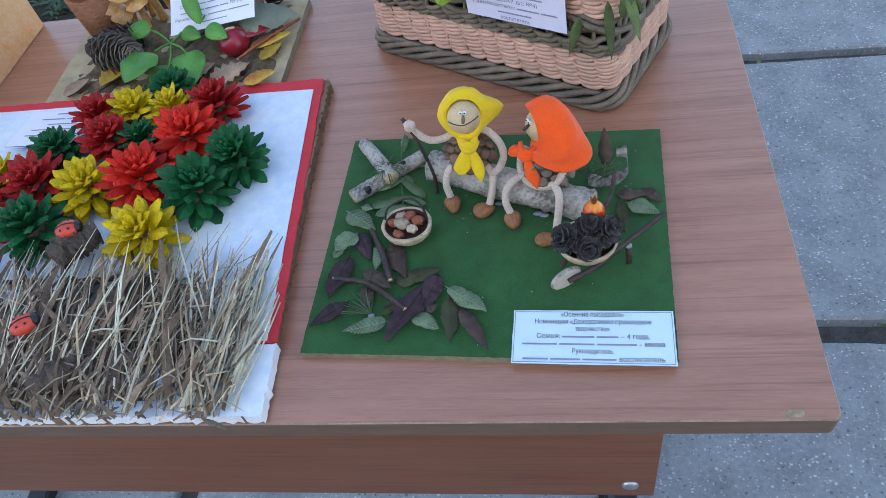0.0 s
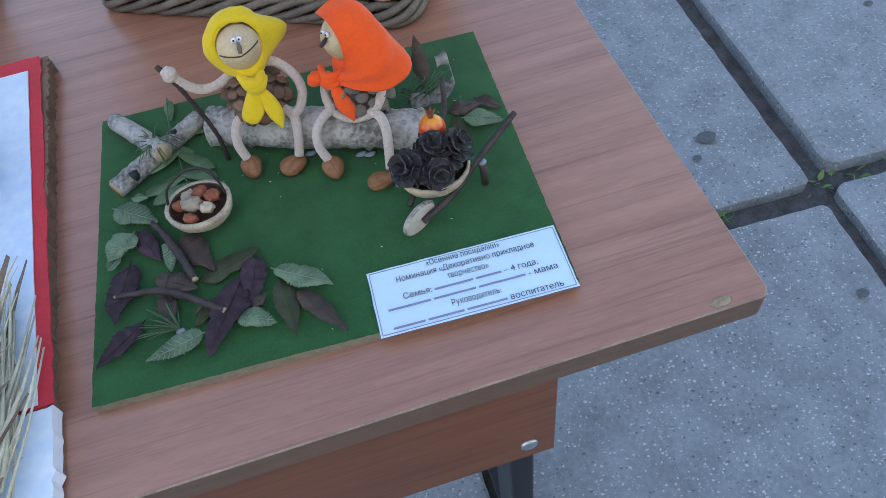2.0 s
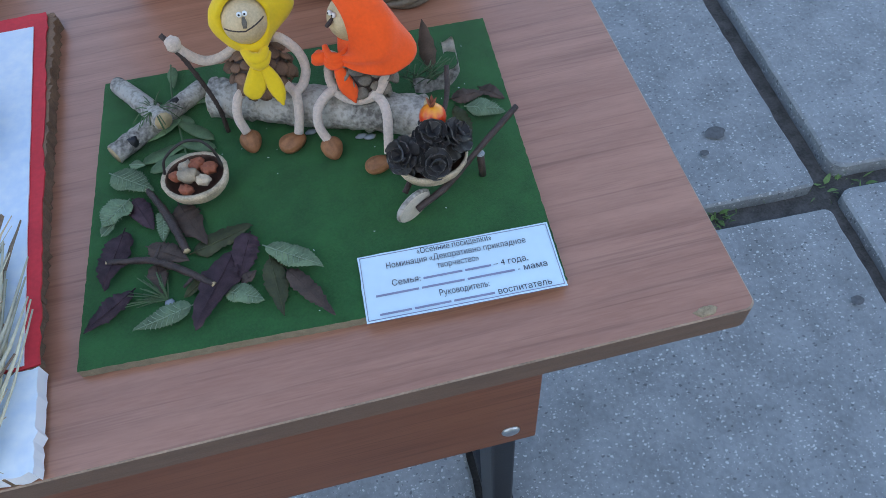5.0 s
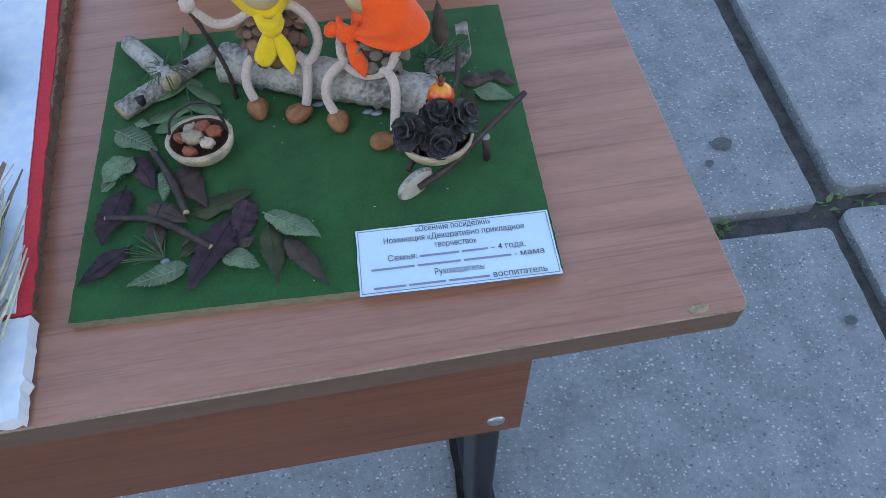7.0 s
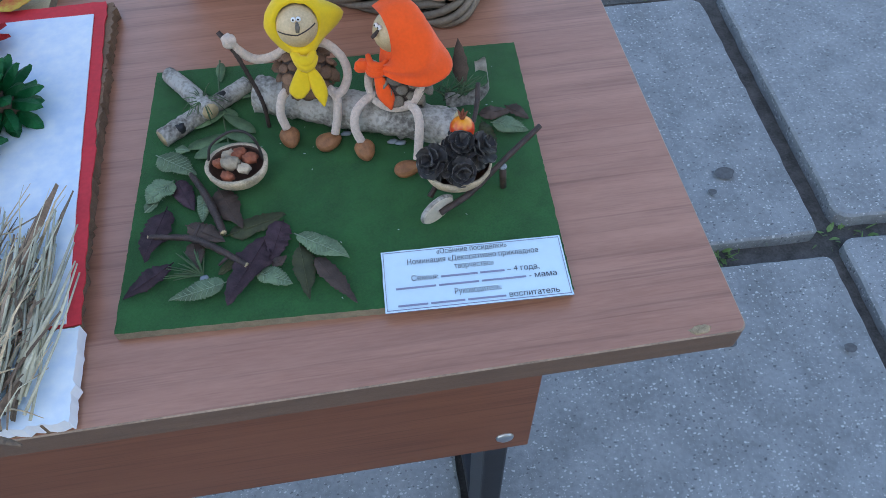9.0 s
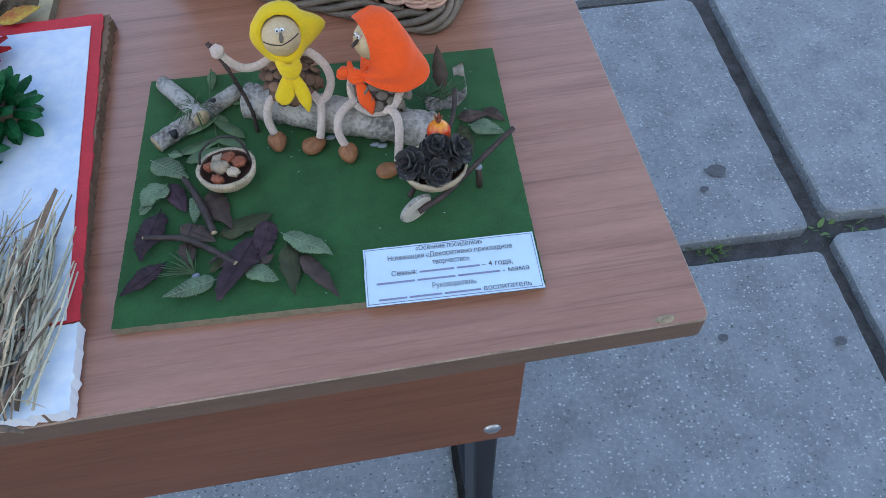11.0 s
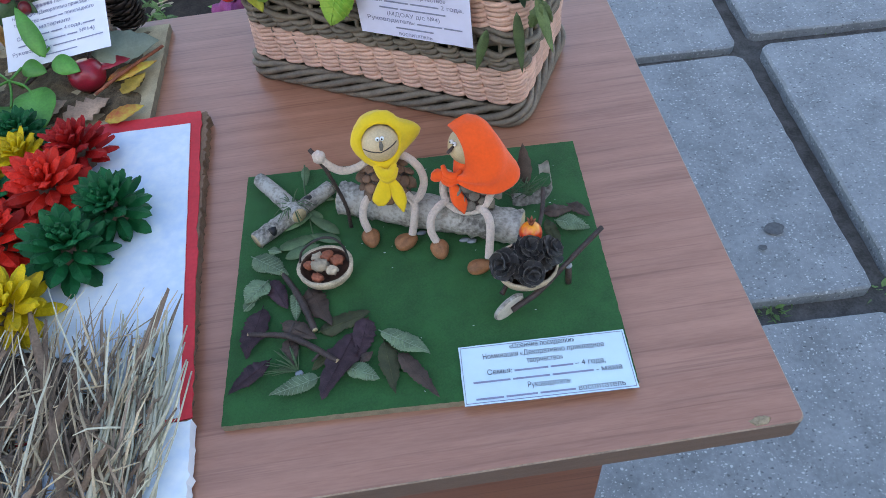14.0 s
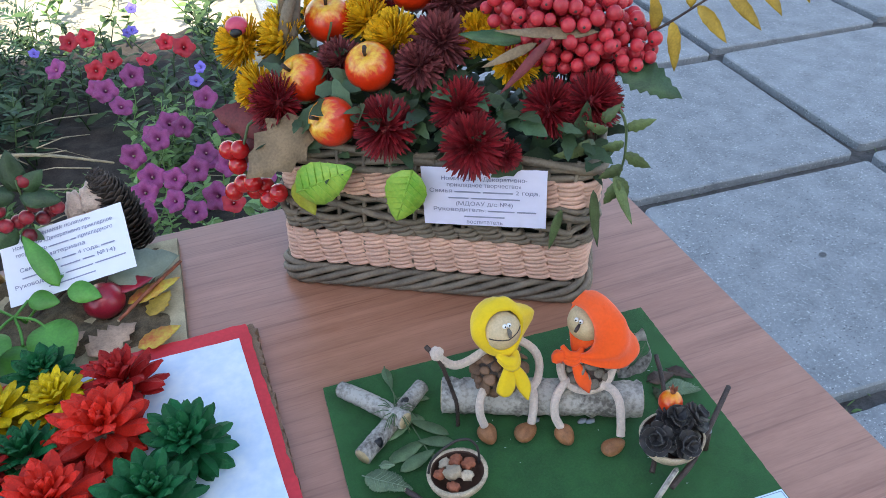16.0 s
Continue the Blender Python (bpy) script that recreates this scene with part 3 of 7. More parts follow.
def flat_leaf(material, label, x0, y0, x1, y1, w, tooth=0.05, lift=0.0, steps=27, ragged=0.14, veins=None):
    a, b = Vector((x0, y0, 0)), Vector((x1, y1, 0))
    l = (b - a).length
    bm = bmesh.new()
    leaf_mesh(bm, l * 1.05, w * 1.18, tooth=tooth, bend=RB.uniform(0.0, 0.04), fold=RB.uniform(0.02, 0.12), steps=steps, thick=0.0003, tipness=1.2)
    sd = Vector((x0 * 300, y0 * 300, w * 100))
    curl = RB.uniform(-0.9, 0.9)
    for v in bm.verts:
        q = Vector((v.co.x, v.co.y, 0))
        edge = min(1.0, abs(v.co.y) / (w * 0.5))
        v.co.y += w * 0.14 * noise.noise(q * 80 + sd) + w * ragged * edge * noise.noise(q * 900 + sd)
        v.co.x += l * 0.03 * noise.noise(q * 110 + sd * 2)
        v.co.z += 0.0016 * abs(noise.noise(q * 190 + sd)) + edge ** 2 * 0.0022 * abs(noise.noise(q * 120 + sd * 1.7)) + 0.06 * w * curl * (v.co.y / w) * (v.co.x / l)
        v.co.z = max(v.co.z, 0.0)
    ang = math.degrees(math.atan2((b - a).y, (b - a).x))
    ob = part("pressed_leaf", bm, material, None, at=pose(x0, y0, BZ + lift + RB.uniform(0.0002, 0.0012), RB.uniform(-3, 3), RB.uniform(-4, 0), ang))
    bm = bmesh.new()
    tube(bm, [(-0.06 * l, 0, 0.0006), (0.3 * l, 0, 0.0008), (0.7 * l, 0, 0.0008 + 0.02 * l), (0.98 * l, 0, 0.0008 + 0.035 * l)], [0.0004, 0.00015], 5)
    part("midrib", bm, veins or material, ob)
    if veins and l > 0.012:
        for k in range(2, 9):
            for sgn in (1, -1):
                x = l * k / 10
                reach = w * 0.47 * math.sin(math.pi * (k + 1.0) / 10.6)
                bm = bmesh.new()
                tube(bm, [(x, 0, 0.0011), (x + reach * 0.45, sgn * reach * 0.6, 0.0014), (x + reach * 0.6, sgn * reach * 0.95, 0.0016)], [0.00022, 0.00012], 4)
                part("vein", bm, veins, ob)
    return tagged(ob, label, "leaf", "pressed leaves on the green board")


GREEN_LEAVES = [(-0.324, 0.174, -0.3, 0.154, 0.016), (-0.314, 0.151, -0.328, 0.135, 0.016), (-0.329, 0.13, -0.322, 0.137, 0.007), (-0.294, 0.138, -0.294, 0.116, 0.009), (-0.281, 0.071, -0.31, 0.063, 0.012), (-0.264, 0.075, -0.244, 0.064, 0.012), (-0.24, 0.098, -0.212, 0.076, 0.013), (-0.11, 0.168, -0.089, 0.158, 0.013), (-0.313, 0.178, -0.304, 0.175, 0.007)]
PURPLE_LEAVES = [(-0.312, 0.152, -0.301, 0.127, 0.012), (-0.317, 0.13, -0.327, 0.093, 0.016), (-0.312, 0.089, -0.336, 0.07, 0.012), (-0.248, 0.109, -0.256, 0.082, 0.014), (-0.257, 0.101, -0.279, 0.056, 0.017)]
BROWN_LEAVES = [(-0.286, 0.141, -0.273, 0.11, 0.014), (-0.304, 0.116, -0.282, 0.1, 0.012), (-0.231, 0.081, -0.21, 0.046, 0.01), (-0.117, 0.178, -0.097, 0.178, 0.011), (-0.098, 0.183, -0.086, 0.169, 0.009), (-0.3, 0.103, -0.296, 0.083, 0.009), (-0.255, 0.078, -0.247, 0.084, 0.006)]
OLIVE_LEAVES = [(-0.28, 0.106, -0.247, 0.114, 0.013), (-0.239, 0.091, -0.235, 0.054, 0.011), (-0.116, 0.172, -0.113, 0.143, 0.008), (-0.274, 0.088, -0.285, 0.078, 0.007)]
for q in OLIVE_LEAVES:
    flat_leaf(M["leafolive"], "dry olive-brown pressed leaf on the green board", *q)
for q in BROWN_LEAVES:
    flat_leaf(M["leafbrown"], "dry dark brown pressed leaf on the green board", *q, lift=0.0008)
for q in PURPLE_LEAVES:
    flat_leaf(M["leafpurple"], "dry purple-black pressed leaf on the green board", *q, lift=0.0016)
for q in GREEN_LEAVES:
    flat_leaf(M["leafgreen"], "pale grey-green toothed pressed leaf on the green board", *q, tooth=0.07, lift=0.0024, steps=35, ragged=0.05, veins=M["leafvein"])
# brown leaf standing behind the orange scarf
bm = bmesh.new()
leaf_mesh(bm, 0.033, 0.012, thick=0.0003, tooth=0.08, bend=0.1)
tagged(part("pressed_leaf", bm, M["leafbrown"], None, at=Matrix.Translation((-0.123, 0.209, BZ)) @ pose(0, 0, 0, 0, -62, 95)), "dry brown leaf standing behind the log", "leaf", "pressed leaves on the green board")

# ash sprig
sprig = thing("leaf_sprig", (-0.28, 0.2, BZ), "dry green sprig with narrow leaflets under the twig cross", "leaf sprig")
o = Vector((-0.28, 0.2, BZ))
bm = bmesh.new()
tube(bm, smooth_path([Vector(p) - o for p in ((-0.286, 0.256, BZ + 0.006), (-0.287, 0.235, BZ + 0.004), (-0.284, 0.205, BZ + 0.003), (-0.281, 0.183, BZ + 0.002), (-0.278, 0.166, BZ + 0.002))]), [0.0006, 0.0004], 6)
part("stalk", bm, M["leafspr"], sprig)
for x0, y0, x1, y1, w in [(-0.305, 0.196, -0.283, 0.205, 0.009), (-0.307, 0.179, -0.281, 0.187, 0.01), (-0.302, 0.17, -0.279, 0.175, 0.008), (-0.274, 0.203, -0.288, 0.212, 0.006), (-0.263, 0.186, -0.283, 0.203, 0.008), (-0.286, 0.258, -0.286, 0.24, 0.006), (-0.262, 0.178, -0.282, 0.187, 0.008), (-0.265, 0.219, -0.284, 0.226, 0.005), (-0.275, 0.160, -0.279, 0.174, 0.006)]:
    bm = bmesh.new()
    d = Vector((x1 - x0, y1 - y0, 0))
    leaf_mesh(bm, d.length * 1.12, w * 1.2, bend=0.02, fold=0.2, tooth=0.03, steps=11, thick=0.0003, tipness=0.6)
    part("leaflet", bm, M["leafspr"], sprig, at=pose(x0 - o.x, y0 - o.y, RB.uniform(0.001, 0.003), RB.uniform(-8, 8), RB.uniform(-6, 2), math.degrees(math.atan2(d.y, d.x))))


def stick(name, pts, radii, material, label, ends=True, category="twig", seg=9, wob=0.4, side=None):
    """A twig along points, with pale cut ends and a side knot if wanted."""
    o = Vector(pts[0])
    t = thing(name, o, label, category)
    path = [p - o for p in smooth_path(pts, 14)]
    bm = bmesh.new()
    tube(bm, path, radii, seg, wob=wob)
    part("stem", bm, material, t)
    if ends:
        for p, q, r in ((path[0], path[1], radii[0]), (path[-1], path[-2], radii[-1])):
            d = (p - q).normalized()
            bm = bmesh.new()
            tube(bm, [p - d * 0.0004, p + d * 0.0005], [r * 0.9], 9)
            part("cut_end", bm, M["wood"], t, "pale cut end")
    for s in side or ():
        bm = bmesh.new()
        tube(bm, [Vector(s[0]) - o, Vector(s[1]) - o], [s[2], s[2] * 0.7], 6, wob=0.3)
        part("side_shoot", bm, material, t)
    return t


stick("dark_twig", [(-0.303, 0.155, BZ + 0.004), (-0.292, 0.133, BZ + 0.006), (-0.2825, 0.106, BZ + 0.004)], [0.0016, 0.0024, 0.0022], M["barkdark"], "short black twig with a pale broken end lying on leaves")
stick("dark_twig", [(-0.3255, 0.110, BZ + 0.004), (-0.297, 0.1015, BZ + 0.006), (-0.269, 0.080, BZ + 0.005)], [0.0014, 0.0022, 0.0018], M["barkdark"], "dark brown crooked twig lying across purple leaves",
      side=[((-0.30, 0.102, BZ + 0.006), (-0.295, 0.111, BZ + 0.008), 0.0012), ((-0.279, 0.088, BZ + 0.005), (-0.285, 0.083, BZ + 0.004), 0.0012)])
# conifer needles
bm = bmesh.new()
o = Vector((-0.294, 0.079, BZ))
for k in range(26):
    a = radians(100 + RB.uniform(-15, 85))
    l = RB.uniform(0.012, 0.022)
    p = Vector((math.cos(a) * l, math.sin(a) * l, RB.uniform(0.002, 0.008)))
    tube(bm, [Vector((0, 0, 0.002)), p * 0.5 + Vector((0, 0, 0.002)), p], [0.00045, 0.0003], 4)
tagged(part("needle_tuft", bm, M["needle"], None, at=o), "small tuft of green conifer needles on the board", "needles", kind="stuff")
bm = bmesh.new()
ball(bm, (0, 0, 0), (0.0028, 0.0022, 0.002), 10, 6, rough=0.3)
tagged(part("glue_drop", bm, M["glue"], None, at=(-0.2935, 0.0775, BZ + 0.001)), "dried violet drop of clear glue on the board", "glue")

# ---- birch log and twig cross ----
stick("birch_log", [(-0.2585, 0.2105, BZ + 0.0125), (-0.22, 0.194, BZ + 0.0128), (-0.18, 0.1775, BZ + 0.0125), (-0.137, 0.1585, BZ + 0.0125)], [0.0118, 0.0122, 0.0125, 0.0118], M["bark"], "grey birch log used as a bench on the board", category="log", seg=22, wob=0.16,
      side=[((-0.247, 0.203, BZ + 0.011), (-0.252, 0.196, BZ + 0.018), 0.003)])
stick("birch_twig", [(-0.320, 0.247, BZ + 0.0058), (-0.304, 0.222, BZ + 0.011), (-0.289, 0.1975, BZ + 0.0145)], [0.0056, 0.006, 0.0062], M["bark"], "pale birch twig laid across another twig", category="twig", seg=14, wob=0.10)
stick("birch_twig", [(-0.3215, 0.187, BZ + 0.006), (-0.295, 0.207, BZ + 0.0062), (-0.267, 0.229, BZ + 0.006)], [0.0062, 0.006, 0.0055], M["bark"], "pale birch twig lying on the board", category="twig", seg=14, wob=0.10)
bm = bmesh.new()
o = Vector((-0.293, 0.205, BZ))
for k in range(22):
    a = RB.uniform(0, 6.28)
    l = RB.uniform(0.008, 0.017)
    tube(bm, [Vector((0, 0, 0.018)), Vector((math.cos(a) * l * 0.6, math.sin(a) * l * 0.6, 0.0195)), Vector((math.cos(a) * l, math.sin(a) * l, 0.014 + RB.uniform(-0.003, 0.004)))], [0.0004, 0.0003], 4)
tagged(part("needle_tuft", bm, M["needle"], None, at=o), "loose tuft of needles on the twig cross", "needles", kind="stuff")

for x, y, z, r in ((-0.3105, 0.1945, 0.0075, 0.0052), (-0.283, 0.2185, 0.0105, 0.0032)):
    bm = bmesh.new()
    ball(bm, (0, 0, 0), (r, r * 0.8, r * 0.8), 14, 9, rough=0.35)
    tagged(part("bark_knot", bm, M["black"], None, at=(x, y - 0.002, BZ + z)), "black knot of peeling bark on the birch twig", "bark")
for x, y in ((-0.205, 0.1765), (-0.176, 0.1645), (-0.171, 0.1625)):
    bm = bmesh.new()
    ball(bm, (0, 0, 0), (0.0036, 0.0020, 0.0014), 12, 7, rough=0.3)
    tagged(part("glue_drop", bm, M["glue"], None, at=(x, y, BZ + 0.001)), "dried clear glue drop at the foot of the log", "glue")

# curled bark strip behind the log
M["barkin"] = mat("white inner birch bark", (0.55, 0.52, 0.48), 0.8, 0.25, 80, bump=0.3)
bm = bmesh.new()
o = Vector((-0.13, 0.185, BZ))
path = smooth_path([(-0.138, 0.187, BZ + 0.010), (-0.124, 0.185, BZ + 0.009), (-0.113, 0.188, BZ + 0.012), (-0.1075, 0.196, BZ + 0.019), (-0.1105, 0.200, BZ + 0.024), (-0.115, 0.2, BZ + 0.0235)], 5)
prev = None
for i, p in enumerate(path):
    w = 0.0048 + 0.0012 * math.sin(i)
    row = [bm.verts.new(p - o + Vector((0.0015 * math.sin(i * 0.7) + dx, dy * 0.6, dz))) for dx, dy, dz in ((0, -w, -w * 0.5), (0, 0, w * 0.25), (0, w, w * 0.6))]
    if prev:
        for k in range(2):
            bm.faces.new((prev[k], prev[k + 1], row[k + 1], row[k])).material_index = int(i > 12)
    prev = row
r = bmesh.ops.solidify(bm, geom=bm.faces[:], thickness=0.0009)
tagged(part("bark_curl", bm, [M["bark"], M["barkin"]], None, at=o), "curled strip of pale birch bark leaning behind the log", "bark")
bm = bmesh.new()
o = Vector((-0.13, 0.19, BZ))
for k in range(30):
    a, l = radians(RB.uniform(-10, 150)), RB.uniform(0.012, 0.024)
    b0 = Vector((RB.uniform(-0.012, 0.01), RB.uniform(-0.004, 0.006), 0.010))
    tube(bm, [b0, b0 + Vector((math.cos(a) * l, math.sin(a) * l * 0.6, RB.uniform(-0.004, 0.010)))], [0.0005, 0.0003], 4)
tagged(part("needle_tuft", bm, M["needle"], None, at=o), "grey-green tuft of needles behind the bark", "needles", kind="stuff")


# ---- the two craft dolls: plain shapes, one mesh each ----
def shell(bm, c, axis, r, open_deg, mi, stretch=(1, 1, 1), tip=None, knot=None, seg=44, rows=20, folds=0.05, up=Vector((0, 0, 1))):
    """A scarf round a head: a cloth shell open towards axis, drawn in to a knot under the chin."""
    axis = Vector(axis).normalized()
    s = axis.cross(up).normalized()
    u = s.cross(axis)
    grid = []
    for j in range(rows + 1):
        th = radians(open_deg + (178 - open_deg) * j / rows)
        row = []
        for i in range(seg):
            ph = 2 * math.pi * i / seg
            d = axis * math.cos(th) + (s * math.cos(ph) + u * math.sin(ph)) * math.sin(th)
            low = max(0.0, -math.sin(ph)) ** 1.5
            crease = math.sin(ph * 3 + 7.5 * j / rows) * math.sin(th)
            k = r * (1 + folds * crease + 0.05 * noise.noise(d * 2.6 + Vector(c) * 90) + 0.025 * noise.noise(d * 6))
            k *= 0.86 + 0.14 * min(1, j / 4)
            p = Vector((d.x * stretch[0], d.y * stretch[1], d.z * stretch[2])) * k
            if tip:
                w = max(0, d.dot(Vector(tip).normalized()) - 0.80) / 0.20
                p += Vector(tip) * w ** 1.4
            q = Vector(c) + p
            if knot:
                w = low * math.sin(math.pi * min(1.0, (j + 1.3) / (rows * 0.62))) * 0.72
                q = q.lerp(Vector(knot) + p * 0.22, w)
            row.append(bm.verts.new(q))
        grid.append(row)
    for a, b in zip(grid, grid[1:]):
        for i in range(seg):
            f = bm.faces.new((a[i], a[(i + 1) % seg], b[(i + 1) % seg], b[i]))
            f.material_index, f.smooth = mi, True
    # turned-in hem round the opening
    rim = [v.co.copy() for v in grid[0]]
    inner = [bm.verts.new(q.lerp(Vector(c), 0.12) - axis * 0.0005) for q in rim]
    for i in range(seg):
        f = bm.faces.new((inner[i], inner[(i + 1) % seg], grid[0][(i + 1) % seg], grid[0][i]))
        f.material_index, f.smooth = mi, True


def tail(bm, pts, widths, mi, thick=0.0010, groove=0.35):
    """A hanging end of cloth, hollowed along its middle and rounded at its sides."""
    path = smooth_path(pts, 9)
    wide = [v.x for v in smooth_path([(w, 0, 0) for w in widths], 12)]
    n = len(path)
    rows = []
    for i, p in enumerate(path):
        w = max(0.0004, wide[int(i / (n - 1) * (len(wide) - 1))])
        row = []
        for k in range(14):
            a = 2 * math.pi * k / 14
            x = w * math.cos(a)
            hollow = groove * w * (1 - (x / w) ** 2) * math.sin(3.0 * i / n + 0.4)
            wave = 0.12 * w * math.sin(5 * x / w + 2.2 * i / n)
            row.append(bm.verts.new(p + Vector((x, -0.45 * w * (1 - (x / w) ** 2) + hollow * 0.6 + wave - thick * math.sin(a), 0.3 * hollow + 0.5 * thick * math.sin(a)))))
        rows.append(row)
    for a, b in zip(rows, rows[1:]):
        for i in range(14):
            f = bm.faces.new((a[i], a[(i + 1) % 14], b[(i + 1) % 14], b[i]))
            f.material_index, f.smooth = mi, True
    for r in (rows[0][::-1], rows[-1]):
        bm.faces.new(r).material_index = mi


def cloth_loft(bm, curves, mi, rows=14, thick=0.0009, fold=0.0019):
    """A sheet of cloth running over several curves in turn, with folds that fan out from the first point."""
    C = [smooth_path(c, 6) for c in curves]
    n = len(C[0])
    lines = [smooth_path([c[i] for c in C], rows // (len(C) - 1)) for i in range(n)]
    m = len(lines[0])
    grid = []
    for i in range(n):
        row = []
        for j in range(m):
            p = lines[i][j]
            t, v = i / (n - 1), j / (m - 1)
            e = (lines[min(i + 1, n - 1)][j] - lines[max(i - 1, 0)][j]).cross(lines[i][min(j + 1, m - 1)] - lines[i][max(j - 1, 0)])
            e = e.normalized() if e.length > 1e-12 else Vector((0, -1, 0))
            amp = fold * math.sin(math.pi * min(1, t * 1.15)) ** 0.7 * math.sin(math.pi * v)
            row.append(p + e * (amp * math.sin(9.5 * v + 1.8 * t) + 0.0006 * noise.noise(p * 160)))
        grid.append(row)
    for side in (0, 1):
        vs = [[bm.verts.new(q + Vector((0.2, 0.9, -0.2)) * thick * side) for q in row] for row in grid]
        for i in range(n - 1):
            for j in range(m - 1):
                q = (vs[i][j], vs[i + 1][j], vs[i + 1][j + 1], vs[i][j + 1])
                f = bm.faces.new(q[::-1] if side else q)
                f.material_index, f.smooth = mi, True
        if side:
            for i in range(n - 1):
                for j in (0, m - 1):
                    f = bm.faces.new((first[i][j], first[i + 1][j], vs[i + 1][j], vs[i][j]))
                    f.material_index, f.smooth = mi, True
        first = vs


def almond(bm, c, r, rot, mi):
    """An almond: a flattened drop with fine lengthwise ridges."""
    long_x = r[0] > r[1]
    vs = ball(bm, (0, 0, 0), 1.0, 40, 12, mi, rot=pose(0, 0, 0, 0, 90, 0).to_3x3())
    for v in vs:
        x, a = v.co.x, math.atan2(v.co.z, v.co.y)
        k = (1 - 0.22 * x) * (1 + 0.035 * math.sin(11 * a + 2 * x) + 0.02 * math.sin(19 * a))
        q = Vector((x, v.co.y * k, v.co.z * k))
        q = Vector((q.x * r[0], q.y * r[1], q.z * r[2])) if long_x else Vector((q.y * r[0], -q.x * r[1], q.z * r[2]))
        v.co = rot @ q + Vector(c)


def scales(bm, c, r, n, size, mi, rnd, zmin=-1.0, thin=0.24, loose=0.25):
    """Cone scales standing off an ellipsoid in a spiral."""
    for k in range(n):
        z = 1 - 2 * (k + 0.5) / n
        if z < zmin:
            continue
        a = k * 2.39996
        q = math.sqrt(1 - z * z)
        d = Vector((q * math.cos(a), q * math.sin(a), z))
        p = Vector(c) + Vector((d.x * r[0], d.y * r[1], d.z * r[2]))
        rot = face_rot((d + Vector((rnd.gauss(0, loose), rnd.gauss(0, loose), 0.9))).normalized())
        s = size * rnd.uniform(0.8, 1.2)
        ball(bm, p, (s, s * 0.9, s * thin), 9, 5, mi, 0.35, rot=rot, freq=400)


DOLL_MATS = [M["conescale"], M["nut"], M["chenille"], M["almond"], M["white"], M["black"], M["yellowcloth"], M["conegrey"], M["orangecloth"], M["barkdark"]]
rd = random.Random(3)
# yellow scarf
o = Vector((-0.224, 0.19, BZ + 0.025))
bm = bmesh.new()
# dark bark colour on the inner ball paints shade between the scales
ball(bm, (-0.2235, 0.196, 0.806), (0.0165, 0.012, 0.016), 16, 10, 9, 0.1)
scales(bm, (-0.2235, 0.196, 0.806), (0.0175, 0.013, 0.017), 54, 0.0042, 0, rd)
H1 = Vector((-0.2237, 0.1975, 0.8405))
F1 = Vector((0.02, -0.80, 0.42)).normalized()
ball(bm, H1, (0.0134, 0.0132, 0.0128), 24, 16, 1)
shell(bm, H1 + Vector((0, 0.0022, 0.0008)), F1 + Vector((0.04, 0, -0.06)), 0.0176, 57, 6, (1.04, 1.0, 1.05), tip=(0.0105, 0.003, -0.0010), knot=(-0.2222, 0.1865, 0.8265), folds=0.035)
S1 = F1.cross(Vector((0, 0, 1))).normalized()
U1 = S1.cross(F1)
for sx in (-0.0020, 0.0009):
    ball(bm, H1 + F1 * 0.0124 + S1 * sx + U1 * 0.0050, 0.0015, 12, 8, 4)
    ball(bm, H1 + F1 * 0.0137 + S1 * (sx + 0.0001) + U1 * 0.0050, 0.00062, 8, 5, 5)
tube(bm, [H1 + F1 * 0.0128 + U1 * 0.0032 - S1 * 0.0008, H1 + F1 * 0.0146 + U1 * 0.0008 - S1 * 0.0008, H1 + F1 * 0.0150 - U1 * 0.0020 - S1 * 0.0004], [0.0008, 0.0015, 0.0010], 7, mi=7)
arc = []
for k in range(11):
    a = (k - 5) / 5
    d = (F1 + S1 * a * 1.35 + U1 * (-0.30 + 0.30 * abs(a) - 0.13 * a)).normalized()
    arc.append(H1 + Vector((d.x * 0.0135, d.y * 0.0133, d.z * 0.0129)))
tube(bm, arc, [0.0004], 5, mi=9)
for k in range(2):
    off = Vector((0.0006 * k, -0.0008 * k, -0.0026 * (k - 0.5)))
    tube(bm, smooth_path([Vector(q) + off for q in ((-0.2285, 0.1885, 0.8268), (-0.2250, 0.1822, 0.8255), (-0.2200, 0.1822, 0.8245), (-0.2165, 0.1885, 0.8258))], 6), [0.0022, 0.0038, 0.0020], 14, mi=6)
tail(bm, [(-0.2232, 0.1835, 0.8235), (-0.2258, 0.1792, 0.8165), (-0.2280, 0.1760, 0.8100), (-0.2285, 0.1745, 0.8060)], [0.0022, 0.0052, 0.0066, 0.0034], 6)
tail(bm, [(-0.2215, 0.1835, 0.8235), (-0.2180, 0.1785, 0.8160), (-0.2160, 0.1740, 0.8075), (-0.2150, 0.1710, 0.7995)], [0.0022, 0.0044, 0.0044, 0.0006], 6)
ARM = 0.0028
tube(bm, smooth_path([(-0.231, 0.2, 0.8235), (-0.244, 0.2005, 0.8165), (-0.254, 0.200, 0.8175), (-0.262, 0.2, 0.826), (-0.2655, 0.2005, 0.833)], 9), [ARM], 12, mi=2, wob=0.07)
ball(bm, (-0.265, 0.1995, 0.8325), (0.0045, 0.0042, 0.0048), 12, 8, 2, 0.25)
tube(bm, smooth_path([(-0.2165, 0.199, 0.826), (-0.208, 0.196, 0.825), (-0.2005, 0.192, 0.817), (-0.1985, 0.1885, 0.807), (-0.2025, 0.183, 0.800), (-0.2085, 0.1795, 0.7985)], 9), [ARM], 12, mi=2, wob=0.07)
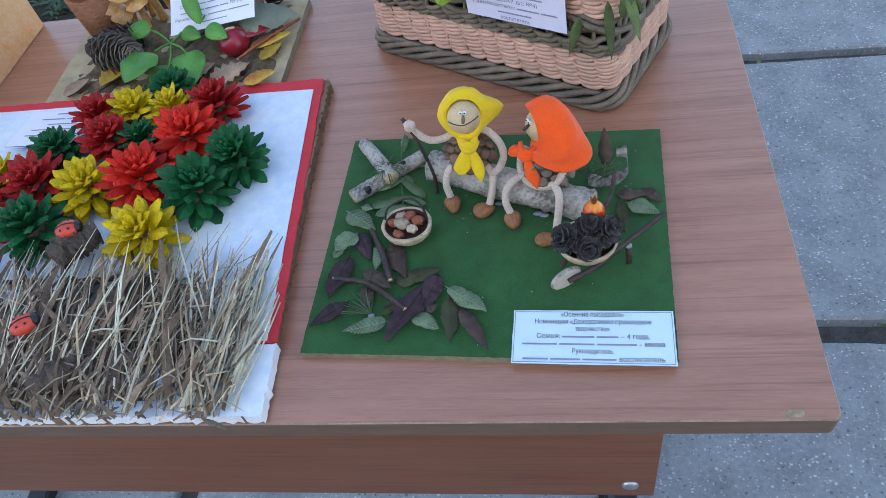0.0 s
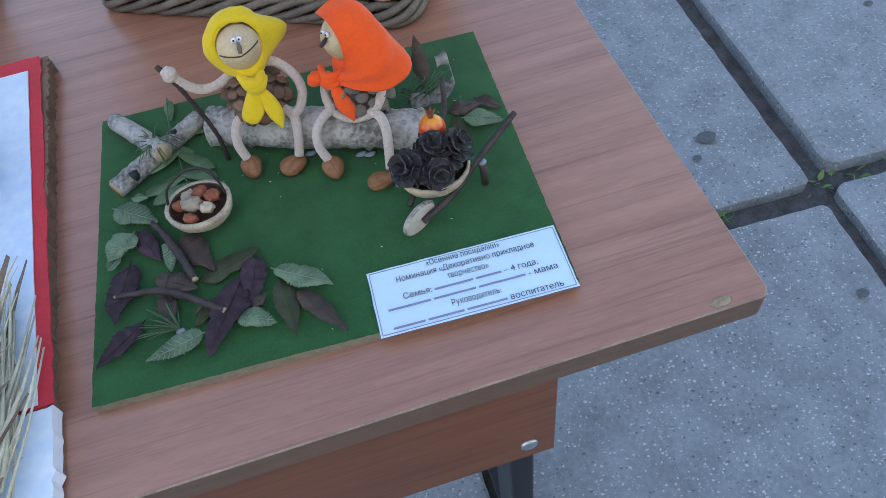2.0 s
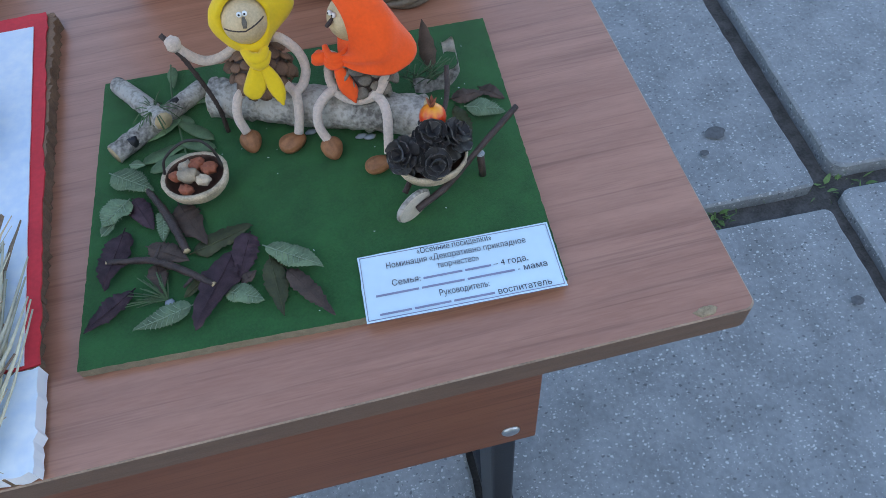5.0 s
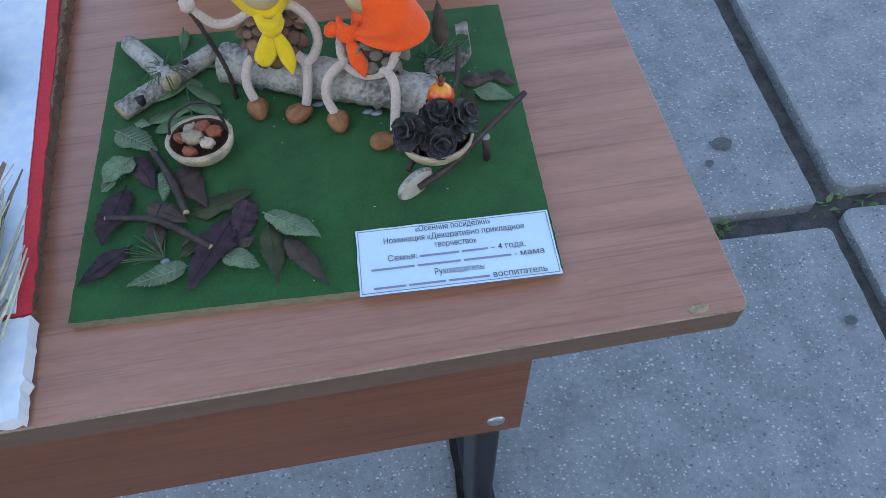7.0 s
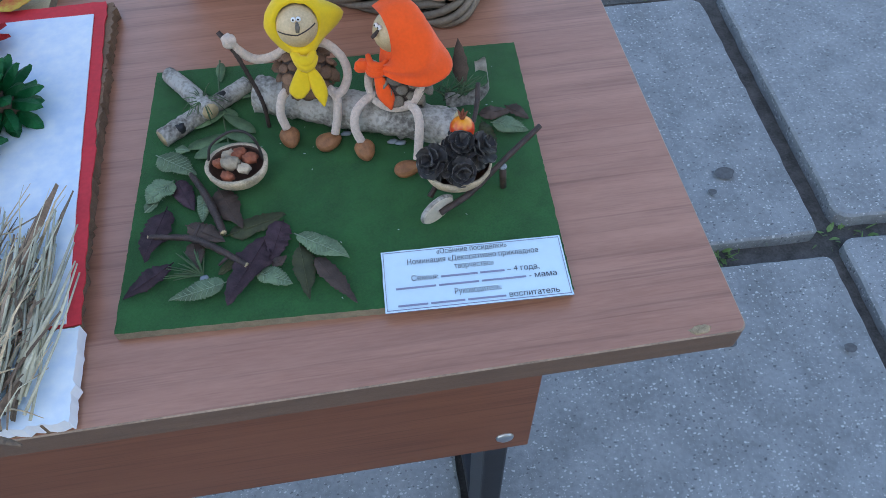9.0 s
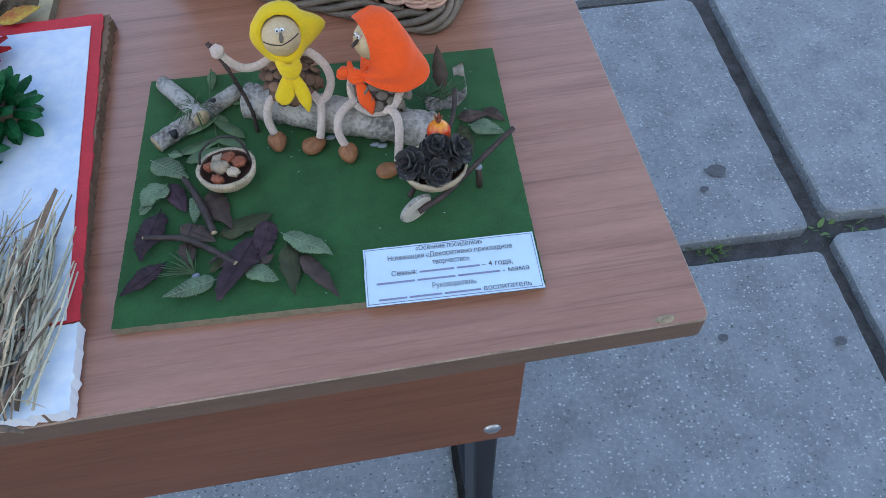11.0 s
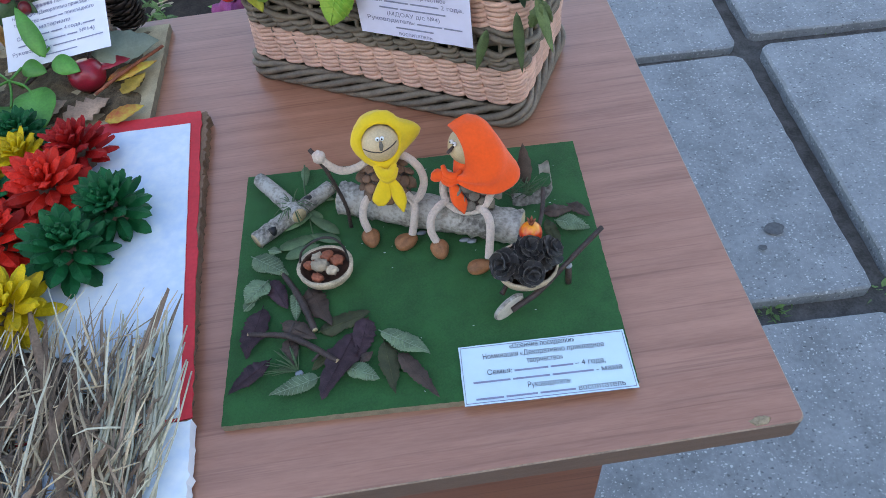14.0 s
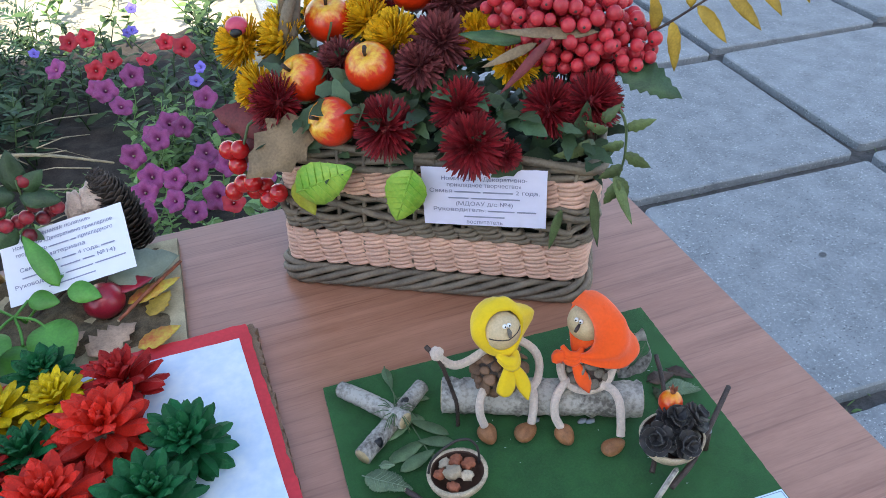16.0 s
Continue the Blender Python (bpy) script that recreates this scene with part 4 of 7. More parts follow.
tube(bm, smooth_path([(-0.234, 0.191, 0.8), (-0.2405, 0.186, 0.797), (-0.2435, 0.181, 0.788), (-0.2415, 0.1775, 0.778)], 9), [ARM], 12, mi=2, wob=0.07)
tube(bm, smooth_path([(-0.213, 0.188, 0.8), (-0.2075, 0.180, 0.797), (-0.2085, 0.174, 0.787), (-0.2115, 0.170, 0.776)], 9), [ARM], 12, mi=2, wob=0.07)
almond(bm, (-0.2405, 0.1745, BZ + 0.0055), (0.0062, 0.0074, 0.0050), pose(0, 0, 0, 20, 0, 8).to_3x3(), 3)
almond(bm, (-0.2163, 0.1675, BZ + 0.005), (0.0086, 0.0062, 0.0046), pose(0, 0, 0, 12, 0, 20).to_3x3(), 3)
bmesh.ops.translate(bm, verts=bm.verts, vec=-o)
tagged(part("doll", bm, DOLL_MATS, None, at=o), "craft doll of cone and nut in a yellow headscarf", "doll", "craft dolls on the log")
# orange scarf
o = Vector((-0.166, 0.175, BZ + 0.025))
bm = bmesh.new()
# inner ball darkened likewise, as painted shade in the scale gaps
ball(bm, (-0.1655, 0.178, 0.803), (0.0155, 0.0115, 0.015), 16, 10, 9, 0.1)
scales(bm, (-0.1655, 0.178, 0.803), (0.0165, 0.0125, 0.016), 50, 0.0042, 7, rd)
H2 = Vector((-0.1682, 0.186, 0.8375))
F2 = Vector((-0.80, -0.52, 0.28)).normalized()
ball(bm, H2, (0.0125, 0.0125, 0.0125), 20, 14, 1)
shell(bm, H2 + Vector((0.0030, 0.0014, 0.0004)), (-0.93, -0.26, 0.22), 0.0152, 64, 8, (1.02, 1.0, 1.02), knot=(-0.1815, 0.1815, 0.8190), folds=0.02)
cloth_loft(bm, [[(-0.1815, 0.1800, 0.8190), (-0.1750, 0.1728, 0.8245), (-0.1720, 0.1702, 0.8335), (-0.1718, 0.1712, 0.8440), (-0.1738, 0.1755, 0.8525), (-0.1772, 0.1810, 0.8565), (-0.1795, 0.1880, 0.8550)],
                [(-0.1812, 0.1785, 0.8180), (-0.1665, 0.1665, 0.8225), (-0.1540, 0.1640, 0.8275), (-0.1480, 0.1735, 0.8390), (-0.1515, 0.1860, 0.8470), (-0.1590, 0.1915, 0.8545), (-0.1690, 0.1925, 0.8570)],
                [(-0.1805, 0.1775, 0.8160), (-0.1680, 0.1640, 0.8165), (-0.1510, 0.1605, 0.8150), (-0.1355, 0.1720, 0.8180), (-0.1440, 0.1960, 0.8260), (-0.1550, 0.1995, 0.8430), (-0.1650, 0.1965, 0.8540)]], 8)
S2 = F2.cross(Vector((0, 0, 1))).normalized()
U2 = S2.cross(F2)
for sx in (-0.0021, 0.0021):
    ball(bm, H2 + F2 * 0.0120 + S2 * (sx * 0.75 + 0.001) + U2 * 0.0048, 0.0015, 10, 7, 4)
    ball(bm, H2 + F2 * 0.0133 + S2 * (sx * 0.75 + 0.001) + U2 * 0.0049, 0.0006, 8, 5, 5)
tube(bm, [H2 + F2 * 0.0122 + U2 * 0.003, H2 + F2 * 0.0145 + U2 * 0.0005, H2 + F2 * 0.0165 - U2 * 0.001], [0.0008, 0.0013, 0.001], 7, mi=9)
for k in range(3):
    off = Vector((-0.0008 * k, -0.0010 * k, -0.0022 * (k - 1)))
    tube(bm, smooth_path([Vector(q) + off for q in ((-0.1850, 0.1850, 0.8205), (-0.1835, 0.1785, 0.8190), (-0.1785, 0.1765, 0.8185), (-0.1735, 0.1790, 0.8200))], 6), [0.0016, 0.0026, 0.0016], 10, mi=8)
ball(bm, (-0.1885, 0.1815, 0.8180), (0.0056, 0.0040, 0.0042), 18, 12, 8, 0.3)
tail(bm, [(-0.1805, 0.1775, 0.8170), (-0.1790, 0.1715, 0.8105), (-0.1770, 0.1670, 0.8040), (-0.1750, 0.1640, 0.7965)], [0.0020, 0.0042, 0.0050, 0.0005], 8)
tube(bm, smooth_path([(-0.181, 0.188, 0.815), (-0.186, 0.183, 0.807), (-0.1855, 0.1765, 0.799), (-0.18, 0.1705, 0.7955), (-0.172, 0.1665, 0.795), (-0.163, 0.165, 0.7985), (-0.1565, 0.168, 0.806), (-0.154, 0.173, 0.814)], 9), [ARM], 12, mi=2, wob=0.07)
tube(bm, smooth_path([(-0.178, 0.177, 0.799), (-0.188, 0.174, 0.7985), (-0.1965, 0.168, 0.794), (-0.1985, 0.163, 0.785), (-0.1955, 0.159, 0.776)], 9), [ARM], 12, mi=2, wob=0.07)
tube(bm, smooth_path([(-0.166, 0.170, 0.796), (-0.161, 0.160, 0.7985), (-0.1595, 0.152, 0.795), (-0.161, 0.145, 0.786), (-0.163, 0.1395, 0.776)], 9), [ARM], 12, mi=2, wob=0.07)
almond(bm, (-0.1942, 0.1555, BZ + 0.0055), (0.0062, 0.0074, 0.0050), pose(0, 0, 0, 20, 0, 10).to_3x3(), 3)
almond(bm, (-0.1695, 0.1365, BZ + 0.005), (0.0088, 0.0055, 0.0044), pose(0, 0, 0, 5, 0, 8).to_3x3(), 3)
bmesh.ops.translate(bm, verts=bm.verts, vec=-o)
tagged(part("doll", bm, DOLL_MATS, None, at=o), "craft doll of cone and nut in an orange headscarf", "doll", "craft dolls on the log")
stick("walking_stick", [(-0.2705, 0.204, 0.8365), (-0.264, 0.1985, 0.827), (-0.258, 0.196, 0.805), (-0.2545, 0.194, 0.786), (-0.2545, 0.192, BZ)], [0.0016, 0.0014, 0.0013], M["barkdark"], "thin dark walking stick held by the yellow doll", ends=False, category="stick")


# ---- walnut-shell basket and barrow ----
def half_shell(bm, c, r, h, wall=0.0016, seg=26, rows=9):
    """An open bowl of nut shell."""
    grid = []
    for side, sc in ((0, 1.0), (1, 1 - wall / r)):
        for j in range(rows + 1):
            th = math.pi / 2 * (j / rows if side == 0 else 1 - j / rows)
            row = []
            for i in range(seg):
                a = 2 * math.pi * i / seg
                k = r * sc * math.sin(th) * (1 + 0.03 * noise.noise(Vector((math.cos(a), math.sin(a), th)) * 2.5) + 0.06 * math.cos(2 * a))
                row.append(bm.verts.new(Vector(c) + Vector((k * math.cos(a), k * math.sin(a), -h * sc * math.cos(th)))))
            grid.append((side, row))
    for (s0, a), (s1, b) in zip(grid, grid[1:]):
        for i in range(seg):
            f = bm.faces.new((a[i], a[(i + 1) % seg], b[(i + 1) % seg], b[i]))
            f.material_index, f.smooth = (1 if s0 == 1 and s1 == 1 else 0), True


W = Vector((-0.273, 0.1485, BZ))
t = thing("walnut_basket", W, "walnut half shell made into a basket with wire handle", "basket")
bm = bmesh.new()
half_shell(bm, (0.001, -0.0005, 0.0165), 0.0180, 0.0162, wall=0.0024)
part("shell", bm, [M["walnut"], M["walnutin"]], t)
bm = bmesh.new()
tube(bm, smooth_path([(-0.0165, 0.004, 0.012), (-0.0125, 0.006, 0.026), (0.000, 0.006, 0.036), (0.010, 0.005, 0.036), (0.0155, 0.003, 0.028), (0.0165, 0.002, 0.014)], 6), [0.00085], 7, wob=0.4)
part("handle", bm, M["wirebrown"], t, "dark wire handle")
for dx, dy, rz, r, mm in ((-0.002, -0.001, 0.0165, 0.0062, "pebble"), (0.0055, -0.005, 0.0145, 0.0045, "pebble"), (-0.0045, -0.009, 0.0135, 0.0045, "rust"), (-0.009, 0.002, 0.0145, 0.0045, "rust"), (0.0095, 0.002, 0.0155, 0.005, "rust"), (0.003, 0.007, 0.0155, 0.005, "rust"), (-0.004, 0.008, 0.0145, 0.0045, "pebble")):
    bm = bmesh.new()
    ball(bm, (0, 0, 0), (r * 0.92, r * 0.72, r * 0.66), 18, 12, rough=0.45)
    tagged(part("nut_piece", bm, M[mm], None, at=pose(W.x + dx, W.y + dy, BZ + rz + 0.0012, 30 * dx * 100, 20, 40 * dy * 100)), "small rough nut piece in the walnut basket", "nut", "nuts in the walnut basket")

B = Vector((-0.142, 0.116, BZ))
t = thing("toy_wheelbarrow", B, "toy wheelbarrow of nut shell, twigs and a wooden slice wheel", "wheelbarrow")
bm = bmesh.new()
half_shell(bm, (0, 0.002, 0.0255), 0.0195, 0.0165)
part("tray", bm, [M["walnut"], M["walnutin"]], t, "pale nut-shell tray")
bm = bmesh.new()
ax = Vector((0.49, -0.85, -0.17)).normalized()
hub = Vector((-0.0153, -0.0191, 0.0112))
tube(bm, [hub - ax * 0.0016, hub + ax * 0.0016], [0.0108], 24)
wheel = part("wheel", bm, M["wheelwood"], t, "round slice of pale twig", smooth=False)
bm = bmesh.new()
e1 = ax.cross(Vector((0, 0, 1))).normalized()
e2 = ax.cross(e1)
ring = [hub + (e1 * math.cos(k * 0.2618) + e2 * math.sin(k * 0.2618)) * 0.0106 for k in range(25)]
tube(bm, ring, [0.0013], 6, cap=False, wob=0.3)
part("bark_rim", bm, M["bark"], wheel, "thin grey bark rim")
bm = bmesh.new()
tube(bm, smooth_path([(-0.0138, -0.0217, 0.0108), (0.005, -0.014, 0.0155), (0.022, -0.003, 0.022), (0.0533, 0.019, 0.0295)], 6), [0.0019, 0.0017], 8, wob=0.3)
part("handle", bm, M["barkdark"], t, "dark twig handle")
bm = bmesh.new()
tube(bm, smooth_path([(-0.018, -0.008, 0.01), (0.002, 0.016, 0.02), (0.0165, 0.036, 0.025), (0.0225, 0.057, 0.034)], 6), [0.0018, 0.0016], 8, wob=0.3)
part("handle", bm, M["barkdark"], t, "dark twig handle")
bm = bmesh.new()
tube(bm, [(0.0285, 0.0005, 0.0), (0.0275, 0.0015, 0.018)], [0.0021, 0.0023], 8, wob=0.2)
part("leg", bm, M["barkdark"], t, "dark twig leg")
bm = bmesh.new()
ball(bm, (0.0275, 0.0015, 0.0175), (0.0028, 0.0026, 0.0015), 10, 6)
part("glue", bm, M["glue"], t, "drop of glue")


# paler tip strip that paints the edge highlight onto the scales
M["coneedge"] = mat("grey cone scale edge highlight", (0.20, 0.18, 0.165), 0.7, 0.3, 200)


def fan_scale(bm, m, L, W, rnd):
    """A woody cone scale: narrow foot, round thickened pale lip that curls up."""
    rows = []
    for t, w in ((0.1, 0.22), (0.4, 0.5), (0.68, 0.92), (0.86, 1.0), (0.96, 0.84), (1.0, 0.5)):
        z = 0.10 * L * t + 0.22 * L * max(0, t - 0.6) ** 1.2
        up = [bm.verts.new(m @ Vector((L * t - 0.10 * L * (1 - math.cos(q * 1.3)) * t, q * W * w / 2, z + 0.10 * W * q * q))) for q in (-1, -0.5, 0, 0.5, 1)]
        dn = [bm.verts.new(m @ (m.inverted() @ v.co - Vector((0, 0, 0.0007)))) for v in up]
        rows.append(up + dn[::-1])
    for k, (a, b) in enumerate(zip(rows, rows[1:])):
        for e in range(10):
            f = bm.faces.new((a[e], a[(e + 1) % 10], b[(e + 1) % 10], b[e]))
            f.material_index, f.smooth = int(k > 3 and e < 4), True
    bm.faces.new(rows[-1])


def small_cone(name, at, r, material, label, axis):
    """A wide-open little cone: rings of thin round scales with pale edges."""
    t = thing(name, Matrix.Translation(at) @ face_rot(axis).to_4x4(), label, "cone", "cones in the toy barrow")
    rnd = random.Random(int(at[0] * 9999))
    bm = bmesh.new()
    ball(bm, (0, 0, -r * 0.2), (r * 0.45, r * 0.45, r * 0.6), 10, 7)
    part("core", bm, M["barkdark"], t)
    bm = bmesh.new()
    for n, tilt, l, z in ((8, -38, 1.0, -0.35), (7, -18, 1.06, -0.1), (7, 2, 1.0, 0.15), (5, 22, 0.84, 0.36), (4, 40, 0.6, 0.52)):
        for i in range(n):
            L = r * l * rnd.uniform(0.85, 1.1)
            m = Matrix.Translation((0, 0, r * z)) @ pose(0, 0, 0, rnd.uniform(-16, 16), -(tilt + rnd.uniform(-9, 9)), 360 * (i + 0.5 * (tilt % 4 == 0)) / n + rnd.uniform(-12, 12))
            fan_scale(bm, m, L, r * rnd.uniform(0.72, 0.92), rnd)
    tagged(part("scale_layer", bm, [material, M["coneedge"]], t), kind="stuff")


for at, r, axis in (((-0.1555, 0.1155, BZ + 0.031), 0.0108, (-0.5, -0.45, 0.75)), ((-0.1395, 0.1225, BZ + 0.0345), 0.0105, (0.05, -0.4, 0.9)), ((-0.1290, 0.1195, BZ + 0.0325), 0.0108, (0.6, -0.2, 0.75)), ((-0.1415, 0.1075, BZ + 0.0295), 0.0098, (0.05, -0.75, 0.65))):
    small_cone("alder_cone", at, r, M["coneblack"], "dark open alder cone in the toy barrow", axis)
P0 = Vector((-0.1367, 0.1316, 0.806))
t = thing("rosehip", P0, "small glossy orange-red fruit on the dark cones", "fruit")
bm = bmesh.new()
ball(bm, (0, 0, 0), (0.0075, 0.0075, 0.008), 18, 12)
part("flesh", bm, M["rosehip"], t)
bm = bmesh.new()
for k in range(5):
    a = k * 1.2566
    leaf_mesh(bm, 0.0075, 0.003, m=Matrix.Translation((0, 0, 0.0068)) @ pose(0, 0, 0, 0, -65, math.degrees(a)), steps=4, thick=0.0004)
part("crown", bm, M["rust"], t, "dry red crown")

# lint and crumbs on the velvet
bm = bmesh.new()
for k in range(46):
    x, y = RB.uniform(-0.325, -0.095), RB.uniform(0.05, 0.24)
    if not (-0.27 < x or y < 0.06):
        continue
    a, l = RB.uniform(0, 6.28), RB.uniform(0.0003, 0.0014)
    p = Vector((x + 0.21, y - 0.145, 0.0004))
    tube(bm, [p, p + Vector((math.cos(a) * l, math.sin(a) * l, 0.0002))], [0.00016], 4)
tagged(part("lint", bm, M["paper"], None, at=(-0.21, 0.145, BZ)), "tiny pale crumbs and lint on the green velvet", "lint", kind="stuff")
# ---- board with painted cone flowers and dry grass ----
RZ = 0.7715
bm = bmesh.new()
o = Vector((-0.56, 0.17, TOP))
sheet(bm, ((-0.80, 0.0012), (-0.3610, 0.0022), (-0.3662, 0.3395), (-0.80, 0.340)), TOP, RZ - 0.0012, 160, 130, 0.0030, 0.001, 8)
bmesh.ops.translate(bm, verts=bm.verts, vec=-o)
flower_board = thing("flower_board", o, "cardboard picture covered with red and white paper", "craft board")
for v in bm.verts:
    v.co.z = max(v.co.z, 0)
part("cardboard", bm, [M["card"], M["card"]], flower_board, "frayed brown corrugated card", smooth=False)
bm = bmesh.new()
sheet(bm, ((-0.80, 0.052), (-0.3580, 0.056), (-0.3715, 0.340), (-0.80, 0.339)), RZ - 0.0012, RZ, 80, 50, 0.0016, 0.0, 4)
bmesh.ops.translate(bm, verts=bm.verts, vec=-o)
part("red_paper", bm, [M["red"], M["red"]], flower_board, "red coloured paper border", smooth=False)
bm = bmesh.new()
sheet(bm, ((-0.80, 0.0005), (-0.3572, 0.0005), (-0.3582, 0.0545), (-0.80, 0.0505)), TOP + 0.0022, RZ + 0.0004, 160, 14, 0.003, 0.0, 6)
bmesh.ops.translate(bm, verts=bm.verts, vec=-o)
part("torn_paper", bm, [M["paperblue"], M["paper"]], flower_board, "white paper with a torn front edge", smooth=False)
bm = bmesh.new()
sheet(bm, ((-0.80, 0.0560), (-0.3655, 0.0575), (-0.3788, 0.3245), (-0.80, 0.3295)), RZ + 0.0003, RZ + 0.0012, 50, 40, 0.0004, 0.0, 2)
bmesh.ops.translate(bm, verts=bm.verts, vec=-o)
part("white_paper", bm, [M["paperblue"], M["paper"]], flower_board, "bluish white paper field", smooth=False)

card("name_card", ((-0.659, 0.266, RZ + 0.012), (-0.575, 0.264, RZ + 0.009), (-0.578, 0.320, RZ + 0.003), (-0.663, 0.3205, RZ + 0.003)), "white printed paper label on the flower board",
     [("########", 0.026, False), ("####### #######", 0.05, False), ("########", 0.03, False), ("##### #######", 0.055, False), ("###### ### #####", 0.06, False), ("#########", 0.04, False)], M["inkblue"], lead=0.0085, size=0.005)

for key, c in (("y", (0.54, 0.38, 0.006)), ("r", (0.34, 0.010, 0.010)), ("R", (0.58, 0.020, 0.010)), ("g", (0.005, 0.092, 0.028))):
    M["paint" + key] = island_var(mat("painted cone scales " + key, c, 0.55, 0.22, 120, bump=0.35, bscale=500, spec=0.25), 0.28)
M["conebase"] = mat("bare brown cone core", (0.10, 0.06, 0.04), 0.8, 0.3, 120)
COLOUR = {"y": "yellow", "r": "dark red", "R": "bright red", "g": "green"}


def cone_flower_mesh(seed, r=0.03):
    """A wide-open cone seen from above, as rings of thick scales."""
    rnd = random.Random(seed)
    bm = bmesh.new()
    k = 0
    for ring, (n, tilt, l, w, z) in enumerate(((9, -10, 0.92, 0.36, 0.006), (10, 9, 1.04, 0.38, 0.010), (10, 27, 1.02, 0.37, 0.013), (9, 45, 0.93, 0.35, 0.016), (7, 61, 0.78, 0.31, 0.018), (5, 76, 0.62, 0.27, 0.020))):
        for i in range(n):
            a = 360 * (i + 0.5 * (ring % 2)) / n + rnd.uniform(-7, 7)
            L, Wd = r * l * rnd.uniform(0.88, 1.1), r * w * rnd.uniform(0.9, 1.15)
            m = Matrix.Translation((0, 0, z)) @ pose(0, 0, 0, 0, -(tilt + rnd.uniform(-6, 6)), a) @ Matrix.Translation((r * 0.05, 0, 0))
            cols = []
            for q, (t, ww) in enumerate(((0.0, 0.35), (0.4, 0.85), (0.70, 1.0), (0.90, 0.62), (1.0, 0.10))):
                zb = 0.12 * L * math.sin(t * 2.4) * (1 if tilt < 60 else 0.4)
                th = r * 0.055 * (1.2 - t * 0.7)
                cols.append([bm.verts.new(m @ Vector((L * t, s * Wd * ww / 2, zb + e))) for s, e in ((-1, 0), (0, th + Wd * 0.12), (1, 0), (0, -th))])
            for c0, c1 in zip(cols, cols[1:]):
                for e in range(4):
                    f = bm.faces.new((c0[e], c0[(e + 1) % 4], c1[(e + 1) % 4], c1[e]))
                    f.smooth = e > 1
            bm.faces.new(cols[-1])
            bm.faces.new(cols[0][::-1])
    me = bpy.data.meshes.new("cone_scales")
    bm.to_mesh(me)
    bm.free()
    return me


CONE_MESH = {}
for key in COLOUR:
    for v in range(2):
        me = cone_flower_mesh(ord(key) * 3 + v)
        me.materials.append(M["paint" + key])
        CONE_MESH[key, v] = me
bm = bmesh.new()
ball(bm, (0, 0, 0.010), (0.012, 0.012, 0.0125), 14, 9, rough=0.2)
core = bpy.data.meshes.new("cone_core")
bm.to_mesh(core)
bm.free()
core.materials.append(M["conebase"])
rc = random.Random(21)
CONES_A = [("g", -0.512, 0.325, 0.024), ("r", -0.456, 0.291, 0.028), ("y", -0.499, 0.290, 0.025), ("y", -0.539, 0.295, 0.025), ("r", -0.571, 0.289, 0.025), ("R", -0.472, 0.254, 0.032), ("r", -0.549, 0.255, 0.028), ("g", -0.517, 0.249, 0.024), ("g", -0.597, 0.252, 0.024), ("g", -0.421, 0.227, 0.028), ("g", -0.451, 0.189, 0.031), ("R", -0.505, 0.204, 0.031)]
CONES_B = [("y", -0.551, 0.2, 0.029), ("r", -0.598, 0.209, 0.029), ("y", -0.630, 0.218, 0.025), ("R", -0.636, 0.172, 0.028), ("g", -0.580, 0.157, 0.031), ("y", -0.478, 0.148, 0.030), ("y", -0.675, 0.225, 0.027), ("g", -0.665, 0.18, 0.029)]
for key, x, y, r in CONES_A + CONES_B:
    t = thing("cone_flower", pose(x, y, RZ + 0.002, rc.uniform(-14, 6), rc.uniform(-10, 10), rc.uniform(0, 360)) @ Matrix.Scale(r / 0.0295, 4), "pine cone painted " + COLOUR[key] + " as a flower on the board", "painted cone", "painted cone flowers")
    put("scale_rosette", CONE_MESH[key, rc.randrange(2)], t)
    put("core", core, t)

# ---- dry grass and its clutter ----
M["straw"] = island_var(mat("dry straw", (0.44, 0.345, 0.225), 0.75, 0.3, 40, stretch=(8, 1, 8)), 0.45)
M["strawgrey"] = island_var(mat("grey dry grass", (0.235, 0.172, 0.122), 0.8, 0.4, 40, stretch=(8, 1, 8)), 0.55)
M["drybrown"] = island_var(mat("broad brown dry leaf blade", (0.20, 0.135, 0.092), 0.85, 0.4, 60, bump=0.4), 0.5)
M["thatch"] = mat("crumbled dry stems", (0.115, 0.085, 0.065), 0.95, 0.5, 90, bump=0.9, bscale=400)
M["strawpale"] = island_var(mat("pale green straw", (0.64, 0.60, 0.45), 0.65, 0.2, 40), 0.3)
rh = random.Random(7)
bm = bmesh.new()
g = []
for j in range(15):
    row = []
    for i in range(45):
        x, y = -0.78 + 0.36 * i / 44, 0.012 + 0.108 * j / 14
        e = min(1, i / 3, (44 - i) / 4, j / 2, (14 - j) / 3)
        z = 0.0135 * max(0, e) * (0.8 + 0.6 * noise.noise(Vector((x * 40, y * 40, 1)))) + 0.004 * noise.noise(Vector((x * 150, y * 150, 2)))
        row.append(bm.verts.new((x + 0.56, y - 0.06, max(z, -0.001))))
    g.append(row)
for j in range(14):
    for i in range(44):
        if noise.noise(Vector((i * 0.31, j * 0.31, 5))) < 0.20 - 0.3 * max(0, i - 36) / 8:
            bm.faces.new((g[j][i], g[j][i + 1], g[j + 1][i + 1], g[j + 1][i]))
tagged(part("grass_mat", bm, M["thatch"], None, at=(-0.56, 0.06, RZ + 0.001)), "matted grey-brown dry grass under the straw", "dry grass", kind="stuff")


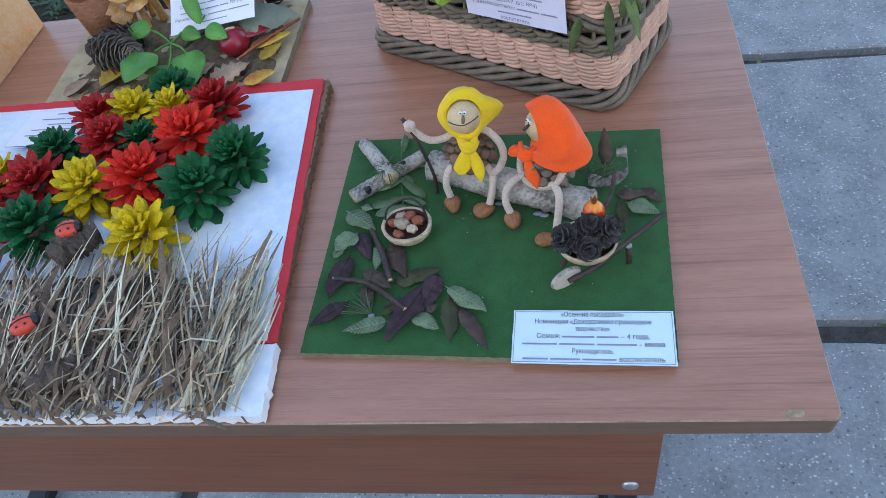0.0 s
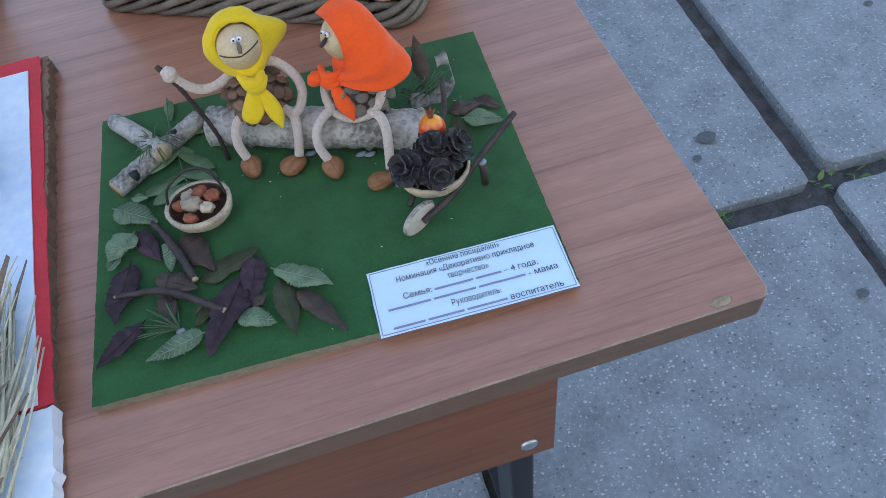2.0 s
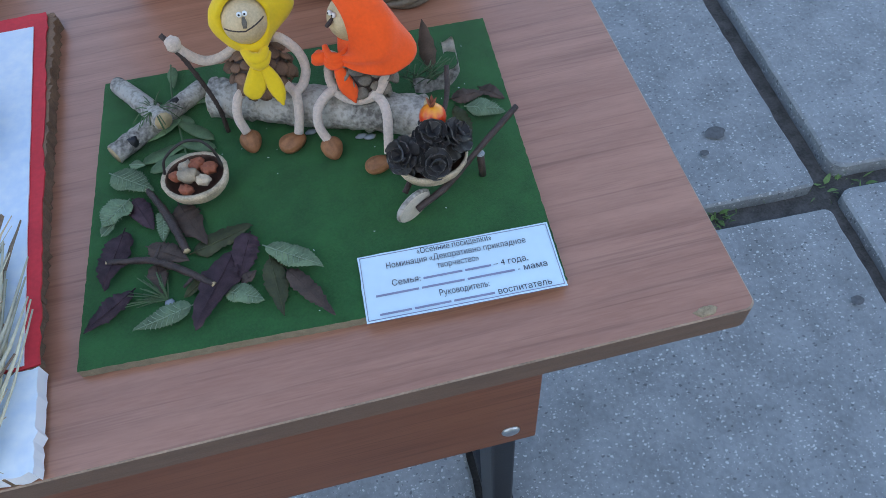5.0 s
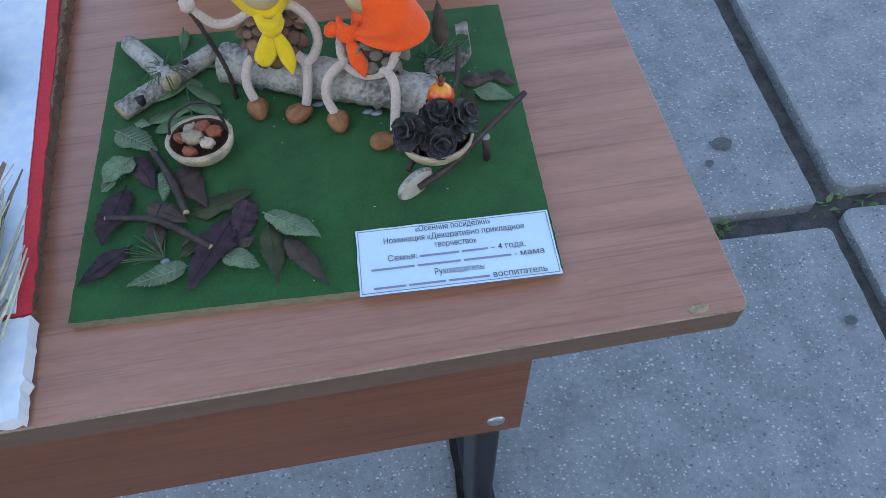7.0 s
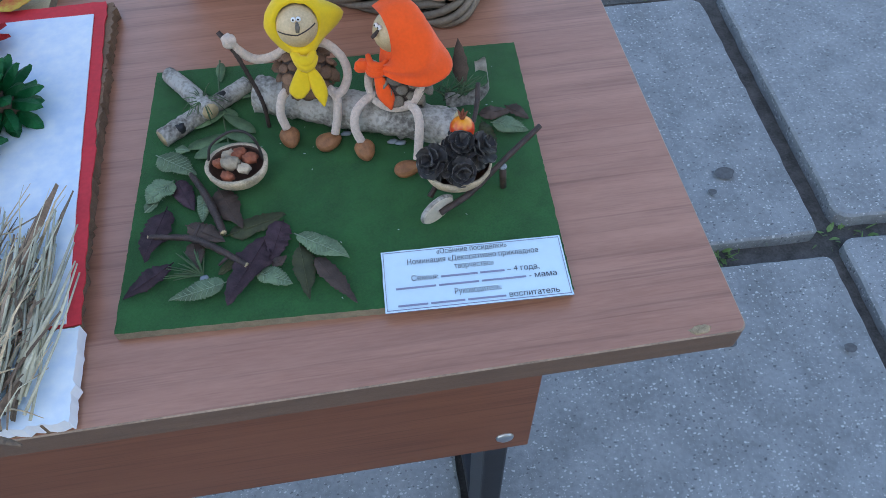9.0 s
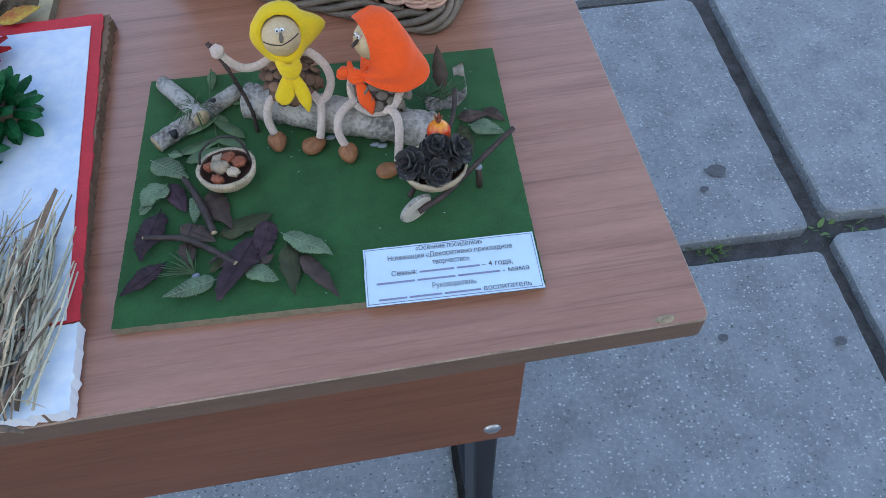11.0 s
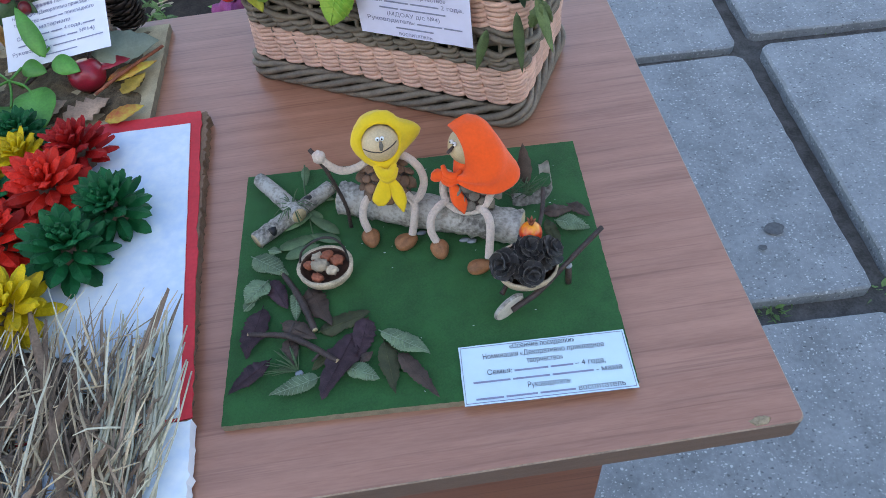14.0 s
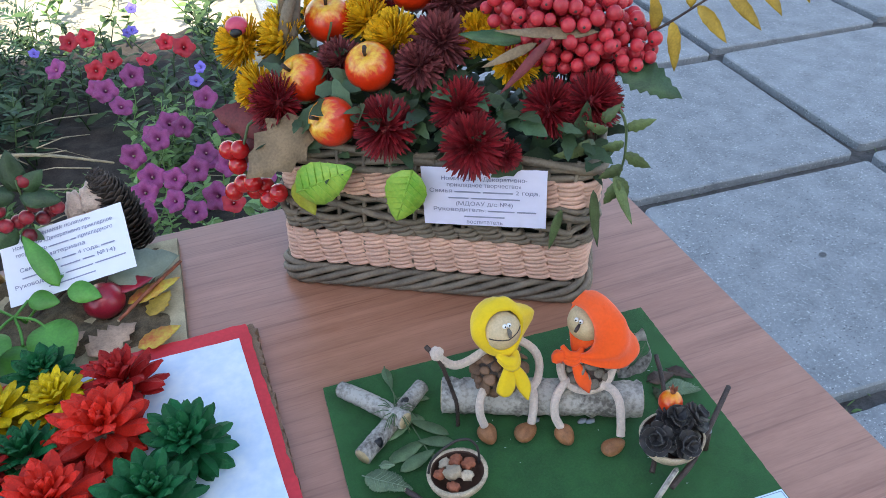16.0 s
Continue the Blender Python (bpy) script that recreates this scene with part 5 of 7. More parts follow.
def blades(n, material, label, l0, l1, w0, w1, zmax, spread, seed, edge=-0.378):
    r = random.Random(seed)
    bm = bmesh.new()
    for k in range(n):
        x = r.uniform(-0.79, edge)
        y = -0.0035 + 0.0785 * r.random() ** 1.7 if r.random() < 0.8 else r.uniform(0.04, 0.105)
        a = radians(76 + r.gauss(0, spread)) if r.random() < 0.85 else radians(r.uniform(-30, 210))
        l = r.uniform(l0, l1)
        if abs(math.cos(a)) > 0.6:
            l *= 0.45
        l = min(l, (0.128 + 0.022 * r.random() - y) / max(0.4, math.sin(a)))
        if x + l * math.cos(a) > -0.362:
            l = max(0.01, (-0.362 - x) / max(0.1, math.cos(a)))
        w = r.uniform(w0, w1)
        z = r.uniform(0.004, zmax)
        tip = z + r.uniform(-0.004, 0.012)
        d, s = Vector((math.cos(a), math.sin(a), 0)), Vector((-math.sin(a), math.cos(a), r.uniform(-0.6, 0.6)))
        p0 = Vector((x + 0.56, y - 0.06, max(0.0012, 0.35 * z - 0.001)))
        bend = r.gauss(0, 0.035) * l
        rows = []
        for q, (t, ww) in enumerate(((0, 0.8), (0.35, 1), (0.7, 0.8), (1, 0.25))):
            p = p0 + d * l * t + s * bend * t * t
            p.z = max(0.0012, p0.z + (z - p0.z) * min(1, t * 1.6) + (tip - z) * t)
            rows.append([bm.verts.new(p - s * w * ww / 2), bm.verts.new(p + Vector((0, 0, w * 0.35))), bm.verts.new(p + s * w * ww / 2)])
        for b0, b1 in zip(rows, rows[1:]):
            for e in range(2):
                bm.faces.new((b0[e], b0[e + 1], b1[e + 1], b1[e]))
    return tagged(part("straw", bm, material, None, at=(-0.56, 0.06, RZ + 0.001)), label, "straw", kind="stuff")


blades(900, M["strawgrey"], "dense grey-brown blades of dry grass", 0.015, 0.070, 0.0006, 0.0030, 0.015, 42, 1, -0.382)
blades(150, M["drybrown"], "broad dull brown blades of dry grass", 0.035, 0.085, 0.0032, 0.0068, 0.020, 24, 4, -0.392)
blades(260, M["straw"], "yellow-brown dry straw blades", 0.030, 0.110, 0.0007, 0.0019, 0.024, 24, 2)
blades(130, M["strawpale"], "long pale straw stems on top", 0.06, 0.125, 0.0008, 0.0017, 0.028, 15, 3)
# chopped bits lying crosswise
r = random.Random(29)
bm = bmesh.new()
for k in range(260):
    x, y = r.uniform(-0.78, -0.385), r.uniform(0.004, 0.115)
    a, l = r.uniform(0, 6.283), r.uniform(0.006, 0.022)
    p0 = Vector((x + 0.56, y - 0.06, r.uniform(0.008, 0.021)))
    tube(bm, [p0, p0 + Vector((math.cos(a) * l, math.sin(a) * l, r.uniform(-0.004, 0.004)))], [r.uniform(0.0004, 0.0011), 0.0004], 4)
tagged(part("straw", bm, M["straw"], None, at=(-0.56, 0.06, RZ + 0.001)), "short chopped bits of straw on the dry grass", "straw", kind="stuff")
# fringe hanging at the outer edge of the board
r = random.Random(13)
bm = bmesh.new()
for k in range(64):
    x, y = r.uniform(-0.410, -0.372), r.uniform(0.000, 0.055)
    a, l = radians(r.uniform(72, 92)), r.uniform(0.05, 0.085)
    d = Vector((math.cos(a), math.sin(a), r.uniform(-0.02, 0.12)))
    p0 = Vector((x + 0.56, y - 0.06, r.uniform(0.003, 0.012)))
    tube(bm, [p0, p0 + d * l * 0.5 + Vector((0.002, 0, 0)), p0 + d * l], [r.uniform(0.0008, 0.0020), 0.0005], 4)
tagged(part("straw", bm, M["strawpale"], None, at=(-0.56, 0.06, RZ + 0.001)), "pale straw stems at the edge of the board", "straw", kind="stuff")

stick("bark_piece", [(-0.545, 0.122, RZ + 0.02), (-0.533, 0.137, RZ + 0.022), (-0.520, 0.150, RZ + 0.018)], [0.010, 0.013, 0.009], M["thatch"], "rough grey-brown bark lump in the dry grass", ends=False, category="bark", wob=0.5, seg=12)
stick("bark_piece", [(-0.525, 0.016, RZ + 0.01), (-0.508, 0.026, RZ + 0.013), (-0.497, 0.040, RZ + 0.01)], [0.007, 0.010, 0.006], M["thatch"], "rough dark bark lump in the dry grass", ends=False, category="bark", wob=0.5, seg=12)
M["bug"] = mat("red painted pebble", (0.62, 0.06, 0.035), 0.45, 0.15, 150, bump=0.2)
for x, y, z, rot in ((-0.534, 0.1415, 0.034, 20), (-0.537, 0.058, 0.030, 35)):
    t = thing("ladybird", pose(x, y, RZ + z, 0, 0, rot), "red pebble painted as a ladybird on the dry grass", "painted pebble", "painted ladybirds")
    bm = bmesh.new()
    ball(bm, (0, 0, 0), (0.0098, 0.0082, 0.006), 16, 10, rough=0.06)
    back = part("shell", bm, M["bug"], t)
    bm = bmesh.new()
    tube(bm, [(-0.0098, 0, 0.001), (-0.006, 0, 0.0049), (0, 0, 0.0062), (0.006, 0, 0.0049), (0.0098, 0, 0.001)], [0.0007], 5)
    part("stripe", bm, M["black"], back, "black painted stripe")
    bm = bmesh.new()
    ball(bm, (0.0085, 0, 0), (0.0035, 0.0055, 0.0042), 12, 8)
    part("front_end", bm, M["black"], t, "black painted front")
    for sx, sy in ((-0.003, 0.004), (-0.003, -0.004), (0.003, 0.0045), (0.003, -0.0045)):
        bm = bmesh.new()
        ball(bm, (sx, sy, 0.0046), (0.0012, 0.0012, 0.0007), 8, 5)
        part("spot", bm, M["black"], back)
# ---- wicker basket ----
M["wicker"] = mat("grey-brown paper wicker", (0.17, 0.135, 0.10), 0.6, 0.3, 60, bump=0.35, bscale=300, obj_random=0.15)
M["wickerpink"] = mat("pale pink-beige paper wicker", (0.62, 0.375, 0.29), 0.6, 0.16, 60, bump=0.3, bscale=300, obj_random=0.10)
KD, KB = Vector((0.8757, -0.4829, 0)), Vector((0.4829, 0.8757, 0))
KC = Vector((-0.193, 0.3886, TOP))
KM = Matrix(((KD.x, KB.x, 0, KC.x), (KD.y, KB.y, 0, KC.y), (0, 0, 1, KC.z), (0, 0, 0, 1)))
basket = thing("wicker_basket", KM, "rectangular woven basket in grey-brown and pale pink wicker", "basket")
HX, HY, RC = 0.122, 0.060, 0.017


def rim_point(s, off, z):
    """A point on the rounded rectangle of the basket wall, s from 0 to 1 round it, moved outwards by off, at height z."""
    hx, hy, r = HX + off, HY + off, RC + max(off, -0.008)
    straight = [2 * (hx - r), 2 * (hy - r)]
    arc = math.pi / 2 * r
    per = 2 * sum(straight) + 4 * arc
    u = (s % 1) * per
    segs = ((0, -(hx - r), -hy, 1, 0, straight[0]), (1, hx - r, -(hy - r), -90, 0, arc), (0, hx, -(hy - r), 0, 1, straight[1]), (1, hx - r, hy - r, 0, 0, arc),
            (0, hx - r, hy, -1, 0, straight[0]), (1, -(hx - r), hy - r, 90, 0, arc), (0, -hx, hy - r, 0, -1, straight[1]), (1, -(hx - r), -(hy - r), 180, 0, arc))
    for kind, x, y, a, b, l in segs:
        if u <= l:
            if kind == 0:
                p = Vector((x + a * u, y + b * u, z))
            else:
                t = radians(a) + u / r
                p = Vector((x + r * math.cos(t), y + r * math.sin(t), z))
            lean = z / 0.135
            p.x += (0.010 if p.x < 0 else 0.006) * lean
            return p
        u -= l
    return Vector((-(hx - r), -hy, z))


STAKES = 35


def strand(z, radius, amp, phase, material, period=1.0, slope=0.0, seg=6, steps=350, label="", lift=0.0, twine=False, out=0.0):
    bm = bmesh.new()
    pts = []
    for i in range(steps):
        s = i / steps
        w = math.sin(math.pi * STAKES * s / period + phase)
        if twine:
            q = (38 * s + phase) % 1
            pts.append(rim_point(s, amp * (1.5 * math.sin(math.pi * q) - 0.8), z + slope * math.cos(math.pi * q) + 0.0005 * noise.noise(Vector((s * 60, z * 900, 0)))))
            continue
        pts.append(rim_point(s, amp * w + out, z + slope * math.cos(math.pi * STAKES * s / period + phase) + 0.0006 * noise.noise(Vector((s * 60, z * 900, 0))) + lift))
    pts.append(pts[0])
    tube(bm, pts, [radius], seg, cap=False)
    return part("strand", bm, material, basket, label)


# heavy plaited foot
for k in range(6):
    bm = bmesh.new()
    pts = []
    for i in range(300):
        u = i / 300
        ph = 2 * math.pi * (6 * u + k / 6)
        pts.append(rim_point(u, 0.0015 + 0.0042 * math.cos(ph), 0.0105 + 0.0078 * math.sin(ph)))
    tube(bm, pts + [pts[0]], [0.0029], 8, cap=False)
    part("strand", bm, M["wicker"], basket, "twisted foot strand")
# pale band
for k in range(9):
    strand(0.0243 + 0.0037 * k, 0.00225, 0.0014, 0.10 * (k % 2) + 0.055 * k, M["wickerpink"], 1.0, -0.0014, twine=True)
# dark braided band
for k in range(3):
    strand(0.0578 + 0.0036 * k, 0.0023, 0.0022, 0.2 * k, M["wicker"], 1.0, -0.0018, twine=True)
for k in range(4):
    strand(0.0712 + 0.0045 * k, 0.0028, 0.0034, k * 1.9, M["wicker"], 1.5, 0.0030)
strand(0.0888, 0.0023, 0.0022, 0.4, M["wicker"], 1.0, 0.0012)
# upper pale band and rim
for k in range(6):
    strand(0.0930 + 0.0037 * k, 0.00225, 0.0014, 0.10 * (k % 2) + 0.055 * k, M["wickerpink"], 1.0, -0.0014, twine=True)
for k in range(4):
    strand(0.1160 + 0.0045 * k, 0.0030, 0.0020, k * 1.6, M["wicker"], 3.0, 0.0026)
for k in range(STAKES):
    s = (k + 0.5) / STAKES
    bm = bmesh.new()
    tube(bm, [rim_point(s, -0.0005, 0.004), rim_point(s, -0.0005, 0.07), rim_point(s, -0.0005, 0.130)], [0.0018], 6)
    part("stake", bm, M["wicker"], basket)
bm = bmesh.new()
box(bm, (-HX + 0.004, -HY + 0.004, 0.002), (HX - 0.004, HY - 0.004, 0.006), 0.001)
part("base", bm, M["wicker"], basket)
# plaited handle over the flowers
for k in range(3):
    bm = bmesh.new()
    pts = []
    for i in range(61):
        t = i / 60
        a = math.pi * t
        ph = 14 * math.pi * t + k * 2.094
        pts.append(Vector((-0.116 * math.cos(a) + 0.005 * math.cos(ph) * math.cos(a), 0.008 * math.sin(ph), 0.10 + 0.24 * math.sin(a) ** 0.75 + 0.005 * math.cos(ph))))
    tube(bm, pts, [0.0045], 8)
    part("handle_strand", bm, M["wicker"], basket, "plaited grey-brown handle strand")


def kw(p):
    return KM @ Vector(p)


# paper label pinned on the front
M["lavender"] = mat("lavender-white paper", (0.71, 0.70, 0.90), 0.7, 0.03, 20, bump=0.05)
L0 = [(-0.001, -0.0685, 0.0735), (0.0885, -0.0700, 0.0795), (0.0895, -0.0690, 0.1262), (-0.0015, -0.0695, 0.1270)]
card("name_card", [kw(p) for p in L0], "white curling paper label pinned on the wicker basket",
     [("«##### осени»", 0.034, True), ("Номинация: «Декоративно-", 0.062, False), ("прикладное творчество»", 0.054, False), ("Семья ####### ######## 2 года,", 0.080, True), ("##### ############", 0.052, True),
      ("(МДОАУ д/с №4)", 0.042, True), ("Руководитель: ####### #####", 0.076, False), ("###########", 0.03, False), ("воспитатель", 0.027, False)], M["inkblue"], lead=0.0054, size=0.0048, nx=24, stock="lavender")

# ---- flowers, fruit and leaves in the basket ----
M["mumred"] = island_var(mat("dark red petals", (0.25, 0.012, 0.020), 0.55, 0.3, 200, bump=0, trans=0.05), 0.45)
M["mumdull"] = island_var(mat("dusky wine petals", (0.22, 0.050, 0.055), 0.7, 0.3, 200, bump=0), 0.4)
M["mumyellow"] = island_var(mat("yellow petals", (0.80, 0.48, 0.015), 0.65, 0.2, 200, bump=0), 0.25)
M["mumcore"] = mat("dark flower heart", (0.06, 0.012, 0.012), 0.8, 0.3, 200)
M["stem"] = mat("green stem", (0.075, 0.12, 0.045), 0.6, 0.3, 100, obj_random=0.2)
M["leafdark"] = mat("dark green leaf", (0.035, 0.075, 0.028), 0.5, 0.35, 90, bump=0.3, obj_random=0.35)
M["apple"] = fruit_mat("red and yellow lacquered apple", (0.62, 0.030, 0.006), (0.80, 0.48, 0.05), 0.0175)
M["rowan"] = mat("coral rowan berry", (0.50, 0.030, 0.045), 0.42, 0.2, 150, bump=0.05, obj_random=0.12)
M["glossberry"] = mat("glossy red berry", (0.45, 0.008, 0.010), 0.12, 0.15, 90, bump=0, coat=0.4)
M["plasticleaf"] = mat("bright green artificial leaf", (0.13, 0.36, 0.035), 0.5, 0.2, 45, col2=(0.34, 0.50, 0.07), bump=0.2)
M["plasticdark"] = mat("orange-tinted artificial leaf", (0.30, 0.30, 0.03), 0.5, 0.3, 60)
M["ashleaf"] = mat("yellow-brown autumn leaf", (0.42, 0.27, 0.035), 0.6, 0.3, 70, bump=0.25, obj_random=0.2)
M["dryleaf"] = mat("dry brown leaf", (0.21, 0.145, 0.085), 0.75, 0.35, 60, bump=0.4)
M["winerleaf"] = mat("maroon leaf", (0.15, 0.022, 0.025), 0.6, 0.35, 60, bump=0.3)


def mum_mesh(name, material, r, layers, seed, wide=0.13, incurve=0.35):
    rnd = random.Random(seed)
    bm = bmesh.new()
    for n, tilt, l in layers:
        for i in range(n):
            a = 360 * i / n + rnd.uniform(-9, 9)
            L = r * l * rnd.uniform(0.92, 1.06)
            m = pose(0, 0, r * 0.1, 0, -(tilt + rnd.uniform(-9, 9)), a)
            w = r * wide * rnd.uniform(0.8, 1.2)
            rows = []
            for t, ww in ((0.12, 0.5), (0.55, 1.0), (0.88, 0.85), (1.0, 0.25)):
                z = incurve * L * t * t * (0.4 if tilt < 30 else 0.15)
                rows.append([bm.verts.new(m @ Vector((L * t, -w * ww / 2, z + w * 0.22))), bm.verts.new(m @ Vector((L * t, 0, z))), bm.verts.new(m @ Vector((L * t, w * ww / 2, z + w * 0.22)))])
            for b0, b1 in zip(rows, rows[1:]):
                for e in range(2):
                    bm.faces.new((b0[e], b0[e + 1], b1[e + 1], b1[e])).smooth = True
    ball(bm, (0, 0, r * 0.1), (r * 0.35, r * 0.35, r * 0.25), 10, 6)
    me = bpy.data.meshes.new(name)
    bm.to_mesh(me)
    bm.free()
    me.materials.append(material)
    return me


SPIKY = ((44, -40, 0.80), (54, -20, 0.90), (58, 0, 0.96), (56, 18, 0.97), (50, 36, 0.95), (40, 54, 0.91), (28, 70, 0.86), (14, 84, 0.82))
FULL = ((40, -40, 0.80), (48, -20, 0.92), (52, 0, 0.97), (48, 18, 0.97), (42, 36, 0.94), (34, 54, 0.90), (24, 70, 0.86), (12, 84, 0.83))
bm = bmesh.new()
tube(bm, smooth_path([(0, 0, -0.085), (0.006, 0.004, -0.04), (0, 0, 0)], 4), [0.0018, 0.0014], 6)
stem_me = bpy.data.meshes.new("flower_stem")
bm.to_mesh(stem_me)
bm.free()
stem_me.materials.append(M["stem"])
MUM = {"red": [mum_mesh("bloom", M["mumred"], 0.02, SPIKY, k, 0.085) for k in range(3)], "dull": [mum_mesh("bloom", M["mumdull"], 0.02, FULL, 9 + k, 0.12) for k in range(2)], "yellow": [mum_mesh("bloom", M["mumyellow"], 0.02, FULL, 5 + k, 0.17, 0.8) for k in range(2)]}
rf = random.Random(31)
RED_AT = [(0.036, -0.072, 0.146, 0.022), (-0.026, -0.060, 0.149, 0.022), (0.023, -0.047, 0.161, 0.02), (0.113, -0.043, 0.168, 0.020), (0.085, -0.046, 0.163, 0.020), (-0.11, -0.043, 0.155, 0.021), (0.058, -0.070, 0.139, 0.011), (-0.05, 0.035, 0.20, 0.018)]
DULL_AT = [(0.004, -0.002, 0.188, 0.022), (-0.009, -0.019, 0.177, 0.018), (-0.069, -0.012, 0.175, 0.017), (0.009, 0.028, 0.208, 0.02), (0.038, 0.03, 0.211, 0.018), (-0.012, 0.05, 0.205, 0.02), (0.06, 0.04, 0.2, 0.02)]
YELLOW_AT = [(-0.146, -0.002, 0.182, 0.020), (-0.114, 0.003, 0.186, 0.021), (-0.128, -0.03, 0.161, 0.017), (-0.054, 0.016, 0.196, 0.018), (-0.03, 0.001, 0.189, 0.020), (0.03, 0.005, 0.192, 0.016), (0.058, -0.015, 0.183, 0.018), (-0.09, 0.04, 0.19, 0.02), (0.09, 0.03, 0.2, 0.018)]
for key, spots, words in (("red", RED_AT, "dark red spiky chrysanthemum bloom in the wicker basket"), ("dull", DULL_AT, "fading wine-coloured chrysanthemum bloom in the wicker basket"), ("yellow", YELLOW_AT, "golden yellow chrysanthemum bloom in the wicker basket")):
    for x, y, z, r in spots:
        face = KM.to_3x3() @ Vector((x * 1.5 + rf.uniform(-0.03, 0.03), (y - 0.06) * 1.5, 0.11 + rf.uniform(-0.02, 0.03)))
        m = Matrix.Translation(kw((x, y, z))) @ face_rot(face).to_4x4() @ pose(0, 0, 0, 0, 0, rf.uniform(0, 360)) @ Matrix.Scale(1.15 * r / 0.02, 4)
        t = thing("chrysanthemum", m, words, "flower", "flowers in the basket")
        tagged(put("bloom", rf.choice(MUM[key]), t), kind="stuff")
        put("stalk", stem_me, t)


def apple(at, r, axis, label, group="apples in the basket"):
    t = thing("apple", Matrix.Translation(at) @ face_rot(axis).to_4x4() @ Matrix.Scale(r / 0.0175, 4), label, "apple", group)
    bm = bmesh.new()
    vs = ball(bm, (0, 0, 0), (0.0175, 0.0175, 0.0168), 24, 16)
    for v in vs:
        q = math.hypot(v.co.x, v.co.y) / 0.0175
        if v.co.z > 0:
            v.co.z -= 0.0045 * max(0, 1 - q / 0.45) ** 1.5
        v.co.x *= 1 + 0.05 * v.co.z / 0.0175
        v.co.y *= 1 + 0.05 * v.co.z / 0.0175
    part("flesh", bm, M["apple"], t)
    bm = bmesh.new()
    tube(bm, [(0, 0, 0.011), (0.0005, 0, 0.017), (0.002, 0.0005, 0.0215)], [0.0011, 0.0016], 7)
    part("stalk", bm, M["barkdark"], t, "dark stalk")


for x, y, z, r, ax in ((-0.066, -0.060, 0.152, 0.0178, (-0.55, -0.65, 0.5)), (-0.043, -0.030, 0.181, 0.0182, (-0.1, -0.45, 0.85)), (-0.096, -0.025, 0.167, 0.0185, (-0.5, -0.5, 0.7)), (-0.084, 0.016, 0.197, 0.0185, (0, -0.3, 0.95)), (-0.021, 0.03, 0.218, 0.0182, (0.1, -0.2, 0.95))):
    apple(kw((x, y, z)), r, KM.to_3x3() @ Vector(ax), "small red-orange lacquered apple with yellow top")

# rowan berries
bm = bmesh.new()
ball(bm, (0, 0, 0), (0.0050, 0.0050, 0.0048), 14, 10)
ball(bm, (0, 0, -0.0046), (0.0011, 0.0011, 0.0006), 8, 5, 1)
berry_me = bpy.data.meshes.new("berry")
bm.to_mesh(berry_me)
bm.free()
berry_me.materials.append(M["rowan"])
berry_me.materials.append(M["barkdark"])
rowan = thing("rowan_cluster", kw((0.11, 0, 0.19)), "dense cluster of coral-red rowan berries in the basket", "berries")
rq = random.Random(17)
placed = []
for k in range(4200):
    p = Vector((rq.uniform(0.033, 0.163), rq.uniform(-0.04, 0.03), rq.uniform(0.165, 0.245)))
    e = ((p.x - 0.098) / 0.062) ** 2 + ((p.y + 0.002) / 0.036) ** 2 + ((p.z - 0.205 + 0.22 * (p.x - 0.096)) / 0.034) ** 2
    if e < 1 and e > 0.25 and all((p - q).length > 0.0084 for q in placed):
        placed.append(p)
for p in placed[:235]:
    put("berry", berry_me, rowan, "", KM.to_3x3().to_4x4() @ Matrix.Translation(p - Vector((0.11, 0, 0.19))) @ pose(0, 0, 0, rq.uniform(0, 360), rq.uniform(0, 360), 0) @ Matrix.Scale(rq.uniform(0.85, 1.12), 4))
for p in placed[:235:6]:
    bm = bmesh.new()
    tube(bm, [KM.to_3x3() @ (p - Vector((0.11, 0, 0.19))), KM.to_3x3() @ ((p - Vector((0.11, 0, 0.19))) * 0.3 + Vector((-0.01, 0, -0.03)))], [0.0007], 5)
    part("stalk", bm, M["barkdark"], rowan)
# glossy berries hanging at the side
bm = bmesh.new()
ball(bm, (0, 0, 0), 0.0075, 16, 11)
gb_me = bpy.data.meshes.new("berry")
bm.to_mesh(gb_me)
bm.free()
gb_me.materials.append(M["glossberry"])
gb = thing("berry_bunch", kw((-0.135, -0.05, 0.12)), "bunch of glossy red berries hanging over the basket side", "berries")
for p in ((-0.146, -0.05, 0.118), (-0.156, -0.048, 0.116), (-0.150, -0.05, 0.104), (-0.149, -0.05, 0.087), (-0.131, -0.05, 0.086), (-0.115, -0.064, 0.09), (-0.137, -0.058, 0.094), (-0.158, -0.05, 0.079), (-0.124, -0.062, 0.082), (-0.142, -0.045, 0.078)):
    put("berry", gb_me, gb, "", KM.to_3x3().to_4x4() @ Matrix.Translation(Vector(p) - Vector((-0.135, -0.05, 0.12))))
bm = bmesh.new()
tube(bm, [KM.to_3x3() @ Vector(p) for p in ((0.03, 0.02, 0.04), (0, 0, 0.02), (-0.012, 0, -0.01), (-0.008, 0, -0.03))], [0.0012], 6)
part("stalk", bm, M["stem"], gb)


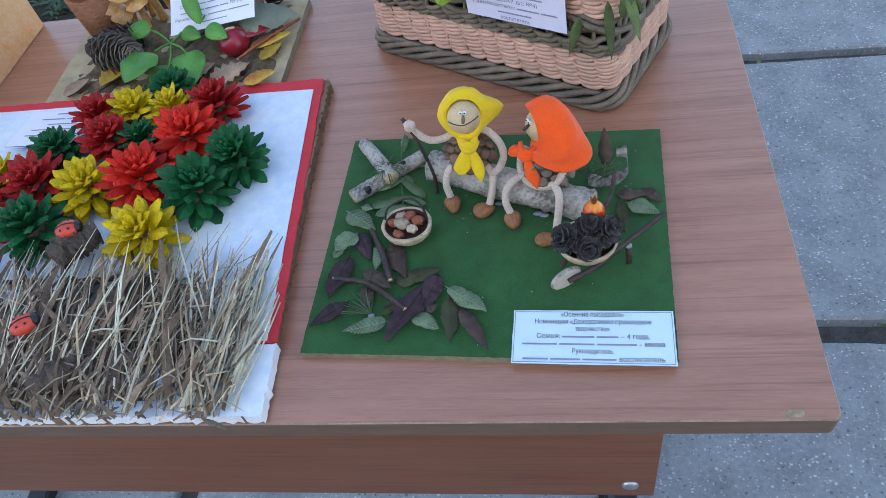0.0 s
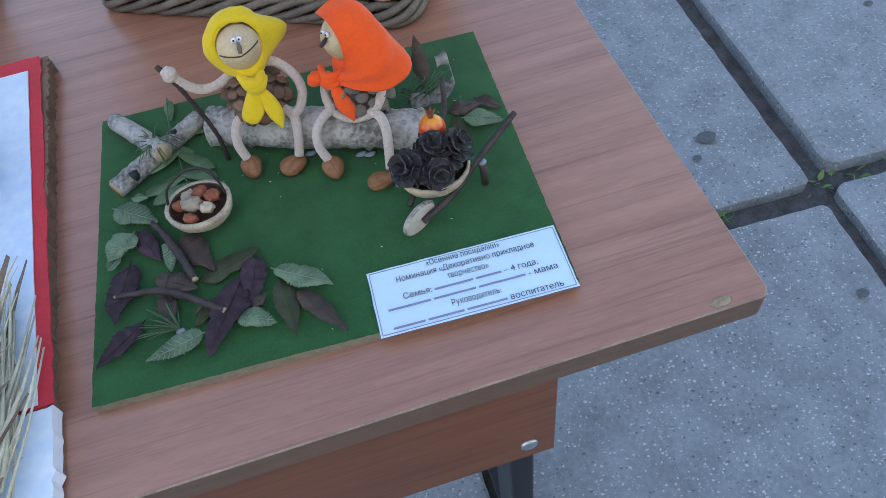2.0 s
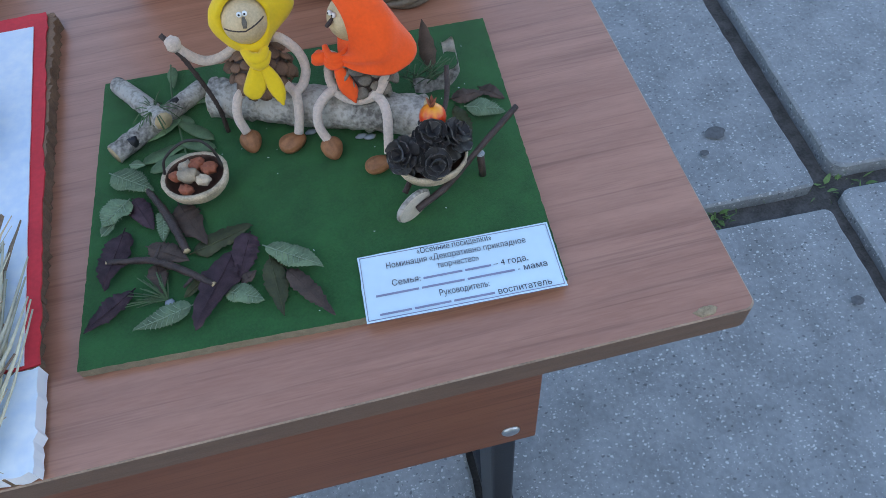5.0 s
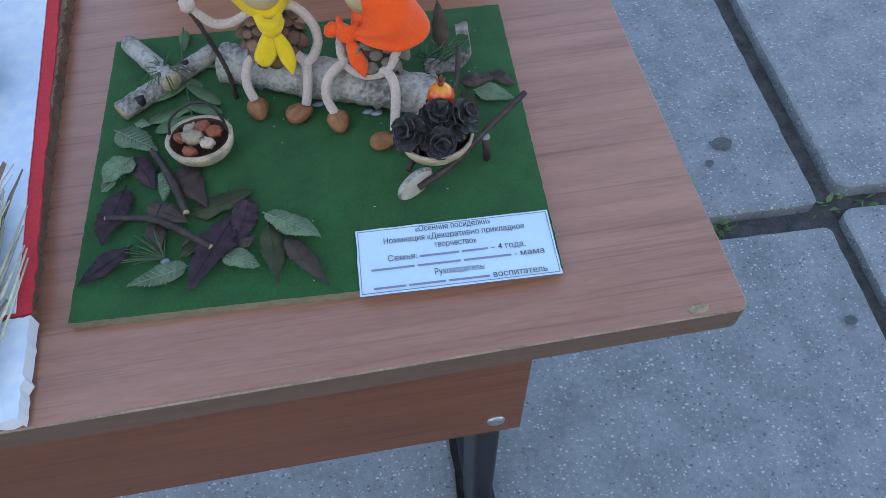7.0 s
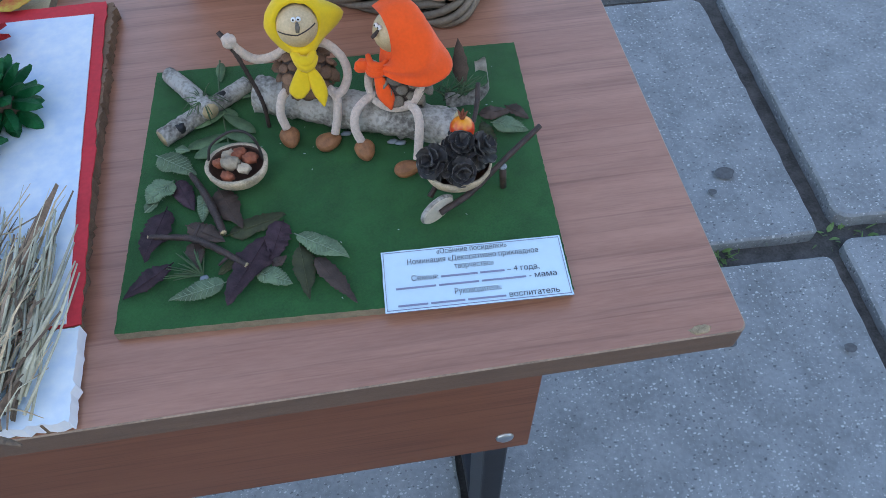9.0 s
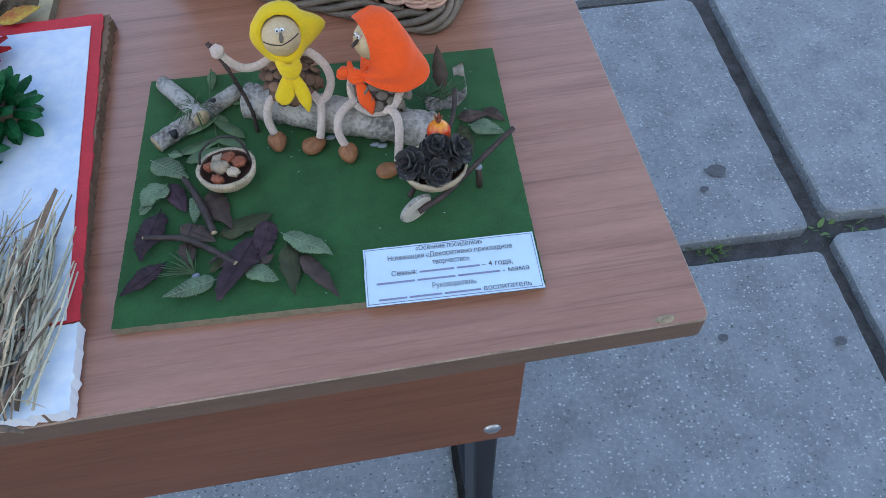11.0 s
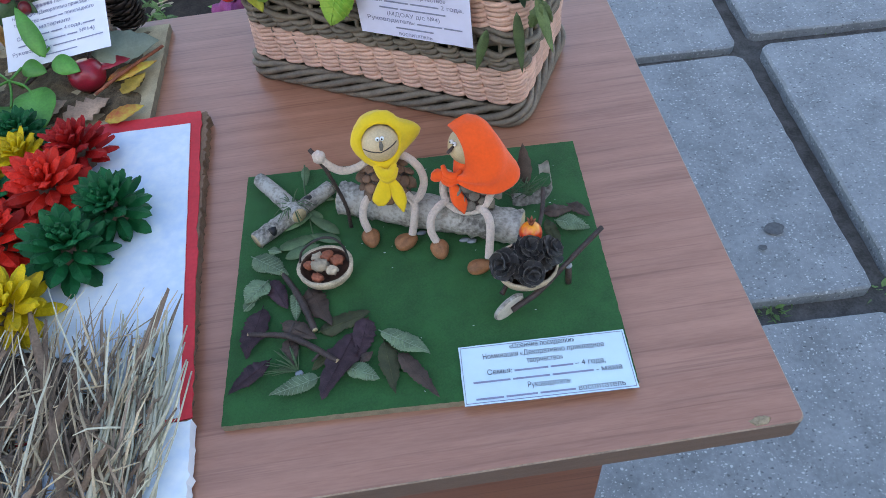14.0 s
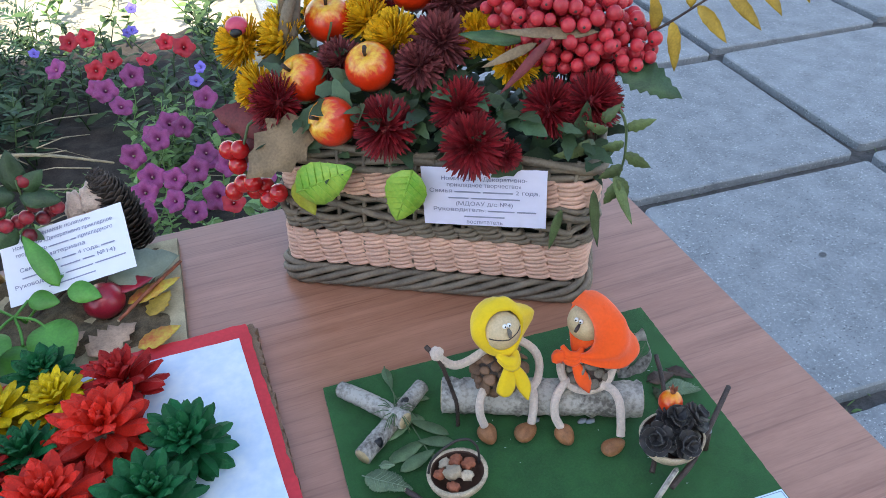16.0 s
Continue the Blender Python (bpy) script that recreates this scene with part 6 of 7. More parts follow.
def loose_leaf(name, p, d, up, l, w, material, label, tooth=0.08, bend=0.15, steps=11, fold=0.15, group="leaves in the basket", category="leaf", thick=0.0004, m0=None):
    """A leaf from p along d in the basket's frame, its face towards up."""
    base = m0 or KM
    d, up = (base.to_3x3() @ Vector(d)).normalized(), base.to_3x3() @ Vector(up)
    s = up.cross(d).normalized()
    u = d.cross(s)
    m = Matrix((d, s, u)).transposed().to_4x4()
    m.translation = base @ Vector(p)
    bm = bmesh.new()
    leaf_mesh(bm, l, w, tooth=tooth, bend=bend, fold=fold, steps=steps, thick=thick)
    return tagged(part(name, bm, material, None, at=m), label, category, group)


# two artificial leaves with pressed veins
for p, d, l, w in (((-0.095, -0.077, 0.101), (0.95, -0.10, 0.55), 0.054, 0.036), ((-0.006, -0.079, 0.128), (-0.28, -0.05, -0.9), 0.046, 0.034)):
    t = loose_leaf("artificial_leaf", p, d, (0, -1, 0.25), l, w, M["plasticleaf"], "bright green artificial leaf with pressed veins on the basket", tooth=0.02, bend=0.0, fold=0.06, steps=15)
    bm = bmesh.new()
    tube(bm, [(0, 0, 0.0005), (l * 0.5, 0, 0.0005), (l * 0.98, 0, 0.0005)], [0.0009, 0.0004], 5)
    part("midrib", bm, M["plasticleaf"], t)
    for k in range(1, 7):
        for sgn in (1, -1):
            x = l * k / 8
            bm = bmesh.new()
            ww = w / 2 * math.sin(math.pi * (k + 1.3) / 8.6) * 0.85
            tube(bm, [(x, 0, 0.0004), (x + ww * 0.45, sgn * ww, 0.07 * ww + 0.0006)], [0.0007, 0.0004], 4)
            part("vein", bm, M["plasticleaf"], t)
loose_leaf("artificial_leaf", (-0.098, -0.068, 0.105), (0.45, -0.05, -0.9), (0, -1, 0.2), 0.030, 0.020, M["plasticdark"], "orange-tinted artificial leaf behind a green one", tooth=0.02)
loose_leaf("oak_leaf", (-0.085, -0.055, 0.150), (-0.65, -0.3, -0.65), (-0.1, -1, 0.5), 0.060, 0.042, M["dryleaf"], "dry grey-brown curled leaf at the basket rim", tooth=0.16, bend=0.3, steps=9, fold=0.35)
loose_leaf("maroon_leaf", (-0.118, -0.03, 0.128), (-1, -0.1, 0.30), (0, -0.8, 0.7), 0.055, 0.034, M["winerleaf"], "large maroon leaf beside the apples", tooth=0.1, bend=-0.2)
loose_leaf("maroon_leaf", (-0.118, -0.04, 0.120), (-0.9, -0.2, -0.1), (0, -0.8, 0.7), 0.045, 0.028, M["winerleaf"], "large maroon leaf beside the apples", tooth=0.1, bend=-0.3)
loose_leaf("green_leaf", (0.130, -0.02, 0.185), (0.9, -0.3, -0.2), (0, -0.5, 0.85), 0.050, 0.028, M["leafdark"], "green toothed leaf beside the rowan berries", tooth=0.14, bend=-0.15, steps=15)
loose_leaf("narrow_leaf", (0.115, -0.03, 0.213), (-1, -0.15, -0.05), (0, -0.6, 0.8), 0.070, 0.010, M["dryleaf"], "narrow brownish leaf across the berries", tooth=0.02)
loose_leaf("narrow_leaf", (0.085, -0.045, 0.215), (-0.6, -0.15, -0.75), (0, -0.8, 0.6), 0.050, 0.008, M["winerleaf"], "narrow dusky red leaf across the flowers", tooth=0.02)
loose_leaf("narrow_leaf", (0.075, -0.04, 0.208), (-0.9, -0.15, -0.45), (0, -0.8, 0.6), 0.040, 0.008, M["dryleaf"], "narrow brownish leaf across the flowers", tooth=0.02)
loose_leaf("narrow_leaf", (0.066, -0.03, 0.206), (-1, -0.1, 0.0), (0, -0.6, 0.8), 0.045, 0.013, M["leafdark"], "narrow green leaf across the flowers", tooth=0.06)

# trailing stem at the corner
M["leafhang"] = mat("limp olive-green leaf", (0.085, 0.125, 0.045), 0.55, 0.35, 90, bump=0.3, obj_random=0.3)
vine = thing("trailing_stem", kw((0.135, -0.05, 0.16)), "green trailing stem with small leaves at the basket corner", "stem")
o = Vector((0.135, -0.05, 0.16))
vp = smooth_path([(0.12, -0.04, 0.175), (0.136, -0.055, 0.165), (0.140, -0.06, 0.14), (0.137, -0.064, 0.115), (0.142, -0.066, 0.10)], 6)
bm = bmesh.new()
tube(bm, [KM.to_3x3() @ (p - o) for p in vp], [0.0011, 0.0007], 6)
part("stalk", bm, M["stem"], vine)
rv = random.Random(4)
for k, (px_, pz, a, l) in enumerate(((0.138, 0.162, 20, 0.022), (0.138, 0.150, 200, 0.020), (0.140, 0.142, -30, 0.024), (0.139, 0.132, 215, 0.022), (0.138, 0.122, -60, 0.020), (0.137, 0.118, 250, 0.024), (0.126, 0.158, 160, 0.02), (0.122, 0.165, 60, 0.02), (0.115, 0.150, 230, 0.022), (0.108, 0.142, 200, 0.02))):
    bm = bmesh.new()
    d = KM.to_3x3() @ Vector((math.cos(radians(a)), -0.35, math.sin(radians(a))))
    up = KM.to_3x3() @ Vector((rv.uniform(-0.3, 0.3), -1, rv.uniform(0, 0.6)))
    s = up.cross(d).normalized()
    m = Matrix((d.normalized(), s, d.normalized().cross(s))).transposed().to_4x4()
    m.translation = KM.to_3x3() @ (Vector((px_, -0.063, pz)) - o)
    leaf_mesh(bm, l * 0.85, l * 0.42, tooth=0.12, bend=-0.4, fold=0.35, thick=0.0003)
    part("leaf", bm, M["leafhang"], vine, at=m)
for p, d, l in (((0.121, -0.066, 0.112), (0.10, -0.02, -0.95), 0.046), ((0.100, -0.068, 0.095), (-0.25, -0.05, -0.95), 0.034), ((0.134, -0.064, 0.125), (0.35, -0.1, -0.9), 0.040)):
    loose_leaf("narrow_leaf", p, d, (0.4, -1, 0.1), l, 0.0085, M["leafhang"], "hanging narrow green leaf at the basket corner", tooth=0.03)

# dark foliage filling the basket
bm = bmesh.new()
rl = random.Random(8)
for k in range(520):
    x, y = rl.uniform(-0.115, 0.125), rl.uniform(-0.066, 0.055)
    top_z = 0.165 + 0.035 * (y + 0.06) / 0.12
    z = rl.uniform(0.118, top_z)
    d = Vector((x * 4 + rl.gauss(0, 0.7), -0.3 + rl.gauss(0, 0.7), rl.uniform(-0.2, 0.9))).normalized()
    up = Vector((rl.gauss(0, 0.4), -0.6, 0.8))
    s = up.cross(d).normalized()
    m = Matrix((d, s, d.cross(s))).transposed().to_4x4()
    m.translation = Vector((x, y, z))
    l = rl.uniform(0.014, 0.030)
    leaf_mesh(bm, l, l * rl.uniform(0.4, 0.65), m=m, tooth=0.12, bend=-0.2, steps=6)
M["fill"] = island_var(mat("dark green bouquet leaves", (0.040, 0.075, 0.032), 0.55, 0.3, 60, bump=0.2), 0.45)
tagged(part("bouquet_foliage", bm, M["fill"], None, at=KM), "dark green leaves between the basket flowers", "foliage", kind="stuff")
bm = bmesh.new()
box(bm, (-0.108, -0.052, 0.05), (0.112, 0.052, 0.118), 0.012)
M["foam"] = mat("dark florist foam", (0.02, 0.03, 0.018), 0.95, 0.3, 60, bump=0.6)
tagged(part("flower_foam", bm, M["foam"], None, at=KM), "dark green foam block holding the basket flowers", "foam")

# yellowing ash branch
branch = thing("ash_branch", kw((0.15, 0, 0.2)), "yellow-brown autumn ash leaf sprig sticking out of the basket", "branch")
o = Vector((0.15, 0, 0.2))
bm = bmesh.new()
bp_ = smooth_path([(0.12, 0, 0.185), (0.157, 0, 0.205), (0.185, 0, 0.226), (0.215, 0.004, 0.245), (0.245, 0.008, 0.256)], 5)
tube(bm, [KM.to_3x3() @ (p - o) for p in bp_], [0.0012, 0.0007], 6)
part("stalk", bm, M["barkdark"], branch)
for p, d in (((0.165, 0, 0.211), (0.25, -0.2, -1)), ((0.180, 0, 0.222), (0.75, -0.3, -0.65)), ((0.196, 0, 0.233), (0.8, -0.3, -0.6)), ((0.212, 0.003, 0.243), (0.75, -0.3, -0.7)), ((0.176, 0, 0.220), (-0.1, 0.2, 1)), ((0.2, 0, 0.236), (0.2, 0.2, 1)), ((0.243, 0.008, 0.255), (0.9, 0, -0.25)), ((0.230, 0.005, 0.251), (0.7, -0.2, -0.7)), ((0.155, 0, 0.204), (-0.15, -0.3, 0.9))):
    dd = (KM.to_3x3() @ Vector(d)).normalized()
    up = KM.to_3x3() @ Vector((0.2, -0.9, 0.6))
    s = up.cross(dd).normalized()
    m = Matrix((dd, s, dd.cross(s))).transposed().to_4x4()
    m.translation = KM.to_3x3() @ (Vector(p) - o)
    bm = bmesh.new()
    leaf_mesh(bm, rl.uniform(0.028, 0.038), 0.011, m=m, tooth=0.05, bend=-0.15, fold=0.25, thick=0.0003)
    part("leaflet", bm, M["ashleaf"], branch)
# toy ladybird on a yellow flower
t = thing("toy_ladybird", kw((-0.146, -0.012, 0.201)), "small pink-red toy ladybird on a yellow flower", "toy")
bm = bmesh.new()
ball(bm, (0, 0, 0), (0.0085, 0.007, 0.0068), 14, 10)
M["pinkbug"] = mat("pink-red glossy toy", (0.55, 0.06, 0.12), 0.3, 0.1, 80, bump=0)
part("shell", bm, M["pinkbug"], t)
bm = bmesh.new()
ball(bm, (-0.002, -0.006, -0.003), (0.0045, 0.0035, 0.0035), 12, 8)
part("front_end", bm, M["black"], t)
# ---- hardboard with the forest still life ----
CZ = 0.768
bm = bmesh.new()
o = Vector((-0.54, 0.41, TOP))
sheet(bm, ((-0.664, 0.3345), (-0.416, 0.3360), (-0.412, 0.478), (-0.660, 0.480)), TOP, CZ, 40, 24, 0.0012, 0.0004, 12)
bmesh.ops.translate(bm, verts=bm.verts, vec=-o)
tagged(part("hardboard", bm, [M["hard"], M["ply"]], None, at=o, smooth=False), "bare beige hardboard sheet carrying a forest still life", "craft board")
M["moss"] = mat("crumbs of bark and moss", (0.13, 0.095, 0.055), 0.95, 0.5, 120, bump=0.9, bscale=420)
bm = bmesh.new()
g = []
for j in range(25):
    row = []
    for i in range(41):
        u, v = i / 40, j / 24
        x, y = -0.645 + 0.222 * u, 0.346 + 0.128 * v
        e = max(0, min(1, i / 4, (40 - i) / 4, j / 4, (24 - j) / 3))
        z = 0.0065 * e * (0.6 + 1.1 * noise.noise(Vector((x * 55, y * 55, 4)))) + 0.002 * noise.noise(Vector((x * 260, y * 260, 5))) - 0.0012
        row.append(bm.verts.new((x + 0.54, y - 0.41, z)))
    g.append(row)
for j in range(24):
    for i in range(40):
        bm.faces.new((g[j][i], g[j][i + 1], g[j + 1][i + 1], g[j + 1][i]))
tagged(part("litter_layer", bm, M["moss"], None, at=(-0.54, 0.41, CZ)), "glued crumbs of bark, moss and grass", "litter", kind="stuff")
IDT = Matrix.Identity(4)
M["leaflive"] = mat("fresh green round leaf", (0.085, 0.27, 0.04), 0.45, 0.22, 60, bump=0.25, obj_random=0.12)
M["paledry"] = mat("pale pink-brown dead leaf", (0.38, 0.25, 0.17), 0.8, 0.35, 60, bump=0.4, obj_random=0.2)
M["greyleaf"] = mat("grey-green silvery leaf", (0.22, 0.26, 0.20), 0.7, 0.15, 60, bump=0.2)
M["yellowleaf"] = mat("yellow leaf with red blush", (0.55, 0.10, 0.03), 0.6, 0.3, 45, col2=(0.62, 0.50, 0.06), bump=0.2)
M["mushroom"] = mat("ochre mushroom", (0.54, 0.31, 0.12), 0.42, 0.4, 70, bump=0.2, obj_random=0.15)
M["fluff"] = mat("pale cotton wool", (0.66, 0.50, 0.42), 0.98, 0.2, 120, bump=0.9, bscale=500, sheen=0.4)
M["darkred"] = mat("dark red apple", (0.30, 0.012, 0.03), 0.3, 0.25, 90, bump=0.1, coat=0.2)
M["bigcone"] = island_var(mat("dark brown spruce cone scales", (0.055, 0.040, 0.034), 0.7, 0.3, 150, bump=0.3), 0.4)

# leaning printed card
card("name_card", [(-0.536, 0.4033, 0.788), (-0.4405, 0.398, 0.806), (-0.4418, 0.446, 0.8345), (-0.5369, 0.4515, 0.820)], "white printed paper label leaning on the still life",
     [("«######## полянке»", 0.046, True), ("Номинация «Декоративно прикладное", 0.078, False), ("творчество ####### ## прикладного", 0.076, False), ("материала", 0.03, False), ("Семья ##### #### 4 года, ####", 0.074, True),
      ("######### ##### ### №14)", 0.072, True), ("Руководитель: ######## #########", 0.086, False), ("#########", 0.036, False)], M["inkblue"], lead=0.0064, size=0.0046, curl=0.001)
# broad fresh leaves on one stalk
sprig = thing("green_sprig", (-0.535, 0.385, CZ), "fresh green sprig with round leaves before the card", "leaf sprig")
o = Vector((-0.535, 0.385, CZ))
for pts in ([(-0.53, 0.40, 0.775), (-0.533, 0.392, 0.789), (-0.54, 0.372, 0.796)], [(-0.533, 0.392, 0.789), (-0.518, 0.382, 0.790), (-0.510, 0.372, 0.787)], [(-0.533, 0.392, 0.789), (-0.528, 0.375, 0.788), (-0.526, 0.36, 0.786)], [(-0.533, 0.392, 0.789), (-0.548, 0.405, 0.793), (-0.56, 0.41, 0.795)], [(-0.533, 0.392, 0.789), (-0.522, 0.402, 0.794)], [(-0.53, 0.40, 0.775), (-0.51, 0.408, 0.792), (-0.494, 0.407, 0.806)]):
    bm = bmesh.new()
    tube(bm, smooth_path([Vector(p) - o for p in pts], 4), [0.0011], 6)
    part("stalk", bm, M["leaflive"], sprig)
for p, d, l, w, up in (((-0.541, 0.368, 0.797), (-0.25, -0.9, 0.12), 0.046, 0.036, (0, -0.35, 0.95)), ((-0.512, 0.376, 0.788), (0.35, -0.9, -0.1), 0.044, 0.036, (0.1, -0.35, 0.95)), ((-0.527, 0.362, 0.785), (-0.25, -0.9, -0.1), 0.032, 0.028, (0, -0.3, 0.95)), ((-0.556, 0.408, 0.795), (-0.95, 0.1, 0.1), 0.028, 0.020, (0, -0.5, 0.9)), ((-0.522, 0.402, 0.794), (0.8, -0.35, 0.0), 0.024, 0.017, (0, -0.5, 0.9)), ((-0.497, 0.398, 0.803), (-0.35, 0.62, 0.70), 0.048, 0.016, (0.3, -0.9, 0.5)), ((-0.492, 0.396, 0.800), (0.85, -0.45, -0.15), 0.026, 0.018, (0, -0.5, 0.9))):
    dd = Vector(d).normalized()
    s = Vector(up).cross(dd).normalized()
    m = Matrix((dd, s, dd.cross(s))).transposed().to_4x4()
    m.translation = Vector(p) - o
    bm = bmesh.new()
    leaf_mesh(bm, l, w, m=m, bend=-0.1, fold=0.18, thick=0.0004, steps=12, tipness=0.2)
    part("leaf", bm, M["leaflive"], sprig)
bm = bmesh.new()
ball(bm, (0, 0, 0), (0.016, 0.0155, 0.014), 20, 14, rough=0.05)
t = thing("apple", (-0.471, 0.397, CZ + 0.013), "small dark red apple lying on the hardboard", "apple")
part("flesh", bm, M["darkred"], t)
bm = bmesh.new()
tube(bm, [(0.004, 0.006, 0.011), (0.008, 0.010, 0.018)], [0.0008], 6)
part("stalk", bm, M["barkdark"], t)


def lay_leaf(p, d, l, w, material, label, lift=0.0, tooth=0.06, bend=0.05, fold=0.15, up=(0, 0, 1), category="leaf"):
    return loose_leaf("autumn_leaf", (p[0], p[1], CZ + 0.006 + lift), (*d, 0.0), up, l, w, material, label, tooth=tooth, bend=bend, fold=fold, group="autumn leaves on the hardboard", category=category, m0=IDT)


lay_leaf((-0.466, 0.412), (0.95, 0.25), 0.058, 0.038, M["greyleaf"], "silvery grey-green leaf on the hardboard", lift=0.016, bend=-0.12, up=(0, -0.4, 0.9))
lay_leaf((-0.450, 0.339), (0.93, 0.32), 0.034, 0.021, M["yellowleaf"], "yellow leaf with a red blush on the hardboard", lift=0.001)
lay_leaf((-0.485, 0.345), (0.80, 0.50), 0.042, 0.032, M["paledry"], "dry brown lobed leaf on the hardboard", tooth=0.22)
lay_leaf((-0.462, 0.400), (0.98, 0.1), 0.030, 0.020, M["darkred"], "crimson leaf behind the red apple", lift=0.012)
lay_leaf((-0.455, 0.392), (0.95, 0.35), 0.045, 0.02, M["yellowleaf"], "yellow-green leaf under the stick", lift=0.002)
lay_leaf((-0.440, 0.372), (0.6, 0.8), 0.03, 0.018, M["ashleaf"], "yellow curled leaf near the board edge", lift=0.001, tooth=0.15)
lay_leaf((-0.600, 0.350), (0.8, 0.6), 0.03, 0.024, M["ashleaf"], "pale yellow lump of dry leaf", lift=0.004, tooth=0.2, fold=0.5)
lay_leaf((-0.640, 0.345), (0.7, 0.7), 0.03, 0.02, M["paledry"], "dry brown leaf on the hardboard", lift=0.0)
lay_leaf((-0.515, 0.352), (0.7, 0.5), 0.035, 0.024, M["paledry"], "dry brown leaf on the hardboard", lift=0.0, tooth=0.18)
stick("dry_stick", [(-0.462, 0.372, CZ + 0.010), (-0.44, 0.395, CZ + 0.012), (-0.411, 0.432, CZ + 0.008)], [0.0013, 0.0016, 0.0014], M["rust"], "thin red-brown dry stick on the hardboard")
stick("dry_stick", [(-0.525, 0.395, CZ + 0.012), (-0.51, 0.402, CZ + 0.018), (-0.487, 0.413, CZ + 0.026)], [0.0016, 0.0013], M["barkdark"], "thin dark stick before the card")
stick("dry_stick", [(-0.610, 0.338, CZ + 0.006), (-0.590, 0.355, CZ + 0.008), (-0.57, 0.372, CZ + 0.008)], [0.0010, 0.0010], M["barkdark"], "thin dry stick on the hardboard")


def spruce_cone(at, r, h, n, size, material, label, rot, name="spruce_cone"):
    """A standing or lying cone of overlapping pointed scales."""
    bm = bmesh.new()
    rnd = random.Random(n)
    for k in range(n):
        f = (k + 0.5) / n
        z = h * f
        rr = r * (math.sin(math.pi * (0.16 + 0.8 * f)) ** 0.7)
        a = k * 137.508
        m = Matrix.Translation((0, 0, z)) @ pose(0, 0, 0, 0, -18 - 40 * f, a) @ Matrix.Translation((rr * 0.35, 0, 0))
        leaf_mesh(bm, rr * 0.75 + size * 0.25, size * rnd.uniform(0.85, 1.15), m=m, steps=4, fold=0.3, bend=0.2, thick=0.0007, tipness=-0.6)
    ball(bm, (0, 0, h / 2), (r * 0.5, r * 0.5, h * 0.48), 10, 8)
    return tagged(part(name, bm, material, None, at=pose(*at, *rot)), label, "cone")


spruce_cone((-0.4395, 0.474, CZ + 0.002), 0.021, 0.080, 150, 0.013, M["bigcone"], "dark brown spruce cone standing on the hardboard", (4, -12, 0))
spruce_cone((-0.615, 0.398, CZ + 0.018), 0.022, 0.06, 90, 0.017, M["conegrey"], "grey-brown open pine cone lying on the hardboard", (80, 0, 60), "pine_cone")
spruce_cone((-0.575, 0.425, CZ + 0.014), 0.018, 0.055, 80, 0.014, M["bigcone"], "brown pine cone lying behind the sprig", (75, 0, -40), "pine_cone")
bm = bmesh.new()
for c, r in (((0, 0, 0.018), (0.016, 0.013, 0.020)), ((0.010, 0.004, 0.030), (0.012, 0.010, 0.016)), ((-0.012, -0.002, 0.036), (0.008, 0.007, 0.014)), ((0.003, 0, 0.040), (0.011, 0.009, 0.012))):
    ball(bm, c, r, 20, 14, rough=0.4)
for v in bm.verts:
    v.co.z *= 1.45
tagged(part("cotton_wool", bm, M["fluff"], None, at=(-0.467, 0.468, CZ + 0.002)), "tuft of pale peach cotton wool", "cotton wool")
# mushrooms
rm = random.Random(6)
for x, y, z, r, tx in ((-0.5624, 0.466, 0.105, 0.0150, 0), (-0.5975, 0.459, 0.047, 0.0158, 8), (-0.5717, 0.462, 0.050, 0.0125, -10), (-0.593, 0.467, 0.065, 0.0122, 4), (-0.5752, 0.470, 0.068, 0.0090, -6), (-0.5869, 0.456, 0.032, 0.0115, -8),
                       (-0.6192, 0.462, 0.027, 0.0115, 16), (-0.558, 0.468, 0.056, 0.0105, -18), (-0.5836, 0.473, 0.082, 0.0088, 6), (-0.607, 0.452, 0.022, 0.0105, 10)):
    t = thing("mushroom", (x, y, CZ), "ochre dried mushroom in a cluster on the hardboard", "mushroom", "mushrooms on the hardboard")
    bm = bmesh.new()
    r *= 1.15
    vs = ball(bm, (0, 0, 0), (r, r * 0.95, r * 0.3), 28, 14)
    for v in vs:
        q, a = math.hypot(v.co.x, v.co.y) / r, math.atan2(v.co.y, v.co.x)
        under = v.co.z < -1e-5
        wave = 0.09 * math.sin(3 * a + x * 700) + 0.05 * math.sin(7 * a + x * 300)
        v.co.x *= 1 + 0.6 * wave * q
        v.co.y *= 1 + 0.6 * wave * q
        v.co.z = z + r * (0.30 - 0.50 * q * q + wave * q * q - (0.16 * (1 - 0.6 * q) if under else 0))
    bmesh.ops.rotate(bm, verts=vs, cent=(0, 0, z), matrix=pose(0, 0, 0, rm.uniform(2, 26) if z < 0.1 else -6, tx, 0).to_3x3())
    part("cap", bm, M["mushroom"], t)
    bm = bmesh.new()
    tube(bm, smooth_path([(0.006 * rm.uniform(-1, 1), 0.006 * rm.uniform(-1, 1), 0), (0, 0, z * 0.5), (0, 0, z)], 4), [0.0036, 0.0028], 9)
    part("stalk", bm, M["mushroom"], t)
